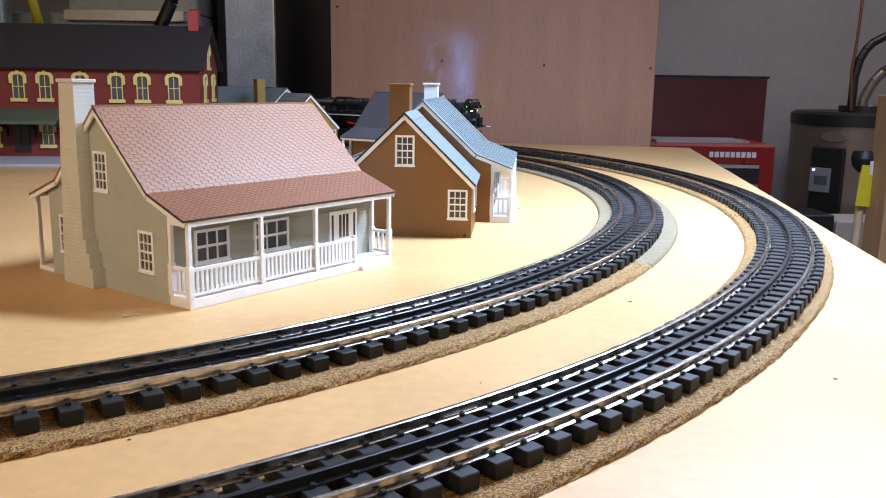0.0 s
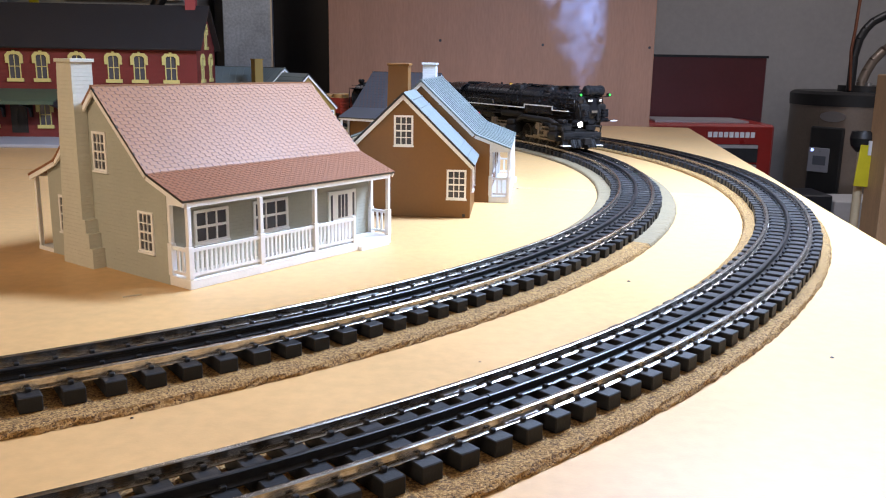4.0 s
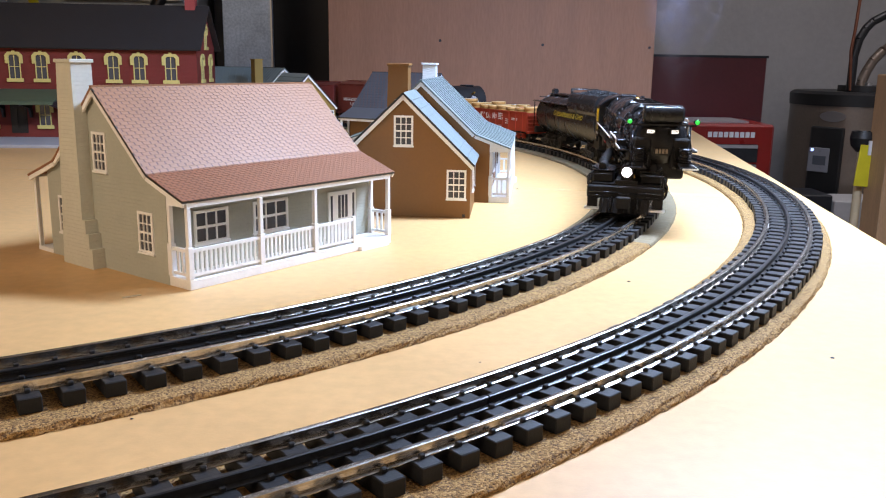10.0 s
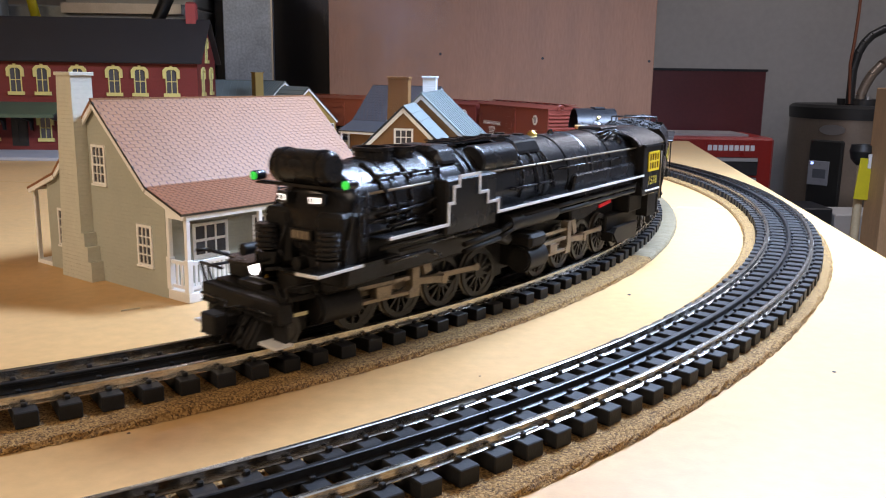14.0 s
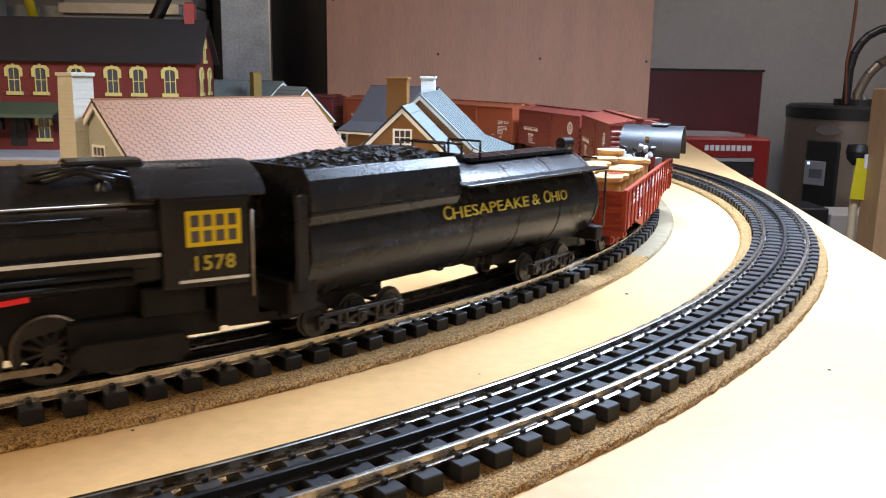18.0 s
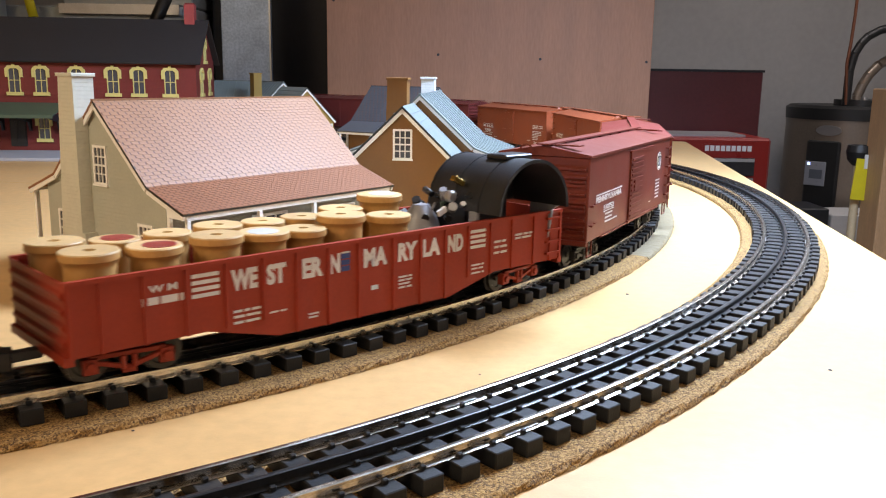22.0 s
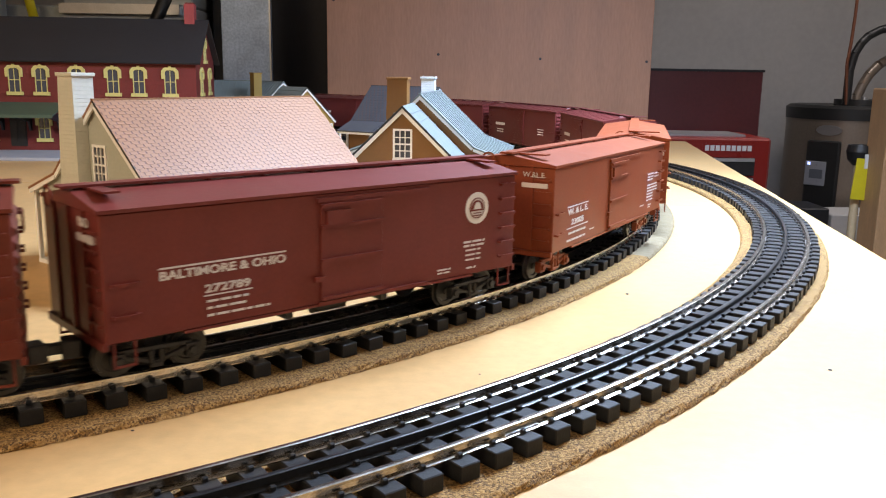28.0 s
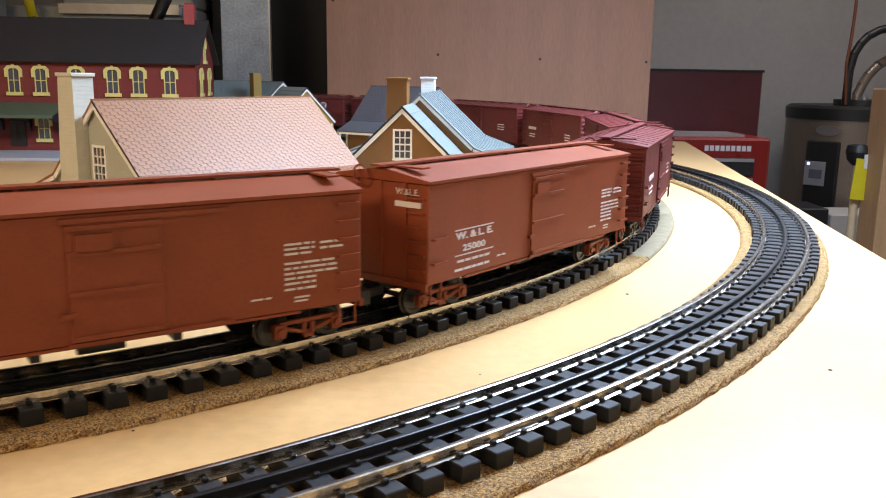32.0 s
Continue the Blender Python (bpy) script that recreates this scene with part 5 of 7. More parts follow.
    tank = part("air_tank", Geo().lathe([(0.0, -0.0180), (0.0064, -0.0177), (0.0082, -0.0158), (0.0082, 0.0158), (0.0064, 0.0177), (0.0, 0.0180)], 28, (X(0.0530), 0, 0.0905), "y"), M_LOCO, t, "cross-mounted black air tank")
    for y in (-0.0115, 0.0115):
        part("tank_strap", Geo().lathe([(0.0082, y - 0.0011), (0.0087, y - 0.001), (0.0087, y + 0.001), (0.0082, y + 0.0011)], 28, (X(0.0530), 0, 0.0905), "y"), M_LOCO, tank)
    for s in (-1, 1):
        lamp = part("marker_lamp", Geo().cyl((X(0.054), s * 0.0290, 0.0844), (X(0.048), s * 0.0290, 0.0844), 0.0025, n=12), M_LOCO, t)
        part("green_lens", Geo().lathe([(0.0, 0.0012), (0.0015, 0.0008), (0.0021, 0)], 12, (X(0.048), s * 0.0290, 0.0844), "x"), M_GREENLAMP, lamp, "lit green marker lens")
        part("lamp_bracket", Geo().box(X(0.053), X(0.049), *sorted((s * 0.020, s * 0.0290)), 0.0808, 0.0818), M_LOCO, lamp)
    for s in (-1, 1):
        sh = part("pump_shield", Geo().box(X(0.066), X(0.0495), *sorted((s * 0.0085, s * 0.0250)), 0.0425, 0.0700), M_LOCO2, t, "dark shield behind the pumps", bevel=0.002)
        part("shield_step", Geo().box(C - 0.060, C + 0.0005, *sorted((s * 0.0145, s * 0.0290)), 0.0446, 0.0460), M_LOCO, sh)
        if s > 0:
            part("edge_stripe", Geo().box(C - 0.0310, C + 0.0005, *sorted((s * 0.0290, s * 0.0295)), 0.0446, 0.0460), M_STRIPE, sh, "white edge stripe")
            part("edge_stripe", Geo().box(C + 0.0005, C + 0.0011, *sorted((s * 0.016, s * 0.0295)), 0.0446, 0.0460), M_STRIPE, sh, "white edge stripe")
    part("smokebox_saddle", Geo().prism([(-0.021, 0.0330), (0.021, 0.0330), (0.0235, 0.0560), (-0.0235, 0.0560)], X(0.200), X(0.056), "x"), M_LOCO2, t, bevel=0.0015)
    # top of the boiler
    part("smokestack", Geo().lathe([(0.0115, 0.084), (0.0100, 0.0905), (0.0100, 0.0945), (0.0112, 0.0950), (0.0112, 0.0968), (0.0085, 0.0968), (0.0085, 0.088)], 24, (X(0.100), 0, 0)), M_LOCO, t, "double smoke stack")
    part("smokestack", Geo().lathe([(0.0105, 0.085), (0.0092, 0.0905), (0.0092, 0.0942), (0.0102, 0.0960), (0.0075, 0.0960), (0.0075, 0.088)], 24, (X(0.120), 0, 0)), M_LOCO, t)
    dome = part("sand_dome", Geo().prism([(-0.021, 0.083), (0.021, 0.083), (0.0195, 0.0905), (0.014, 0.0958), (-0.014, 0.0958), (-0.0195, 0.0905)], X(0.240), X(0.208), "x"), M_LOCO, t, "broad black sand dome", bevel=0.003)
    for x in (0.2155, 0.2325):
        for y in (-0.007, 0.007):
            part("dome_hatch", Geo().cyl((X(x), y, 0.0955), (X(x), y, 0.0968), 0.0040, n=16), M_LOCO, dome)
    part("sand_dome", Geo().prism([(-0.020, 0.083), (0.020, 0.083), (0.0185, 0.0905), (0.013, 0.0955), (-0.013, 0.0955), (-0.0185, 0.0905)], X(0.150), X(0.131), "x"), M_LOCO, t, bevel=0.003)
    part("heater_drum", Geo().lathe([(0.0, -0.0), (0.0085, 0.0), (0.0095, 0.002), (0.0095, 0.040), (0.0085, 0.042), (0.0, 0.042)], 24, (X(0.204), 0.0155, 0.0845), "x"), M_LOCO, t, "long feedwater drum along the boiler")
    part("walkway", Geo().box(X(0.205), X(0.155), -0.008, 0.008, 0.0945, 0.0955), M_LOCO, t)
    for i in range(6):
        part("cleat", Geo().box(X(0.160 + i * 0.008), X(0.1588 + i * 0.008), -0.012, 0.012, 0.0955, 0.0963), M_LOCO, t)
    part("turret", Geo().box(X(0.380), X(0.350), -0.010, 0.010, 0.0915, 0.0955), M_LOCO, t, bevel=0.001)
    for i, (p, y, z, r) in enumerate(((0.262, 0.0, 0.0935, 0.0045), (0.345, 0.012, 0.089, 0.0045), (0.362, 0.018, 0.0855, 0.0040), (0.352, -0.014, 0.088, 0.0040), (0.288, 0.0, 0.0935, 0.0030))):
        part("valve", Geo().lathe([(r, 0), (r * 0.8, 0.003), (r * 0.4, 0.005), (0.0, 0.0055)], 12, (X(p), y, z - 0.002)), M_BRASS if i in (0, 1) else M_LOCO, t)
    for p0, y0, p1, y1 in ((0.335, 0.016, 0.372, 0.021), (0.34, 0.020, 0.378, 0.014), (0.33, 0.008, 0.366, 0.024)):
        part("pipe", Geo().tube([(X(p0), y0, 0.0885), (X((p0 + p1) / 2), (y0 + y1) / 2, 0.0935), (X(p1), y1, 0.0885)], 0.0012, 6), M_LOCO, t)
    # sand pipes and small plumbing bent round the boiler
    for s in (-1, 1):
        for p, q, r in ((0.133, 0.118, 0.0256), (0.148, 0.152, 0.0266), (0.211, 0.203, 0.0275), (0.222, 0.226, 0.0273), (0.236, 0.248, 0.0273), (0.080, 0.086, 0.0249), (0.105, 0.098, 0.0249)):
            pts = []
            for i in range(8):
                a = radians(22 + i * 12)
                pts.append((X(p + (q - p) * (i / 7) ** 1.5), s * r * math.sin(a), BZ + r * math.cos(a)))
            part("sand_pipe", Geo().tube(pts, 0.0008, 6), M_LOCO, t)
        for z, y, p0, p1 in ((0.0845, 0.0202, 0.076, 0.130), (0.0700, 0.0254, 0.070, 0.100), (0.0640, 0.0252, 0.068, 0.100), (0.0735, 0.0276, 0.250, 0.360), (0.0665, 0.0278, 0.190, 0.245)):
            rail = part("pipe_run", Geo().tube([(X(p0), s * y, z), (X(p1), s * y, z)], 0.0007, 6), M_LOCO, t)
            for i in range(4):
                p = p0 + (p1 - p0) * (0.1 + 0.26 * i)
                part("clip", Geo().box(X(p) - 0.0007, X(p) + 0.0007, *sorted((s * (y - 0.0022), s * (y + 0.0010))), z - 0.0010, z + 0.0010), M_LOCO, rail)
        # fittings under the running board
        for p0, p1, z, r in ((0.070, 0.150, 0.0515, 0.0011), (0.085, 0.165, 0.0480, 0.0009), (0.075, 0.120, 0.0440, 0.0013)):
            part("pipe_run", Geo().tube([(X(p0), s * 0.0296, z), (X(p1 - 0.012), s * 0.0300, z), (X(p1), s * 0.0285, z - 0.005)], r, 6), M_LOCO, t)
        for p in (0.060, 0.066):
            part("ladder_rail", Geo().tube([(X(p), s * 0.0258, 0.0450), (X(p), s * 0.0258, 0.0800)], 0.0006, 6), M_LOCO, t)
        for i in range(6):
            part("rung", Geo().tube([(X(0.060), s * 0.0258, 0.0480 + i * 0.0058), (X(0.066), s * 0.0258, 0.0480 + i * 0.0058)], 0.0005, 5), M_LOCO, t)
        part("lubricator", Geo().box(X(0.172), X(0.163), *sorted((s * 0.0285, s * 0.0335)), 0.0572, 0.0650), M_LOCO, t, bevel=0.0008)
    for s in (-1, 1):
        part("handrail", Geo().tube([(X(0.07), s * 0.0235, 0.0775), (X(0.13), s * 0.0245, 0.0785), (X(0.38), s * 0.0262, 0.0785)], 0.0007, 6), M_ROD if s > 0 else M_LOCO, t)
        for i in range(9):
            p = 0.08 + i * 0.036
            part("stanchion", Geo().cyl((X(p), s * 0.0215, 0.0772), (X(p), s * 0.0262, 0.0785), 0.0010, n=6), M_LOCO, t)
        y0, y1 = sorted((s * 0.0235, s * 0.0345))
        part("running_board", Geo().box(X(0.385), X(0.160), y0, y1, 0.0560, 0.0572), M_LOCO, t)
        part("running_board", Geo().box(X(0.112), X(0.070), y0, y1, 0.0556, 0.0568), M_LOCO, t)
        ya, yb = sorted((s * 0.0345, s * 0.0352))
        w = 0.0016
        if s > 0:
            part("skirt", Geo().box(S(0.1419), S(0.0890), 0.0240, 0.0335, 0.050, 0.0800), M_LOCO, t, bevel=0.001)
            steps = [(0.378, 0.0570), (0.1419, 0.0570), (0.1419, 0.0640), (0.1300, 0.0640), (0.1300, 0.0705), (0.1205, 0.0705), (0.1205, 0.0812), (0.0995, 0.0812), (0.0995, 0.0760), (0.0940, 0.0760), (0.0940, 0.0675), (0.0890, 0.0675), (0.0890, 0.0566), (0.0380, 0.0566)]
        else:
            part("skirt", Geo().box(S(0.1550), S(0.0765), -0.0335, -0.0240, 0.050, 0.0628), M_LOCO, t, bevel=0.001)
            steps = [(0.378, 0.0580), (0.1550, 0.0580), (0.1550, 0.0636), (0.0765, 0.0636), (0.0765, 0.0580), (0.0330, 0.0580)]
        st = None
        for (pa, za), (pb, zb) in zip(steps, steps[1:]):
            g = Geo().box(min(S(pa), S(pb)) - w / 2, max(S(pa), S(pb)) + w / 2, ya, yb, min(za, zb) - w / 2, max(za, zb) + w / 2)
            if st is None:
                st = part("white_stripe", g, M_STRIPE, t, "white stripe along the running board")
            else:
                part("step_stripe", g, M_STRIPE, st)
        for pa, z in ((0.075, 0.066), (0.082, 0.060)):
            part("pipe_run", Geo().tube([(X(pa), s * 0.0248, z), (X(0.112), s * 0.0258, z + 0.002), (X(0.125), s * 0.0265, z + 0.006)], 0.0009, 6), M_LOCO, t)
        for k, z in enumerate((0.0455, 0.0495)):
            part("pipe_run", Geo().tube([(X(0.37), s * 0.031, z), (X(0.20), s * 0.031, z), (X(0.175), s * 0.0305, z - 0.006), (X(0.14), s * 0.030, z - 0.008)], 0.0016, 8), M_LOCO2, t)
        part("side_reservoir", Geo().lathe([(0.0, 0.0), (0.0055, 0.0008), (0.0058, 0.004), (0.0058, 0.060), (0.0055, 0.0632), (0.0, 0.064)], 16, (X(0.245), s * 0.0275, 0.0462), "x"), M_LOCO2, t)
    # cab
    cab = part("cab", Geo().prism([(-0.0335, 0.0400), (0.0335, 0.0400), (0.0335, 0.0815), (-0.0335, 0.0815)], X(0.4185), X(0.381), "x"), M_LOCO, t, bevel=0.0006)
    arc = [(0.0355 * math.sin(a), 0.0740 + 0.0195 * math.cos(a)) for a in [radians(-68 + i * 136 / 14) for i in range(15)]]
    roof = part("cab_roof", Geo().prism([(y, z) for y, z in arc] + [(y * 0.97, z - 0.0012) for y, z in arc[::-1]], X(0.4270), X(0.372), "x", True), M_LOCO, t, "rounded black cab roof")
    part("cab_front", Geo().prism(arc[::-1] + [], X(0.3822), X(0.3810), "x"), M_LOCO, cab)
    for y in (0.012, -0.012):
        part("roof_vent", Geo().box(X(0.408), X(0.392), y - 0.004, y + 0.004, 0.0895, 0.0920), M_LOCO, roof, bevel=0.0006)
    for s in (1, -1):
        ya, yb = sorted((s * 0.0335, s * 0.0343))
        xs = [X(0.4148)]
        for i in range(4):
            xs += [X(0.4148) + 0.0020 + i * 0.0055, X(0.4148) + 0.0058 + i * 0.0055]
        g = lattice(xs + [X(0.3905)], [0.0590, 0.0608, 0.0660, 0.0676, 0.0730, 0.0748], ya, yb)
        part("cab_window", g, M_CABYEL, cab, "yellow-framed cab window")
        part("pane", Geo().box(X(0.4140), X(0.3912), *sorted((s * 0.0334, s * 0.0337)), 0.060, 0.074), M_GLASS, cab)
        part("white_stripe", Geo().box(X(0.4180), X(0.3870), *sorted((s * 0.0336, s * 0.0342)), 0.0430, 0.0443), M_STRIPE, cab)
        part("grab_iron", Geo().tube([(X(0.4200), s * 0.0338, 0.034), (X(0.4200), s * 0.0338, 0.074)], 0.0006, 6), M_ROD, cab)
        part("rain_gutter", Geo().box(X(0.4185), X(0.382), *sorted((s * 0.0336, s * 0.0350)), 0.0790, 0.0800), M_LOCO, cab)
    lettering(cab, "1578", 0.0092, X(0.4022), 0.0336, 0.0510, M_LETTER_YEL, label="yellow road number", bold=0.0002, spacing=1.1)
    part("cab_step", Geo().box(X(0.4230), X(0.404), -0.030, 0.030, 0.0205, 0.040), M_LOCO2, t)
    part("booster_casing", Geo().box(X(0.4080), X(0.3450), -0.0205, 0.0205, 0.0148, 0.0272), M_LOCO2, t, "dark casing over the trailing wheels", bevel=0.001)
    part("cab_apron", Geo().box(C - 0.4000, C - 0.3720, -0.0265, 0.0265, 0.0270, 0.0405), M_LOCO2, t, bevel=0.001)
    part("drawbar", Geo().box(X(0.452), X(0.416), -0.005, 0.005, 0.012, 0.017), M_LOCO2, t)

    RIDERS.append((t, 0.200, 0.365, C, Matrix()))
    host = (0.200, 0.365, C)

    # running gear of the two engines
    R = 0.0151

    def driver_mesh():
        g = Geo()
        for s in (-1, 1):
            y = s * 0.0163
            g.lathe([(R * 0.80, y - 0.0014), (R + 0.0010, y - s * 0.0014), (R + 0.0010, y - s * 0.0008), (R, y - s * 0.0004), (R, y + 0.0014 * s), (R * 0.80, y + s * 0.0014), (R * 0.80, y - s * 0.0014)], 32, axis="y")
            g.lathe([(0.0, y - s * 0.001), (R * 0.24, y - s * 0.001), (R * 0.24, y + s * 0.0016), (0.0, y + s * 0.0016)], 14, axis="y")
            for i in range(12):
                m = Matrix.Rotation(2 * math.pi * i / 12, 4, "Y")
                g.box(-0.0007, 0.0007, y - 0.0008, y + 0.0008, R * 0.2, R * 0.83, m)
            m = Matrix.Rotation(0, 4, "Y")
            g.prism([(-R * 0.6, -R * 0.55), (-R * 0.3, -R * 0.80), (R * 0.3, -R * 0.80), (R * 0.6, -R * 0.55)], y - 0.001, y + 0.001, "y")
            g.cyl((0, y, R * 0.46), (0, y + s * 0.0042, R * 0.46), 0.0018, n=10)
        g.cyl((0, -0.016, 0), (0, 0.016, 0), 0.0025, n=8)
        me = g.mesh("driving_wheelset")
        me.materials.append(M_ROD_DARK)
        me.materials.append(M_TYRE)
        for f in me.polygons:
            f.material_index = 1 if math.hypot(f.center.x, f.center.z) > R * 0.9 else 0
        return me

    DRIVER = driver_mesh()

    def engine(parent, axles, cyl_x, c):
        """axles and cylinders in metres behind the pilot beam; c: the parent's own place on that measure."""
        def E(p):
            return c - p
        part("bed_frame", Geo().box(E(axles[-1] + 0.012), E(cyl_x - 0.012), -0.0115, 0.0115, 0.012, 0.030), M_LOCO2, parent)
        for p in axles:
            k = part("driving_wheelset", DRIVER, M_ROD_DARK, parent, "spoked driving wheels with pale worn rims", at=pose(E(p), 0, R))
            SPINNERS.append((k, (E(p), 0, R), R))
        for s in (1, -1):
            y = s * 0.0275
            cy = part("cylinder", Geo().cyl((E(cyl_x + 0.012), y, 0.0205), (E(cyl_x - 0.012), y, 0.0205), 0.0085, n=24), M_LOCO2, parent, "black piston cylinder")
            part("valve_chest", Geo().box(E(cyl_x + 0.011), E(cyl_x - 0.011), *sorted((s * 0.0195, s * 0.0350)), 0.0275, 0.0365), M_LOCO2, cy, bevel=0.002)
            part("cylinder_cover", Geo().cyl((E(cyl_x - 0.012), y, 0.0205), (E(cyl_x - 0.0135), y, 0.0205), 0.0072, n=20), M_LOCO2, cy)
            part("saddle", Geo().box(E(cyl_x + 0.009), E(cyl_x - 0.009), *sorted((s * 0.0105, s * 0.024)), 0.015, 0.036), M_LOCO2, cy)
            part("guide", Geo().box(E(cyl_x + 0.053), E(cyl_x + 0.012), *sorted((s * 0.0245, s * 0.0285)), 0.0240, 0.0262), M_ROD, parent, "grey crosshead guide")
            part("guide", Geo().box(E(cyl_x + 0.053), E(cyl_x + 0.012), *sorted((s * 0.0245, s * 0.0285)), 0.0160, 0.0178), M_ROD, parent, "grey crosshead guide")
            part("guide_yoke", Geo().prism([(E(cyl_x + 0.060), 0.014), (E(cyl_x + 0.052), 0.014), (E(cyl_x + 0.052), 0.018), (E(cyl_x + 0.0545), 0.020), (E(cyl_x + 0.0545), 0.036), (E(cyl_x + 0.060), 0.036)], *sorted((s * 0.0235, s * 0.0290)), "y"), M_ROD, parent, "grey guide yoke")
            part("link_bracket", Geo().prism([(E(cyl_x + 0.070), 0.027), (E(cyl_x + 0.065), 0.025), (E(cyl_x + 0.061), 0.036), (E(cyl_x + 0.067), 0.037)], *sorted((s * 0.0255, s * 0.0285)), "y"), M_ROD, parent)
            part("radius_rod", Geo().box(E(cyl_x + 0.064), E(cyl_x + 0.014), *sorted((s * 0.0262, s * 0.0276)), 0.0298, 0.0318), M_ROD, parent)
            throw = R * 0.46
            ph = 0.0 if s > 0 else math.pi / 2
            ya, yb = sorted((s * 0.0196, s * 0.0208))
            g = Geo().box(E(axles[-1]), E(axles[0]), ya, yb, R - 0.0015, R + 0.0015)
            for p in axles:
                g.cyl((E(p), ya, R), (E(p), yb, R), 0.0024, n=12)
            rod = part("side_rod", g, M_ROD, parent, "grey coupling rod", weld=False)
            RODS.append((rod, throw, R, 0.0))
            ya, yb = sorted((s * 0.0214, s * 0.0226))
            g = Geo().prism([(E(axles[2]), R - 0.0020), (E(axles[2]), R + 0.0020), (E(cyl_x + 0.034), 0.0226), (E(cyl_x + 0.034), 0.0192)][::-1], ya, yb, "y")
            g.cyl((E(axles[2]), ya, R), (E(axles[2]), yb + 0.0003, R), 0.0028, n=12)
            rod = part("main_rod", g, M_ROD, parent, "grey main rod", weld=False)
            RODS.append((rod, throw * 0.6, R, 0.0))
            part("crosshead", Geo().box(E(cyl_x + 0.039), E(cyl_x + 0.028), *sorted((s * 0.0235, s * 0.0292)), 0.0175, 0.0242), M_ROD, parent, bevel=0.0005)

    engine(t, (0.2325, 0.2667, 0.3008, 0.3350), 0.2000, C)
    part("hinge_block", Geo().box(C - 0.1920, C - 0.1650, -0.0120, 0.0120, 0.0085, 0.0300), M_LOCO2, t, "dark hinge between the two engines")
    # trailing wheels
    part("trailing_frame", Geo().box(X(0.392), X(0.345), -0.026, 0.026, 0.008, 0.0150), M_LOCO2, t)
    for s in (-1, 1):
        part("trailing_side_frame", Geo().prism([(X(0.388), 0.006), (X(0.352), 0.006), (X(0.345), 0.014), (X(0.35), 0.0185), (X(0.39), 0.0185)], *sorted((s * 0.0235, s * 0.0275)), "y"), M_LOCO2, t)
    part("trailing_wheelset", WHEELSET, M_WHEEL, t, at=pose(X(0.365), 0, WHEEL_R))

    # front engine, hinged under the boiler
    FC = 0.130
    fe = part("front_engine", Geo().box(FC - 0.185, FC - 0.012, -0.010, 0.010, 0.020, 0.032), M_LOCO2, t, "hinged front engine unit with pilot and deck")
    SWIVELS.append((fe, host, (0.085, 0.175, FC)))
    engine(fe, (0.0665, 0.0995, 0.1325, 0.1655), 0.0425, FC)

    def F(p):
        return FC - p - 0.0072
    part("pilot_deck", Geo().box(F(0.075), F(0.004), -0.030, 0.030, 0.0265, 0.0290), M_LOCO2, fe, "black pilot deck")
    part("pilot_beam", Geo().box(F(0.006), F(-0.002), -0.0335, 0.0335, 0.0170, 0.0275), M_LOCO2, fe, bevel=0.0008)
    part("deck_step", Geo().box(F(0.075), F(0.050), -0.0345, 0.0345, 0.0370, 0.0382), M_LOCO2, fe)
    for s in (-1, 1):
        box = part("deck_box", Geo().box(F(0.046), F(0.012), *sorted((s * 0.012, s * 0.0305)), 0.0290, 0.0392), M_LOCO2, fe, "black shielded pump box", bevel=0.0012)
        part("box_lid", Geo().box(F(0.047), F(0.011), *sorted((s * 0.0115, s * 0.0312)), 0.0392, 0.0400), M_LOCO, box)
        part("handrail", Geo().tube([(F(0.000), s * 0.0320, 0.028), (F(-0.003), s * 0.0320, 0.0380), (F(-0.003), s * 0.0120, 0.0380)], 0.0008, 6), M_LOCO2, fe)
        part("handrail", Geo().tube([(F(0.004), s * 0.0335, 0.0275), (F(0.002), s * 0.0335, 0.0350), (F(0.018), s * 0.0335, 0.0350), (F(0.02), s * 0.0335, 0.0290)], 0.0008, 6), M_LOCO2, fe)
        part("pilot_step", Geo().box(F(0.004), F(-0.006), *sorted((s * 0.014, s * 0.0350)), 0.0068, 0.0082), M_STRIPE, fe, "white-edged footboard")
        part("step_hanger", Geo().box(F(0.003), F(0.001), *sorted((s * 0.024, s * 0.033)), 0.0082, 0.0172), M_LOCO2, fe)
        part("flag_holder", Geo().tube([(F(0.01), s * 0.026, 0.0408), (F(0.0), s * 0.030, 0.0445), (F(-0.006), s * 0.030, 0.0450)], 0.0010, 6), M_LOCO2, fe)
        part("cream_plate", Geo().box(F(0.040), F(0.031), *sorted((s * 0.0305, s * 0.0309)), 0.0322, 0.0342), M_PLATE, box, "small cream plate")
        part("cream_plate", Geo().box(F(0.014), F(0.006), *sorted((s * 0.0336, s * 0.0340)), 0.0205, 0.0222), M_PLATE, fe, "small cream plate")
        part("air_hose", Geo().tube([(F(-0.002), s * 0.0110, 0.0180), (F(-0.0085), s * 0.0115, 0.0140), (F(-0.0090), s * 0.0120, 0.0080), (F(-0.0115), s * 0.0122, 0.0060)], 0.0010, 6), M_LOCO2, fe)
        part("grab_iron", Geo().tube([(F(-0.0022), s * 0.0190, 0.0190), (F(-0.0040), s * 0.0190, 0.0190), (F(-0.0040), s * 0.0300, 0.0190), (F(-0.0022), s * 0.0300, 0.0190)], 0.0006, 6), M_LOCO, fe)
        part("deck_tank", Geo().cyl((F(0.034), s * 0.0225, 0.0430), (F(0.016), s * 0.0225, 0.0430), 0.0034, n=16), M_LOCO2, fe, bevel=0.0004)
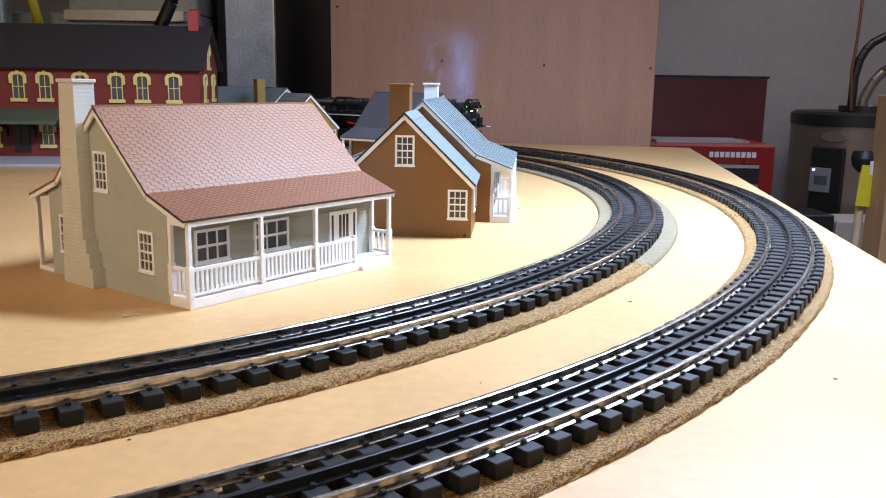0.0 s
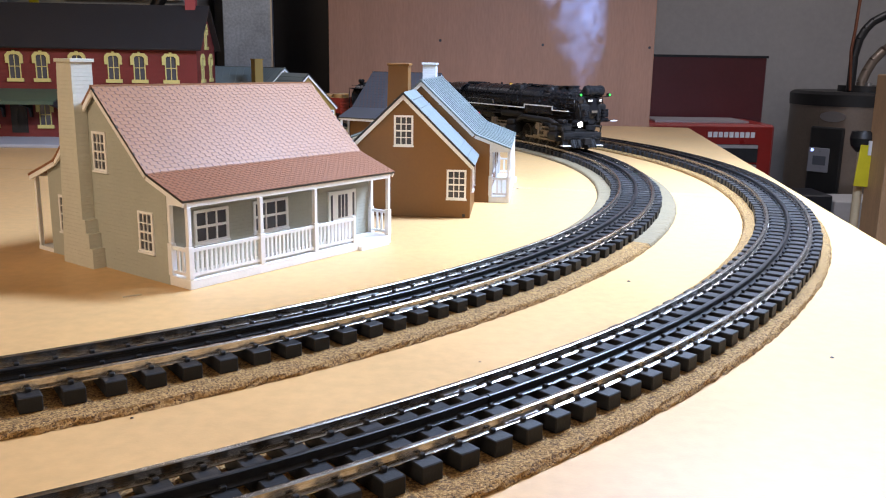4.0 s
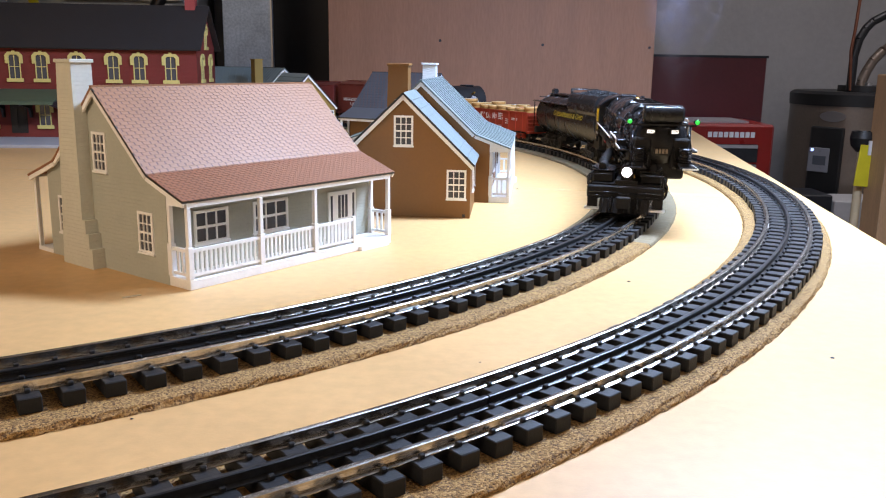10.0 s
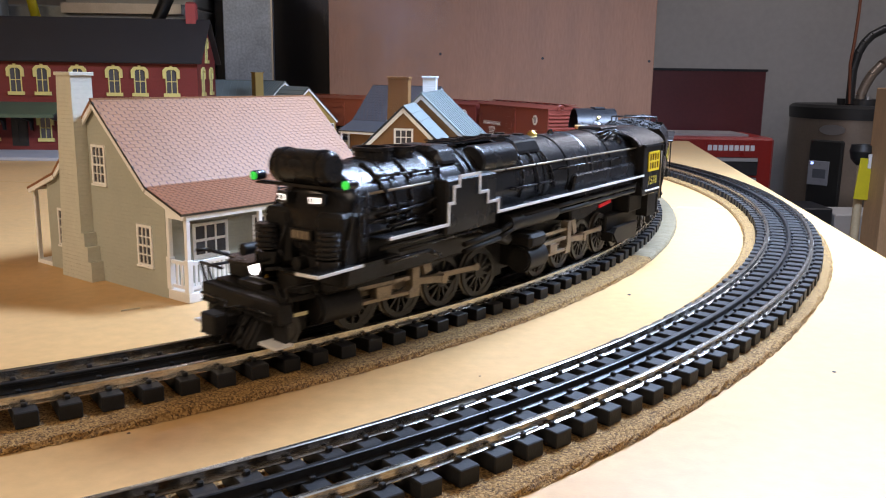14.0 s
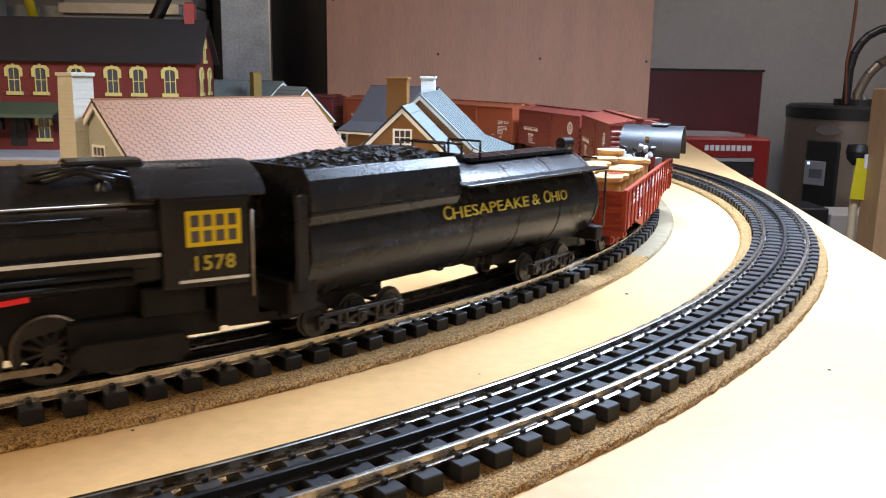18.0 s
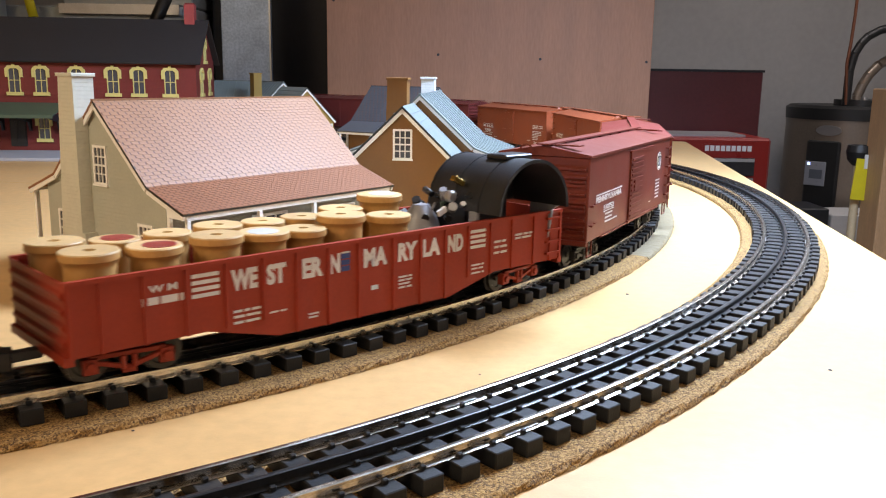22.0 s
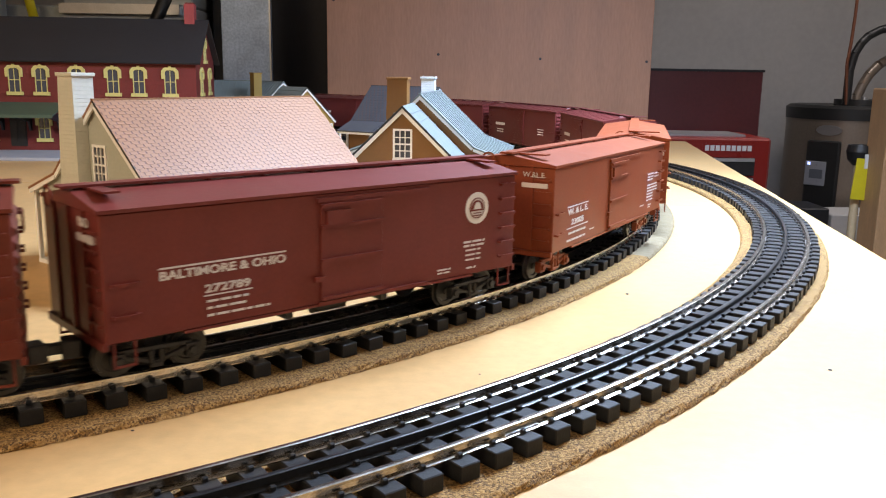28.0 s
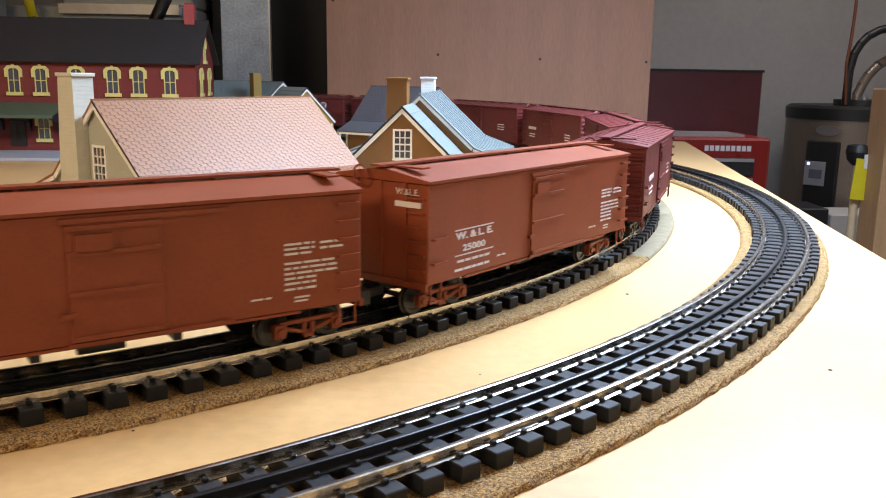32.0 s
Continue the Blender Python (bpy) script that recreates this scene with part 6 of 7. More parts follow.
    part("lift_bar", Geo().tube([(F(-0.0040), -0.0310, 0.0225), (F(-0.0050), -0.0060, 0.0225), (F(-0.0100), 0.0, 0.0215), (F(-0.0050), 0.0060, 0.0225), (F(-0.0040), 0.0310, 0.0225)], 0.0007, 6), M_LOCO, fe)
    part("pilot_plow", Geo().prism([(F(0.004), 0.005), (F(-0.011), 0.005), (F(-0.003), 0.0170), (F(0.004), 0.0170)], -0.0215, 0.0215, "y"), M_LOCO2, fe, bevel=0.0006)
    for i in range(9):
        y = -0.019 + i * 0.00475
        part("pilot_bar", Geo().cyl((F(-0.0118), y, 0.0052), (F(-0.0032), y, 0.0172), 0.0008, n=6), M_LOCO2, fe)
    part("coupler", Geo().box(F(0.0), F(-0.018), -0.0035, 0.0035, 0.0125, 0.0185).box(F(-0.012), F(-0.020), -0.006, 0.006, 0.010, 0.0205), M_LOCO2, fe, bevel=0.0008)
    hl = part("headlight", Geo().cyl((F(0.024), 0, 0.0394), (F(0.0075), 0, 0.0394), 0.0062, n=24), M_LOCO, fe, "lit headlight in a black housing")
    part("headlight_lens", Geo().lathe([(0.0, 0.0014), (0.0028, 0.0010), (0.0044, 0.0)], 24, (F(0.0075), 0, 0.0394), "x"), M_HEAD, hl, "glowing white headlight lens")
    part("headlight_foot", Geo().box(F(0.022), F(0.010), -0.005, 0.005, 0.0290, 0.0340), M_LOCO, hl)
    part("builder_plate", Geo().box(F(0.016), F(0.010), 0.0064, 0.0070, 0.0345, 0.0370), M_BRASS, hl)
    part("pilot_wheelset", WHEELSET, M_WHEEL, fe, at=pose(F(0.013), 0, WHEEL_R))
    for y in (-0.0125, 0.0125):
        part("pilot_truck_frame", Geo().box(F(0.028), F(0.004), y - 0.0015, y + 0.0015, 0.006, 0.0125), M_LOCO2, fe)
    for s in (-1, 1):
        part("steam_pipe", Geo().tube([(F(0.040), s * 0.022, 0.036), (F(0.062), s * 0.026, 0.0425), (F(0.150), s * 0.0285, 0.0430), (F(0.172), s * 0.0275, 0.036)], 0.0042, 12), M_LOCO2, fe, "fat black steam pipe")


M_ROD_DARK = mat("dark_wheel_casting", (0.022, 0.020, 0.018), 0.45, metal=0.2, vary=0.4, scale=120)
M_TYRE = mat("worn_steel_tyre", (0.16, 0.14, 0.115), 0.35, metal=0.7, vary=0.3, scale=120)
locomotive()


# ---- the tender ----
def tender():
    a, b = 0.4400, 0.7090
    c = (a + b) / 2

    def X(p):
        return c - p
    t = thing("tender", pose(0, 0, 0), "black model tender with coal, round tank and yellow lettering", "tender")
    R, TZ = 0.0325, 0.0500
    part("tank", Geo().lathe([(0.0, X(0.706)), (R - 0.004, X(0.706)), (R - 0.001, X(0.7045)), (R, X(0.702)), (R, X(0.540)), (0.0, X(0.540))], 48, (0, 0, TZ), "x"), M_LOCO, t, "round black water tank")
    for p in (0.70, 0.655, 0.61, 0.565):
        part("rivet_band", Geo().lathe([(R, X(p) - 0.0012), (R + 0.0004, X(p) - 0.001), (R + 0.0004, X(p) + 0.001), (R, X(p) + 0.0012)], 48, (0, 0, TZ), "x"), M_LOCO, t)
    half = [((R + 0.0002) * math.cos(q), TZ + (R + 0.0002) * math.sin(q)) for q in [radians(-62 + i * 84 / 44) for i in range(45)]]
    half += [(0.0322, 0.0665), (0.0330, 0.0690), (0.0330, 0.0770), (0.0312, 0.0840), (0.0275, 0.0890), (0.0262, 0.0890), (0.0262, 0.0800)]
    prof = half + [(-y, z) for y, z in half[::-1]]
    bk = part("coal_bunker", Geo().prism(prof, X(0.5515), X(0.4410), "x"), M_LOCO, t, "black coal bunker with curved-in sides", bevel=0.0005)
    part("bunker_end", Geo().box(X(0.5530), X(0.5510), -0.0265, 0.0265, 0.078, 0.0905), M_LOCO, bk)
    part("bunker_front", Geo().box(X(0.4425), X(0.4405), -0.0265, 0.0265, 0.060, 0.0900), M_LOCO, bk)
    for s in (-1, 1):
        part("side_seam", Geo().box(X(0.5510), X(0.4415), *sorted((s * 0.0318, s * 0.0334)), 0.0672, 0.0682), M_LOCO, bk)
        part("front_wing", Geo().box(X(0.4412), X(0.4330), *sorted((s * 0.0285, s * 0.0315)), 0.030, 0.078), M_LOCO, bk, bevel=0.001)
        part("walkway", Geo().box(X(0.706), X(0.5520), *sorted((s * 0.0245, s * 0.0375)), 0.0712, 0.0728), M_LOCO, t, "side walkway along the tank", bevel=0.0004)
        part("handrail", Geo().tube([(X(0.7075), s * 0.034, 0.030), (X(0.7075), s * 0.034, 0.0700)], 0.0008, 6), M_LOCO, t)
        ladder(t, (X(0.7062), s * 0.020, -0.003), "y", 0.032, 0.078, 7, M_LOCO, 0.010)
    rnd = random.Random(21)
    coal = Geo()
    for i in range(1300):
        p = rnd.uniform(0.445, 0.549)
        y = rnd.uniform(-0.0255, 0.0255)
        z = 0.0835 + 0.0095 * (1 - (y / 0.029) ** 2) * (1 - ((p - 0.505) / 0.075) ** 2) + rnd.uniform(-0.001, 0.001)
        r = rnd.uniform(0.0009, 0.0019)
        m = Matrix.Translation((X(p), y, z)) @ Euler((rnd.random() * 6, rnd.random() * 6, rnd.random() * 6)).to_matrix().to_4x4()
        coal.box(-r, r, -r * rnd.uniform(0.6, 1), r * 0.8, -r * 0.7, r * rnd.uniform(0.5, 0.9), m)
    tagged(part("coal_load", coal, M_COAL, t, "heap of black coal lumps", weld=False), kind="stuff")
    part("coal_base", Geo().box(X(0.5505), X(0.444), -0.0262, 0.0262, 0.080, 0.0870), M_COAL, t)
    part("tank_deck", Geo().box(X(0.700), X(0.585), -0.0115, 0.0115, 0.0820, 0.0836), M_LOCO, t, "plank walkway on the tank top")
    for i in range(4):
        part("deck_plank", Geo().box(X(0.699), X(0.586), -0.0105 + i * 0.0056, -0.0105 + i * 0.0056 + 0.0044, 0.0836, 0.0842), M_LOCO, t)
    part("filler_hatch", Geo().cyl((X(0.578), 0, 0.080), (X(0.578), 0, 0.0865), 0.0080, n=20), M_LOCO, t)
    for x, y0, y1 in ((0.566, -0.02, 0.02), (0.592, -0.013, 0.013), (0.560, -0.024, 0.012)):
        part("grab_rail", Geo().tube([(X(x), y0, 0.083), (X(x), y0, 0.0945), (X(x), y1, 0.0945), (X(x), y1, 0.083)], 0.0008, 6), M_LOCO, t)
    part("rear_lamp", Geo().cyl((X(0.700), 0, 0.0870), (X(0.711), 0, 0.0870), 0.0042, n=16), M_LOCO, t)
    part("frame", Geo().box(X(0.7085), X(0.6080), -0.012, 0.012, 0.0135, 0.0215), M_LOCO2, t)
    part("frame", Geo().box(X(0.5080), X(0.438), -0.012, 0.012, 0.0135, 0.0215), M_LOCO2, t)
    keel = part("keel", Geo().box(X(0.6085), X(0.5075), -0.016, 0.016, 0.0225, 0.0275), M_LOCO2, t, "dark underside with brackets")
    for p0, p1, z in ((0.552, 0.556, 0.0195), (0.561, 0.574, 0.0205), (0.586, 0.590, 0.0165), (0.531, 0.536, 0.0212)):
        part("bracket", Geo().box(X(p1), X(p0), 0.006, 0.016, z, 0.0226), M_LOCO2, keel)
    part("drain_pipe", Geo().tube([(X(0.592), 0.017, 0.024), (X(0.592), 0.0172, 0.014), (X(0.598), 0.0172, 0.0125)], 0.0010, 6), M_LOCO2, keel)
    part("deck_plate", Geo().box(X(0.7090), X(0.700), -0.033, 0.033, 0.020, 0.030), M_LOCO2, t, bevel=0.0008)
    part("front_apron", Geo().box(X(0.4480), X(0.4300), -0.0290, 0.0290, 0.0190, 0.0360), M_LOCO2, t, "black apron under the bunker front", bevel=0.001)
    tilt = -math.asin(0.0078 / R)
    yy = math.sqrt(R * R - 0.0078 ** 2) + 0.0010
    for w, p0, p1, z1 in (("C", 0.5366, 0.5436, 0.0618), ("HESAPEAKE", 0.5446, 0.6178, 0.0604), ("&", 0.6215, 0.6300, 0.0606), ("O", 0.6342, 0.6425, 0.0618), ("HIO", 0.6434, 0.6612, 0.0604)):
        fitted(t, w, c, p0, p1, 0.0538, z1, yy, M_LETTER_YEL, "yellow roadname lettering", 0.0001, tilt=tilt)
    coupler(t, X(0.7090), -1)
    yaw = math.degrees(0.083 / RA) * TRUCK_SIGN
    truck(t, X(0.4836), yaw, M_TRUCKBLK, 3)
    truck(t, X(0.6580), -yaw, M_TRUCKBLK, 3)
    RIDERS.append((t, 0.4836, 0.6580, c, Matrix()))


tender()


# ---- the gondola and its load ----
def gondola():
    a, b = 0.7425, 1.0578
    c, h, W = (a + b) / 2, (b - a) / 2, 0.0335
    t = thing("gondola", pose(0, 0, 0), "oxide-red model gondola with white lettering, loaded with spools", "gondola")
    ZT, ZE, ZM = 0.0492, 0.0175, 0.0080
    for s in (-1, 1):
        ya, yb = sorted((s * (W - 0.0012), s * W))
        prof = [(-h, ZE), (-h + 0.062, ZE), (-h + 0.100, ZM), (h - 0.100, ZM), (h - 0.062, ZE), (h, ZE), (h, ZT), (-h, ZT)]
        sd = part("side", Geo().prism(prof, ya, yb, "y"), M_GONRED, t, "oxide-red fishbelly side")
        part("top_chord", Geo().box(-h, h, *sorted((s * (W - 0.0016), s * (W + 0.0014))), ZT - 0.0008, ZT + 0.0010), M_GONRED, sd)
        for post in (0.7437, 0.7565, 0.7755, 0.7950, 0.8147, 0.8345, 0.8535, 0.8724, 0.8916, 0.9154, 0.9351, 0.9539, 0.9725, 0.9915, 1.0105, 1.0310, 1.0470, 1.0566):
            x = c - post
            zb = ZM if abs(x) < h - 0.10 else ZE
            part("side_post", Geo().box(x - 0.0009, x + 0.0009, *sorted((s * W, s * (W + 0.0011))), zb, ZT - 0.0008), M_GONRED, sd)
        ladder(t, (-h + 0.009, s * W, s * 0.0022), "x", ZE + 0.005, ZT - 0.004, 4, M_GONRED, 0.012)
    for s in (-1, 1):
        e = part("end", Geo().box(*sorted((s * (h - 0.0012), s * h)), -W + 0.0012, W - 0.0012, ZE, ZT), M_GONRED, t, "ribbed red end")
        for i in range(4):
            z = ZE + 0.006 + i * 0.0068
            part("end_rib", Geo().prism([(s * h, z - 0.0022), (s * (h + 0.0013), z - 0.0006), (s * (h + 0.0013), z + 0.0006), (s * h, z + 0.0022)][::s], -W + 0.002, W - 0.002, "y"), M_GONRED, e)
        part("end_sill", Geo().box(*sorted((s * (h - 0.002), s * (h + 0.002))), -W, W, ZE - 0.003, ZE + 0.001), M_GONRED, t)
        coupler(t, s * h, s)
    part("floor", Geo().box(-h + 0.0013, h - 0.0013, -W + 0.0013, W - 0.0013, 0.0185, 0.0200), M_BOX_DARK, t)
    part("centre_sill", Geo().box(-h + 0.004, h - 0.004, -0.007, 0.007, 0.0105, 0.0184), M_TRUCKBLK, t)
    tx = h - 0.032
    yaw = math.degrees(tx / RA) * TRUCK_SIGN
    truck(t, tx, yaw, M_GONRED)
    truck(t, -tx, -yaw, M_GONRED)
    y = W + 0.0001
    pitch = (2 * h - 0.0024) / 16

    rnd = random.Random(6)
    for w, p0, p1 in (("WE", 0.8172, 0.8312), ("ST", 0.8362, 0.8470), ("ER", 0.8566, 0.8690), ("N", 0.8732, 0.8796), ("MA", 0.8950, 0.9109), ("RY", 0.9186, 0.9324), ("LA", 0.9366, 0.9500), ("ND", 0.9561, 0.9682)):
        fitted(t, w, c, p0, p1, 0.0342, 0.0444, y, M_LETTER, "large white roadname letters", 0.0005)
    for p0 in (0.7974, 0.9733):
        rows_of(t, c, p0, p0 + 0.0136, y, (0.0350, 0.0381, 0.0412, 0.0443), 0.0018, "white_bar")
    bars(t, c - 0.8858, c - 0.8802, y, (0.0345, 0.0378, 0.0411), 0.0027, M_BLUE)
    rows_of(t, c, 0.8802, 0.8858, y, (0.0443,), 0.0008, "white_bar")
    fitted(t, "W M", c, 0.7774, 0.7906, 0.0400, 0.0432, y, M_LETTER, "small white initials", 0.0003)
    rows_of(t, c, 0.7741, 0.7934, y, (0.0363,), 0.0034, rnd=rnd)
    rows_of(t, c, 0.8180, 0.8325, y, (0.0243, 0.0217, 0.0188), 0.0012, rnd=rnd)
    rows_of(t, c, 0.8375, 0.8470, y, (0.0205,), 0.0009, rnd=rnd)
    rows_of(t, c, 0.8600, 0.8660, y, (0.0155, 0.0138), 0.0009, rnd=rnd)
    bars(t, c - 0.9045, c - 0.9000, y, (0.0215,), 0.0024, M_PALE_BLUE)
    rows_of(t, c, 0.9190, 0.9285, y, (0.0255, 0.0236, 0.0216, 0.0196), 0.0010, rnd=rnd)
    rows_of(t, c, 0.9755, 0.9860, y, (0.0240, 0.0218, 0.0192), 0.0010, rnd=rnd)
    rows_of(t, c, 0.9947, 1.0060, y, (0.0358, 0.0325, 0.0290), 0.0014, rnd=rnd)
    rows_of(t, c, 1.0135, 1.0296, y, (0.0380, 0.0358), 0.0013, rnd=rnd)
    RIDERS.append((t, c - tx, c + tx, c, Matrix()))
    host = (c - tx, c + tx, c)

    def spool_meshes(r, hh):
        body = Geo().lathe([(0.0, 0.0), (r, 0.0), (r, 0.0035), (r * 0.90, 0.0050), (r * 0.86, 0.0065), (r * 0.86, hh - 0.0065), (r * 0.90, hh - 0.0050), (r, hh - 0.0035), (r, hh - 0.0006)], 28).mesh("barrel")
        top = Geo().lathe([(r, hh - 0.0006), (r * 0.97, hh), (r * 0.22, hh), (r * 0.20, hh - 0.006), (0.0, hh - 0.006)], 28).mesh("end_disc")
        return body, top
    sizes = ((0.0128, 0.0385), (0.0126, 0.0372), (0.0136, 0.0440), (0.0118, 0.0362), (0.0132, 0.0408))
    kinds = [spool_meshes(r, hh) for r, hh in sizes]
    lay = [(0.1438, -0.0150, 0), (0.1401, 0.0155, 0), (0.1108, 0.0155, 1), (0.1165, -0.0145, 3), (0.0800, 0.0160, 0), (0.0898, -0.0150, 3), (0.0539, 0.0160, 1), (0.0625, -0.0145, 1),
           (0.0310, 0.0165, 3), (0.0356, -0.0150, 3), (0.0060, 0.0150, 4), (0.0105, -0.0155, 3), (-0.0160, -0.0150, 0), (-0.0275, 0.0145, 1), (-0.0440, -0.0140, 2)]
    for i, (x, yy, k) in enumerate(lay):
        sp = thing("wooden_spool", pose(0, 0, 0), "varnished wooden thread spool standing in the gondola", "spool", "spools in the gondola")
        part("barrel", kinds[k][0], M_SPOOL, sp)
        disc = part("end_disc", kinds[k][1], M_SPOOLTOP, sp, "pale wooden end with a centre hole")
        if i in (2, 3, 6, 14):
            hh = sizes[k][1]
            part("paper_label", Geo().cyl((0.002, 0.001, hh), (0.002, 0.001, hh + 0.0002), 0.0078, n=16), M_TOOLRED if i in (2, 3) else M_PAPER, disc, "worn paper label")
        RIDERS.append((sp, *host, Matrix.Translation((x, yy, 0.0201)) @ Matrix.Rotation(i * 1.1, 4, "Z")))
    scrapped_cab(host)


def scrapped_cab(host):
    """A locomotive cab set crosswise in the gondola, its open end outwards, with the torn-off backhead beside it."""
    cb = thing("scrapped_cab", pose(0, 0, 0), "cut-off black locomotive cab and backhead lying in the gondola", "scrap load")
    XC, RX, ZC, RZ = -0.1140, 0.0315, 0.0342, 0.0310

    def arch(k, q0=-90, q1=90, n=28):
        return [(XC + k * RX * math.sin(q), ZC + k * RZ * math.cos(q)) for q in [radians(q0 + i * (q1 - q0) / n) for i in range(n + 1)]]
    roof = part("vault_roof", Geo().prism(arch(1.0) + arch(0.955)[::-1], -0.013, 0.0480, "y", True), M_SCRAP, cb, "rounded matt black cab roof")
    for y in (-0.0125, 0.0085, 0.0300):
        part("roof_band", Geo().prism(arch(1.012) + arch(0.995)[::-1], y, y + 0.0012, "y", True), M_SCRAP, roof)
    part("rim", Geo().prism(arch(1.010) + arch(0.945)[::-1], 0.0472, 0.0486, "y", True), M_SCRAP, roof)
    part("roof_hatch", Geo().box(-0.128, -0.104, 0.016, 0.033, 0.0640, 0.0672), M_SCRAP, roof, bevel=0.0008)
    wall = part("front_wall", Geo().box(-0.1365, -0.0850, 0.003, 0.0044, 0.0, 0.0346), M_SCRAP, cb, "black wall with two small square windows")
    for x0, x1 in ((-0.1430, -0.1286), (-0.1214, -0.1024), (-0.0954, -0.0850)):
        part("wall_panel", Geo().box(x0, x1, 0.003, 0.0044, 0.0346, 0.0418), M_SCRAP, wall)
    crown = [p for p in arch(0.957) if p[1] > 0.0418]
    part("wall_crown", Geo().prism([(crown[0][0], 0.0418)] + crown + [(crown[-1][0], 0.0418)], 0.003, 0.0044, "y"), M_SCRAP, wall)
    part("side_wall", Geo().box(-0.0842, -0.0828, -0.012, 0.020, 0.0, 0.0350), M_SCRAP, cb)
    part("side_post", Geo().box(-0.0846, -0.0810, 0.0245, 0.0310, 0.0, 0.0345), M_SCREEN, cb, "dull grey corner post", bevel=0.0005)
    part("side_post", Geo().prism([(0.0180, 0.0), (0.0315, 0.0), (0.0365, 0.0310), (0.0440, 0.0360), (0.0180, 0.0400)], -0.1462, -0.1446, "x"), M_SCREEN, cb, "dull grey corner plate")
    # backhead
    part("backhead", Geo().lathe([(0.0150, 0.0), (0.0142, 0.016), (0.0100, 0.030), (0.0050, 0.037), (0.0, 0.038)], 24, (-0.0665, -0.002, 0.0)), M_SCREEN, cb, "grey backhead casting")
    part("throttle_box", Geo().box(-0.008, 0.008, -0.003, 0.003, -0.0052, 0.0052, Matrix.Translation((-0.0915, 0.022, 0.0445)) @ Matrix.Rotation(radians(42), 4, "Y")), M_SCRAP, cb, "black instrument box", bevel=0.0008)
    part("brass_plate", Geo().box(-0.0045, 0.0045, -0.002, 0.002, -0.0016, 0.0016, Matrix.Translation((-0.0800, 0.016, 0.0520)) @ Matrix.Rotation(radians(-28), 4, "Y")), M_BRASS, cb, "bright brass plate", bevel=0.0004)
    part("white_dial", Geo().box(-0.0032, 0.0032, -0.001, 0.001, -0.0017, 0.0017, Matrix.Translation((-0.0655, 0.018, 0.0352)) @ Matrix.Rotation(radians(25), 4, "Y")), M_STRIPE, cb, "white dial plate")
    part("gauge", Geo().lathe([(0.0, 0.004), (0.0026, 0.004), (0.0036, 0.0030), (0.0036, 0.0)], 16, (-0.0745, 0.014, 0.0430), "y"), M_STEEL, cb, "round gauge")
    rnd = random.Random(4)
    for i in range(44):
        x = rnd.uniform(-0.086, -0.050)
        z = rnd.uniform(0.45, 1.0) * (0.020 + (-0.048 - x) * 0.85)
        y = rnd.uniform(-0.014, 0.019)
        q = Vector((rnd.uniform(-1, 1), rnd.uniform(-1, 1), rnd.uniform(-1, 1))).normalized() * rnd.uniform(0.003, 0.008)
        part("fitting", Geo().cyl((x, y, z), (x + q.x, y + q.y, z + q.z), rnd.uniform(0.0009, 0.0030), n=8), rnd.choice((M_SCRAP, M_SCRAP, M_LOCO, M_STEEL, M_SCREEN, M_GREENROOF, M_SCREEN)), cb)
    RIDERS.append((cb, *host, Matrix.Translation((0.0, 0.0, 0.0203))))


gondola()

boxcar(1.0890, 1.3300, M_BOX_RED, M_TRUCKBLK, "oxide-red model boxcar with ribbed door and white lettering", dict(marks=marks_a, number="110752", tall=0.0796, ribbed_door=1, ribbed_ends=1))
boxcar(1.3517, 1.6000, M_BOX_RED2, M_TRUCKBLK, "tuscan-red model boxcar with plain door and round emblem", dict(marks=marks_b, number="272789", tall=0.0762))
boxcar(1.6345, 1.8785, M_BOX_ORANGE, M_BOX_ORANGE, "mineral-orange model boxcar with white lettering", dict(marks=marks_c, number="23005", tall=0.0764))
boxcar(1.9140, 2.1580, M_BOX_ORANGE, M_BOX_ORANGE, "mineral-orange model boxcar with white lettering", dict(marks=marks_c, number="25000", tall=0.0764))
for i in range(8):
    s0 = 2.1970 + i * 0.2735
    boxcar(s0, s0 + 0.2430, M_BOX_DARK, M_TRUCKBLK, "dark maroon model boxcar with ribbed roof and ends", dict(marks=marks_e if i in (4, 5) else marks_d, ribbed_roof=1, ribbed_ends=1, ribbed_door=i % 2))


# ---- smoke above the stack ----
def smoke_plume():
    t = thing("smoke_plume", pose(0, 0, 0), "thin bluish smoke rising from the locomotive stack", "smoke")
    rnd = random.Random(31)
    for k in range(5):
        bend, lean = rnd.uniform(-0.02, 0.02), rnd.uniform(-0.16, 0.12)
        vs, fs = [], []
        for j in range(13):
            z = 0.24 * j / 12
            for i in range(9):
                x = -0.060 + 0.12 * i / 8
                vs.append((x, 0.006 * math.sin(40 * x + 9 * z + k) + bend * math.sin(18 * z), z))
        for j in range(12):
            for i in range(8):
                q = j * 9 + i
                fs.append((q, q + 1, q + 10, q + 9))
        part("wisp", Geo().add([Vector(v) for v in vs], fs), M_SMOKE, t, at=pose(rnd.uniform(-0.012, 0.012), (k - 2) * 0.006, rnd.uniform(0.0, 0.03), (-20, 16, -12, 20, 12)[k], math.degrees(lean), -36 + 18 * k))
    return t


PLUME = smoke_plume()


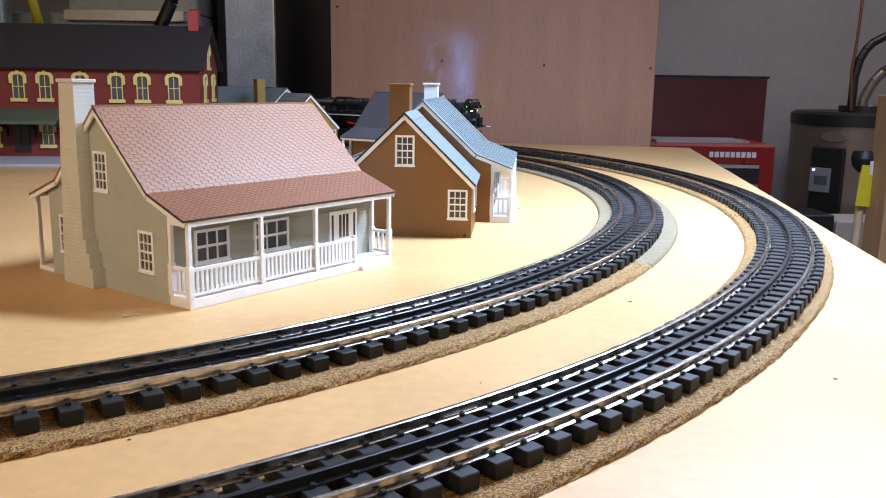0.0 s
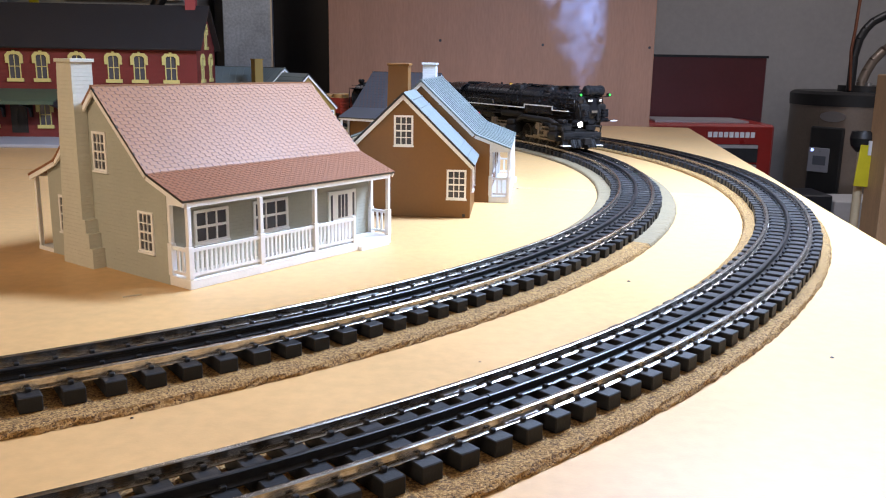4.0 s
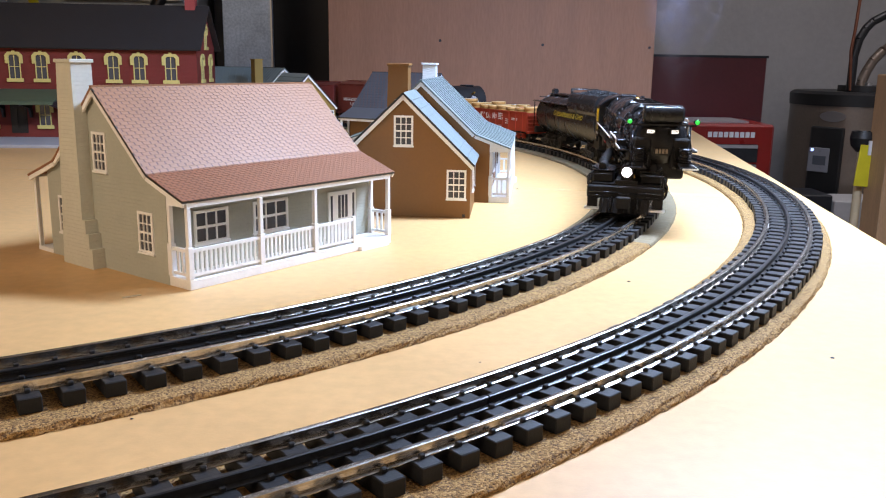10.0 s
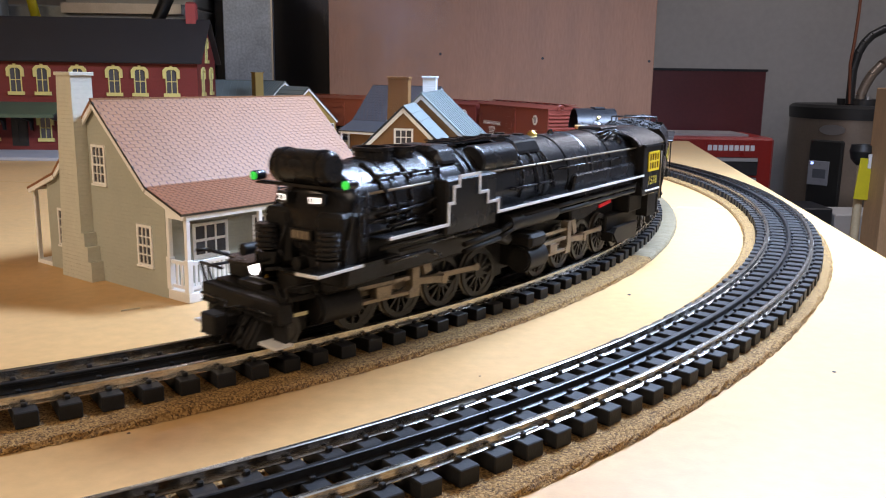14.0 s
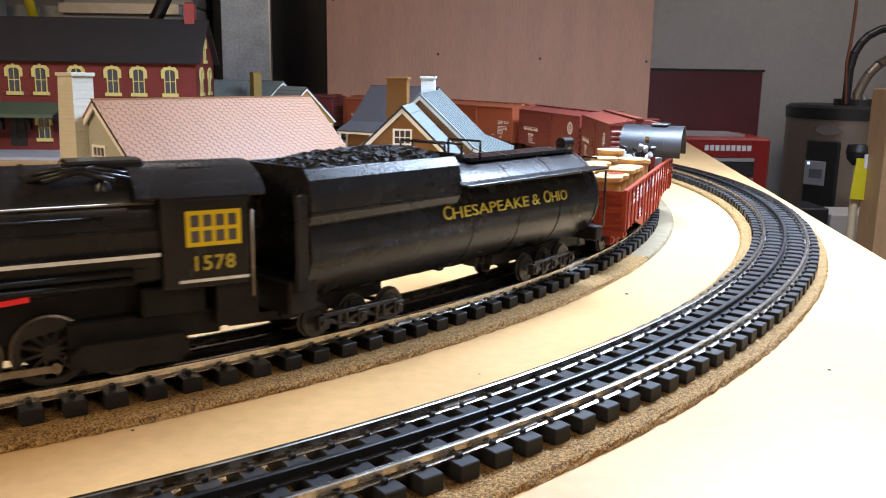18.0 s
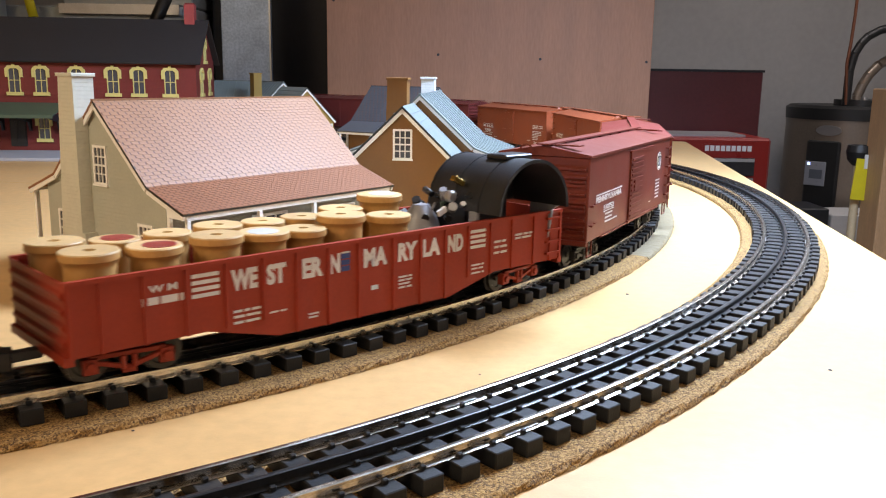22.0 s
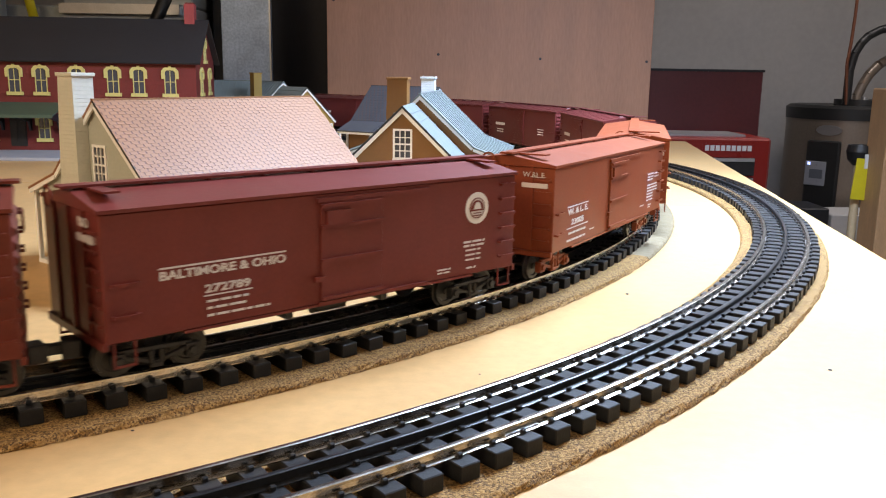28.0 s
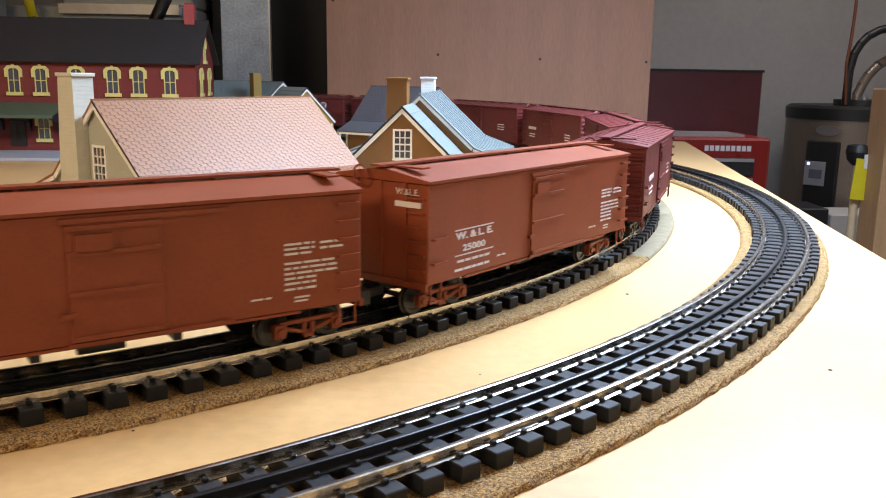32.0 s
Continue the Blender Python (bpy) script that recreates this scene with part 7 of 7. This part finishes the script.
# ---- things beyond the table ----
t = thing("plywood_sheet", pose(0, 2.2, 0), "tall reddish-brown plywood sheet with nail holes, standing behind the table", "plywood")
part("sheet", Geo().box(-0.289, 0.527, 0, 0.018, FLOOR_Z, 0.95), M_PLY, t, bevel=0.001)
for x, z in ((-0.272, 0.325), (-0.01, 0.197), (0.247, 0.190), (0.515, 0.187)):
    part("nail", Geo().cyl((x, -0.001, z), (x, 0.002, z), 0.0035, n=8), M_DARKMETAL, t)


def tool_chest():
    t = thing("tool_chest", pose(0.78, 2.7, FLOOR_Z), "red steel tool chest with its maroon lid standing open", "tool chest")
    Z = -0.034 - FLOOR_Z
    part("body", Geo().box(-0.30, 0.263, 0, 0.30, 0.02, Z), M_TOOLRED, t, bevel=0.008)
    lid = part("lid", Geo().box(-0.27, 0.325, 0.29, 0.31, Z - 0.04, 0.177 - FLOOR_Z), M_MAROON, t, "maroon lid standing open", bevel=0.004)
    part("lid_rim", Geo().box(-0.272, 0.327, 0.282, 0.312, 0.171 - FLOOR_Z, 0.179 - FLOOR_Z), M_BLACKGAP, lid)
    part("tray", Geo().box(-0.1, 0.2, 0.06, 0.24, Z - 0.002, Z + 0.006), M_TOOLGREY, t, "folded grey paper on top")
    z = Z - 0.062
    for i, h in enumerate((0.062, 0.062, 0.075, 0.075, 0.10, 0.10, 0.12, 0.12, 0.12)):
        if z - h < 0.03:
            break
        d = part("drawer", Geo().box(-0.27, 0.212, -0.010, 0.0, z - h + 0.006, z), M_DARKMETAL, t, "black drawer front", bevel=0.002)
        part("drawer_handle", Geo().box(-0.265, 0.207, -0.020, -0.010, z - 0.011, z - 0.001), M_TOOLGREY, d, "grey metal drawer pull")
        z -= h
    badge = part("badge", Geo().box(0.045, 0.205, -0.0015, 0.0, Z - 0.045, Z - 0.018), M_TOOLRED, t)
    for i in range(9):
        x = 0.053 + i * 0.0168
        part("letter_bar", Geo().box(x, x + 0.0125, -0.004, -0.0015, Z - 0.041, Z - 0.024), M_STRIPE, badge, "plain white bar")


tool_chest()


def water_heater():
    t = thing("water_heater", pose(1.80, 3.78, FLOOR_Z), "taupe electric water heater with a black top and control panel", "water heater")
    H = 0.040 - FLOOR_Z
    R = 0.265
    part("jacket", Geo().lathe([(0.0, 0.0), (R, 0.0), (R, H - 0.03), (R - 0.004, H - 0.03)], 64), M_TANKTAN, t)
    part("top_cap", Geo().lathe([(R + 0.004, H - 0.055), (R + 0.006, H - 0.008), (R - 0.01, H + 0.004), (0.0, H + 0.008)], 64), M_RUBBER, t, "glossy black top cap")
    # Solid black strip down the jacket's left side.
    part("side_panel", Geo().prism([(-0.263 * math.cos(a), -0.263 * math.sin(a) - 0.006 * math.sin(a)) for a in [radians(x) for x in (2, 10, 18, 26, 34)]] + [(-0.255 * math.cos(radians(a)), -0.255 * math.sin(radians(a))) for a in (34, 26, 18, 10, 2)], 0.02, H - 0.056, "z"), M_BLACKGAP, t, "black upright strip down one side")
    turn = Matrix.Rotation(radians(-46), 4, "Z")
    p = part("control_panel", Geo().box(-0.068, 0.068, -0.275, -0.25, H - 0.45, H - 0.140, turn), M_RUBBER, t, "black control panel", bevel=0.006)
    part("display", Geo().box(-0.066, 0.022, -0.279, -0.274, H - 0.330, H - 0.228, turn), M_SCREEN, p, "grey display", bevel=0.002)
    part("screen", Geo().box(-0.044, 0.010, -0.2805, -0.278, H - 0.300, H - 0.262, turn), M_PRINT, p)
    part("indicator", Geo().box(-0.055, -0.044, -0.2805, -0.278, H - 0.244, H - 0.233, turn), M_BLUELED, p, "lit blue indicator")
    part("badge", Geo().lathe([(0.0, -0.2665), (0.052, -0.2665), (0.052, -0.262)], 24, axis="y").mesh("badge"), M_STEEL, t, "oval metal badge", at=Matrix.Rotation(radians(-43), 4, "Z") @ Matrix.Translation((0.0, 0, H - 0.097)) @ Matrix.Diagonal((1, 1, 0.42, 1)))
    fit = part("pipe_fitting", Geo().cyl((-0.02, -0.12, H), (-0.02, -0.12, H + 0.03), 0.11, n=32), M_RUBBER, t, "black junction cover on the top")
    part("nut", Geo().cyl((-0.05, -0.2, H + 0.02), (-0.05, -0.2, H + 0.042), 0.014, n=12), M_STEEL, fit)


water_heater()
for n, pts, r, m, lab in (("copper_pipe", [(1.685, 3.60, 0.05), (1.671, 3.60, 0.212), (1.679, 3.60, 0.302), (1.684, 3.60, 0.413), (1.70, 3.62, 1.27)], 0.0065, M_COPPER, "copper pipe rising from the water heater"),
                          ("black_hose", [(1.690, 3.61, 0.05), (1.690, 3.61, 0.19), (1.704, 3.61, 0.257), (1.725, 3.61, 0.298), (1.752, 3.61, 0.328), (1.800, 3.61, 0.354), (2.1, 3.6, 0.42), (2.49, 3.6, 0.46)], 0.017, M_RUBBER, "thick black insulated pipe from the water heater"),
                          ("grey_conduit", [(1.76, 3.66, 0.03), (1.762, 3.67, 0.085), (1.778, 3.67, 0.13), (1.80, 3.67, 0.172), (1.835, 3.67, 0.212), (1.95, 3.75, 0.26), (2.2, 3.9, 0.30)], 0.020, M_TANKTAN, "grey pipe bend at the back of the water heater")):
    o = part(n, Geo().tube(pts, r, 12), m)
    tagged(o, lab, "pipe")


def plunger():
    t = thing("plunger", pose(1.138, 2.32, FLOOR_Z), "upturned black rubber plunger with a yellow tag on its pale handle", "plunger")
    top = -0.022 - FLOOR_Z
    part("handle", Geo().cyl((0, 0, 0), (0, 0, top - 0.03), 0.0115, n=12), M_PALEWOOD, t)
    part("cup", Geo().lathe([(0.0, top - 0.056), (0.016, top - 0.055), (0.030, top - 0.040), (0.035, top - 0.018), (0.031, top), (0.026, top), (0.022, top - 0.014), (0.0, top - 0.02)], 24), M_RUBBER, t, "black rubber cup")
    part("tag", Geo().box(-0.022, 0.022, -0.040, -0.037, top - 0.145, top - 0.034, Matrix.Translation((0, 0, top)) @ Matrix.Rotation(radians(4), 4, "Y") @ Matrix.Translation((0, 0, -top))), M_YELLOWTAG, t, "yellow hang tag", bevel=0.001)
    part("cable_tie", Geo().box(-0.004, 0.004, -0.043, -0.038, top - 0.06, top - 0.022), M_STRIPE, t)


plunger()
t = thing("wooden_post", pose(1.19, 2.2, FLOOR_Z), "rough reddish timber post beside the table", "post")
part("timber", Geo().box(-0.046, 0.06, 0, 0.10, 0, 0.13 - FLOOR_Z), M_PINE, t, bevel=0.003)
t = thing("storage_boxes", pose(1.46, 3.2, FLOOR_Z), "pale cardboard boxes on a low shelf below the heater panel", "box")
part("box", Geo().box(-0.22, 0.02, 0, 0.2, 0, -0.33 - FLOOR_Z), M_BLACKGAP, t, bevel=0.004)
part("box", Geo().box(0.03, 0.30, 0, 0.2, 0, -0.352 - FLOOR_Z), M_PAPER, t, bevel=0.004)


def furnace():
    t = thing("furnace", pose(-1.05, 2.75, FLOOR_Z), "grey steel furnace cabinet with paper notices, behind the station", "furnace")
    part("cabinet", Geo().box(-0.75, 0.26, 0, 0.6, 0, 0.34 - FLOOR_Z), M_FURN, t, bevel=0.005)
    part("upper_cabinet", Geo().box(-0.15, 0.26, 0.05, 0.6, 0.342 - FLOOR_Z, 0.9 - FLOOR_Z), M_FURN, t, bevel=0.005)
    part("flange", Geo().box(-0.13, 0.24, -0.03, 0.05, 0.315 - FLOOR_Z, 0.345 - FLOOR_Z), M_STEEL, t, "bright folded steel flange")
    n = part("notice", Geo().box(-0.128, -0.068, -0.002, 0, 0.225 - FLOOR_Z, 0.305 - FLOOR_Z), M_PAPER, t, "white paper notice")
    part("print_ring", Geo().lathe([(0.012, -0.0035), (0.018, -0.0035), (0.018, -0.002)], 16, (-0.098, 0, 0.265 - FLOOR_Z), "y"), M_PRINT, n)
    n = part("notice", Geo().box(-0.064, 0.006, -0.002, 0, 0.225 - FLOOR_Z, 0.302 - FLOOR_Z), M_PRINT, t, "dark printed notice")
    part("print_bar", Geo().box(-0.05, -0.01, -0.004, -0.002, 0.28 - FLOOR_Z, 0.296 - FLOOR_Z), M_COPPER, n)
    n = part("notice", Geo().box(0.14, 0.205, -0.002, 0, 0.24 - FLOOR_Z, 0.305 - FLOOR_Z), M_PAPER, t, "pale printed label")
    for i in range(4):
        part("print_bar", Geo().box(0.146, 0.198, -0.003, -0.002, (0.25 + i * 0.013) - FLOOR_Z, (0.255 + i * 0.013) - FLOOR_Z), M_SCREEN, n)


furnace()
o = part("yellow_gas_hose", Geo().tube([(-1.235, 2.70, 0.10), (-1.235, 2.70, 0.24), (-1.245, 2.69, 0.30), (-1.27, 2.69, 0.42), (-1.27, 2.69, 1.27)], 0.014, 10), M_YELLOWTAG)
tagged(o, "yellow flexible gas hose in front of the furnace", "hose")
o = part("pale_pipe", Geo().tube([(-1.36, 2.69, FLOOR_Z), (-1.36, 2.69, 1.27)], 0.03, 14), M_FURN)
tagged(o, "pale grey upright pipe beside the furnace", "pipe")
o = part("black_cable", Geo().tube([(-0.86, 2.6, 0.20), (-0.85, 2.6, 0.28), (-0.81, 2.6, 0.36), (-0.78, 2.6, 0.5), (-0.77, 2.6, 1.27)], 0.019, 10), M_RUBBER)
tagged(o, "thick black cable looping behind the station", "cable")
t = thing("metal_duct", pose(-0.653, 2.6, FLOOR_Z), "bluish galvanised sheet-metal duct standing upright", "duct")
part("duct", Geo().box(0, 0.144, 0, 0.03, 0, 1.27 - FLOOR_Z), M_GALV, t, bevel=0.002)
part("corner_seam", Geo().box(0.141, 0.146, -0.003, 0.004, 0, 1.269 - FLOOR_Z), M_STEEL, t)
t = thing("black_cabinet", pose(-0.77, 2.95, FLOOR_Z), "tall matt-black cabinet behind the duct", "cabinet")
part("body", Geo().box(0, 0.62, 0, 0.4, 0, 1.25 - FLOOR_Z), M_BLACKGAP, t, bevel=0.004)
part("side_strip", Geo().box(0.42, 0.47, -0.01, 0, 0, 1.25 - FLOOR_Z), M_DARKMETAL, t)

# ---- litter on the board ----
o = part("wood_sliver", Geo().box(-0.0058, 0.0058, -0.0005, 0.0005, 0.0, 0.0008), M_PALEWOOD, at=Matrix.Translation((-0.1963, 0.522, 0.0001)) @ Matrix.Rotation(radians(38), 4, "Z"))
tagged(o, "pale wood sliver lying on the board", "sliver")
rnd = random.Random(8)
for x, y, r in ((0.1311, 0.5779, 0.0014), (0.2054, 0.4242, 0.0012), (0.09, 1.0135, 0.0016), (0.02, 0.41, 0.0007), (-0.13, 0.335, 0.0008), (0.27, 0.47, 0.0007)):
    o = part("crumb", Geo().lathe([(0, 0), (r, 0.0002), (r * 0.6, r * 0.5), (0, r * 0.6)], 7), M_RUBBER, at=pose(x, y, 0.0001))
    tagged(o, "small dark crumb on the board", "crumb", "crumbs")


# ---- movement ----
def travel(t):
    """How far the train has run since 13 s."""
    if t <= 9.43:
        return -1.3054 + 0.0978 * t
    if t <= 14.5:
        return 0.10734 * (t - 13)
    if t <= 21:
        return 0.16101 + 0.10397 * (t - 14.5)
    return 0.83682 + 0.09891 * (t - 21)


def spot(pos, t):
    """Arc length on the line, at t seconds, of what sits pos metres behind the train's pilot beam."""
    return -0.711 - travel(t) + pos


def body_pose(front, rear, origin, t):
    """The pose of a body whose two trucks stand front and rear metres behind the pilot beam; x forward, z from the rail tops."""
    a, _ = on_line(RA, spot(front, t))
    b, _ = on_line(RA, spot(rear, t))
    d = (a - b).normalized()
    p = a + d * (front - origin)
    return Matrix.Translation((p.x, p.y, RAIL_Z)) @ Matrix.Rotation(math.atan2(d.y, d.x), 4, "Z")


STEPS = [i * 0.5 for i in range(65)]


def motions():
    for ob, front, rear, origin, local in RIDERS:
        walk(ob, [(t, body_pose(front, rear, origin, t) @ local) for t in STEPS])
    for ob, host, own in SWIVELS:
        walk(ob, [(t, body_pose(*host, t).inverted() @ body_pose(*own, t)) for t in STEPS])
    fine = [i / 6 for i in range(193)]
    for ob, at, radius in SPINNERS:
        walk(ob, [(t, Matrix.Translation(at) @ Matrix.Rotation(travel(t) / radius, 4, "Y")) for t in fine])
    for ob, throw, radius, phase in RODS:
        walk(ob, [(t, Matrix.Translation((throw * math.sin(travel(t) / radius + phase), 0, throw * math.cos(travel(t) / radius + phase)))) for t in fine])
    rows = []
    for t in STEPS:
        p = body_pose(0.200, 0.365, 0.283, t) @ Vector((0.283 - 0.075, 0, 0.088)) + Vector((0.010, 0, -0.09 * max(0.0, 1 - t / 5)))
        rows.append((t, pose(p.x, p.y, p.z, 0, 2 * math.sin(t * 1.3), 8 * math.sin(t * 0.7))))
    walk(PLUME, rows)


motions()
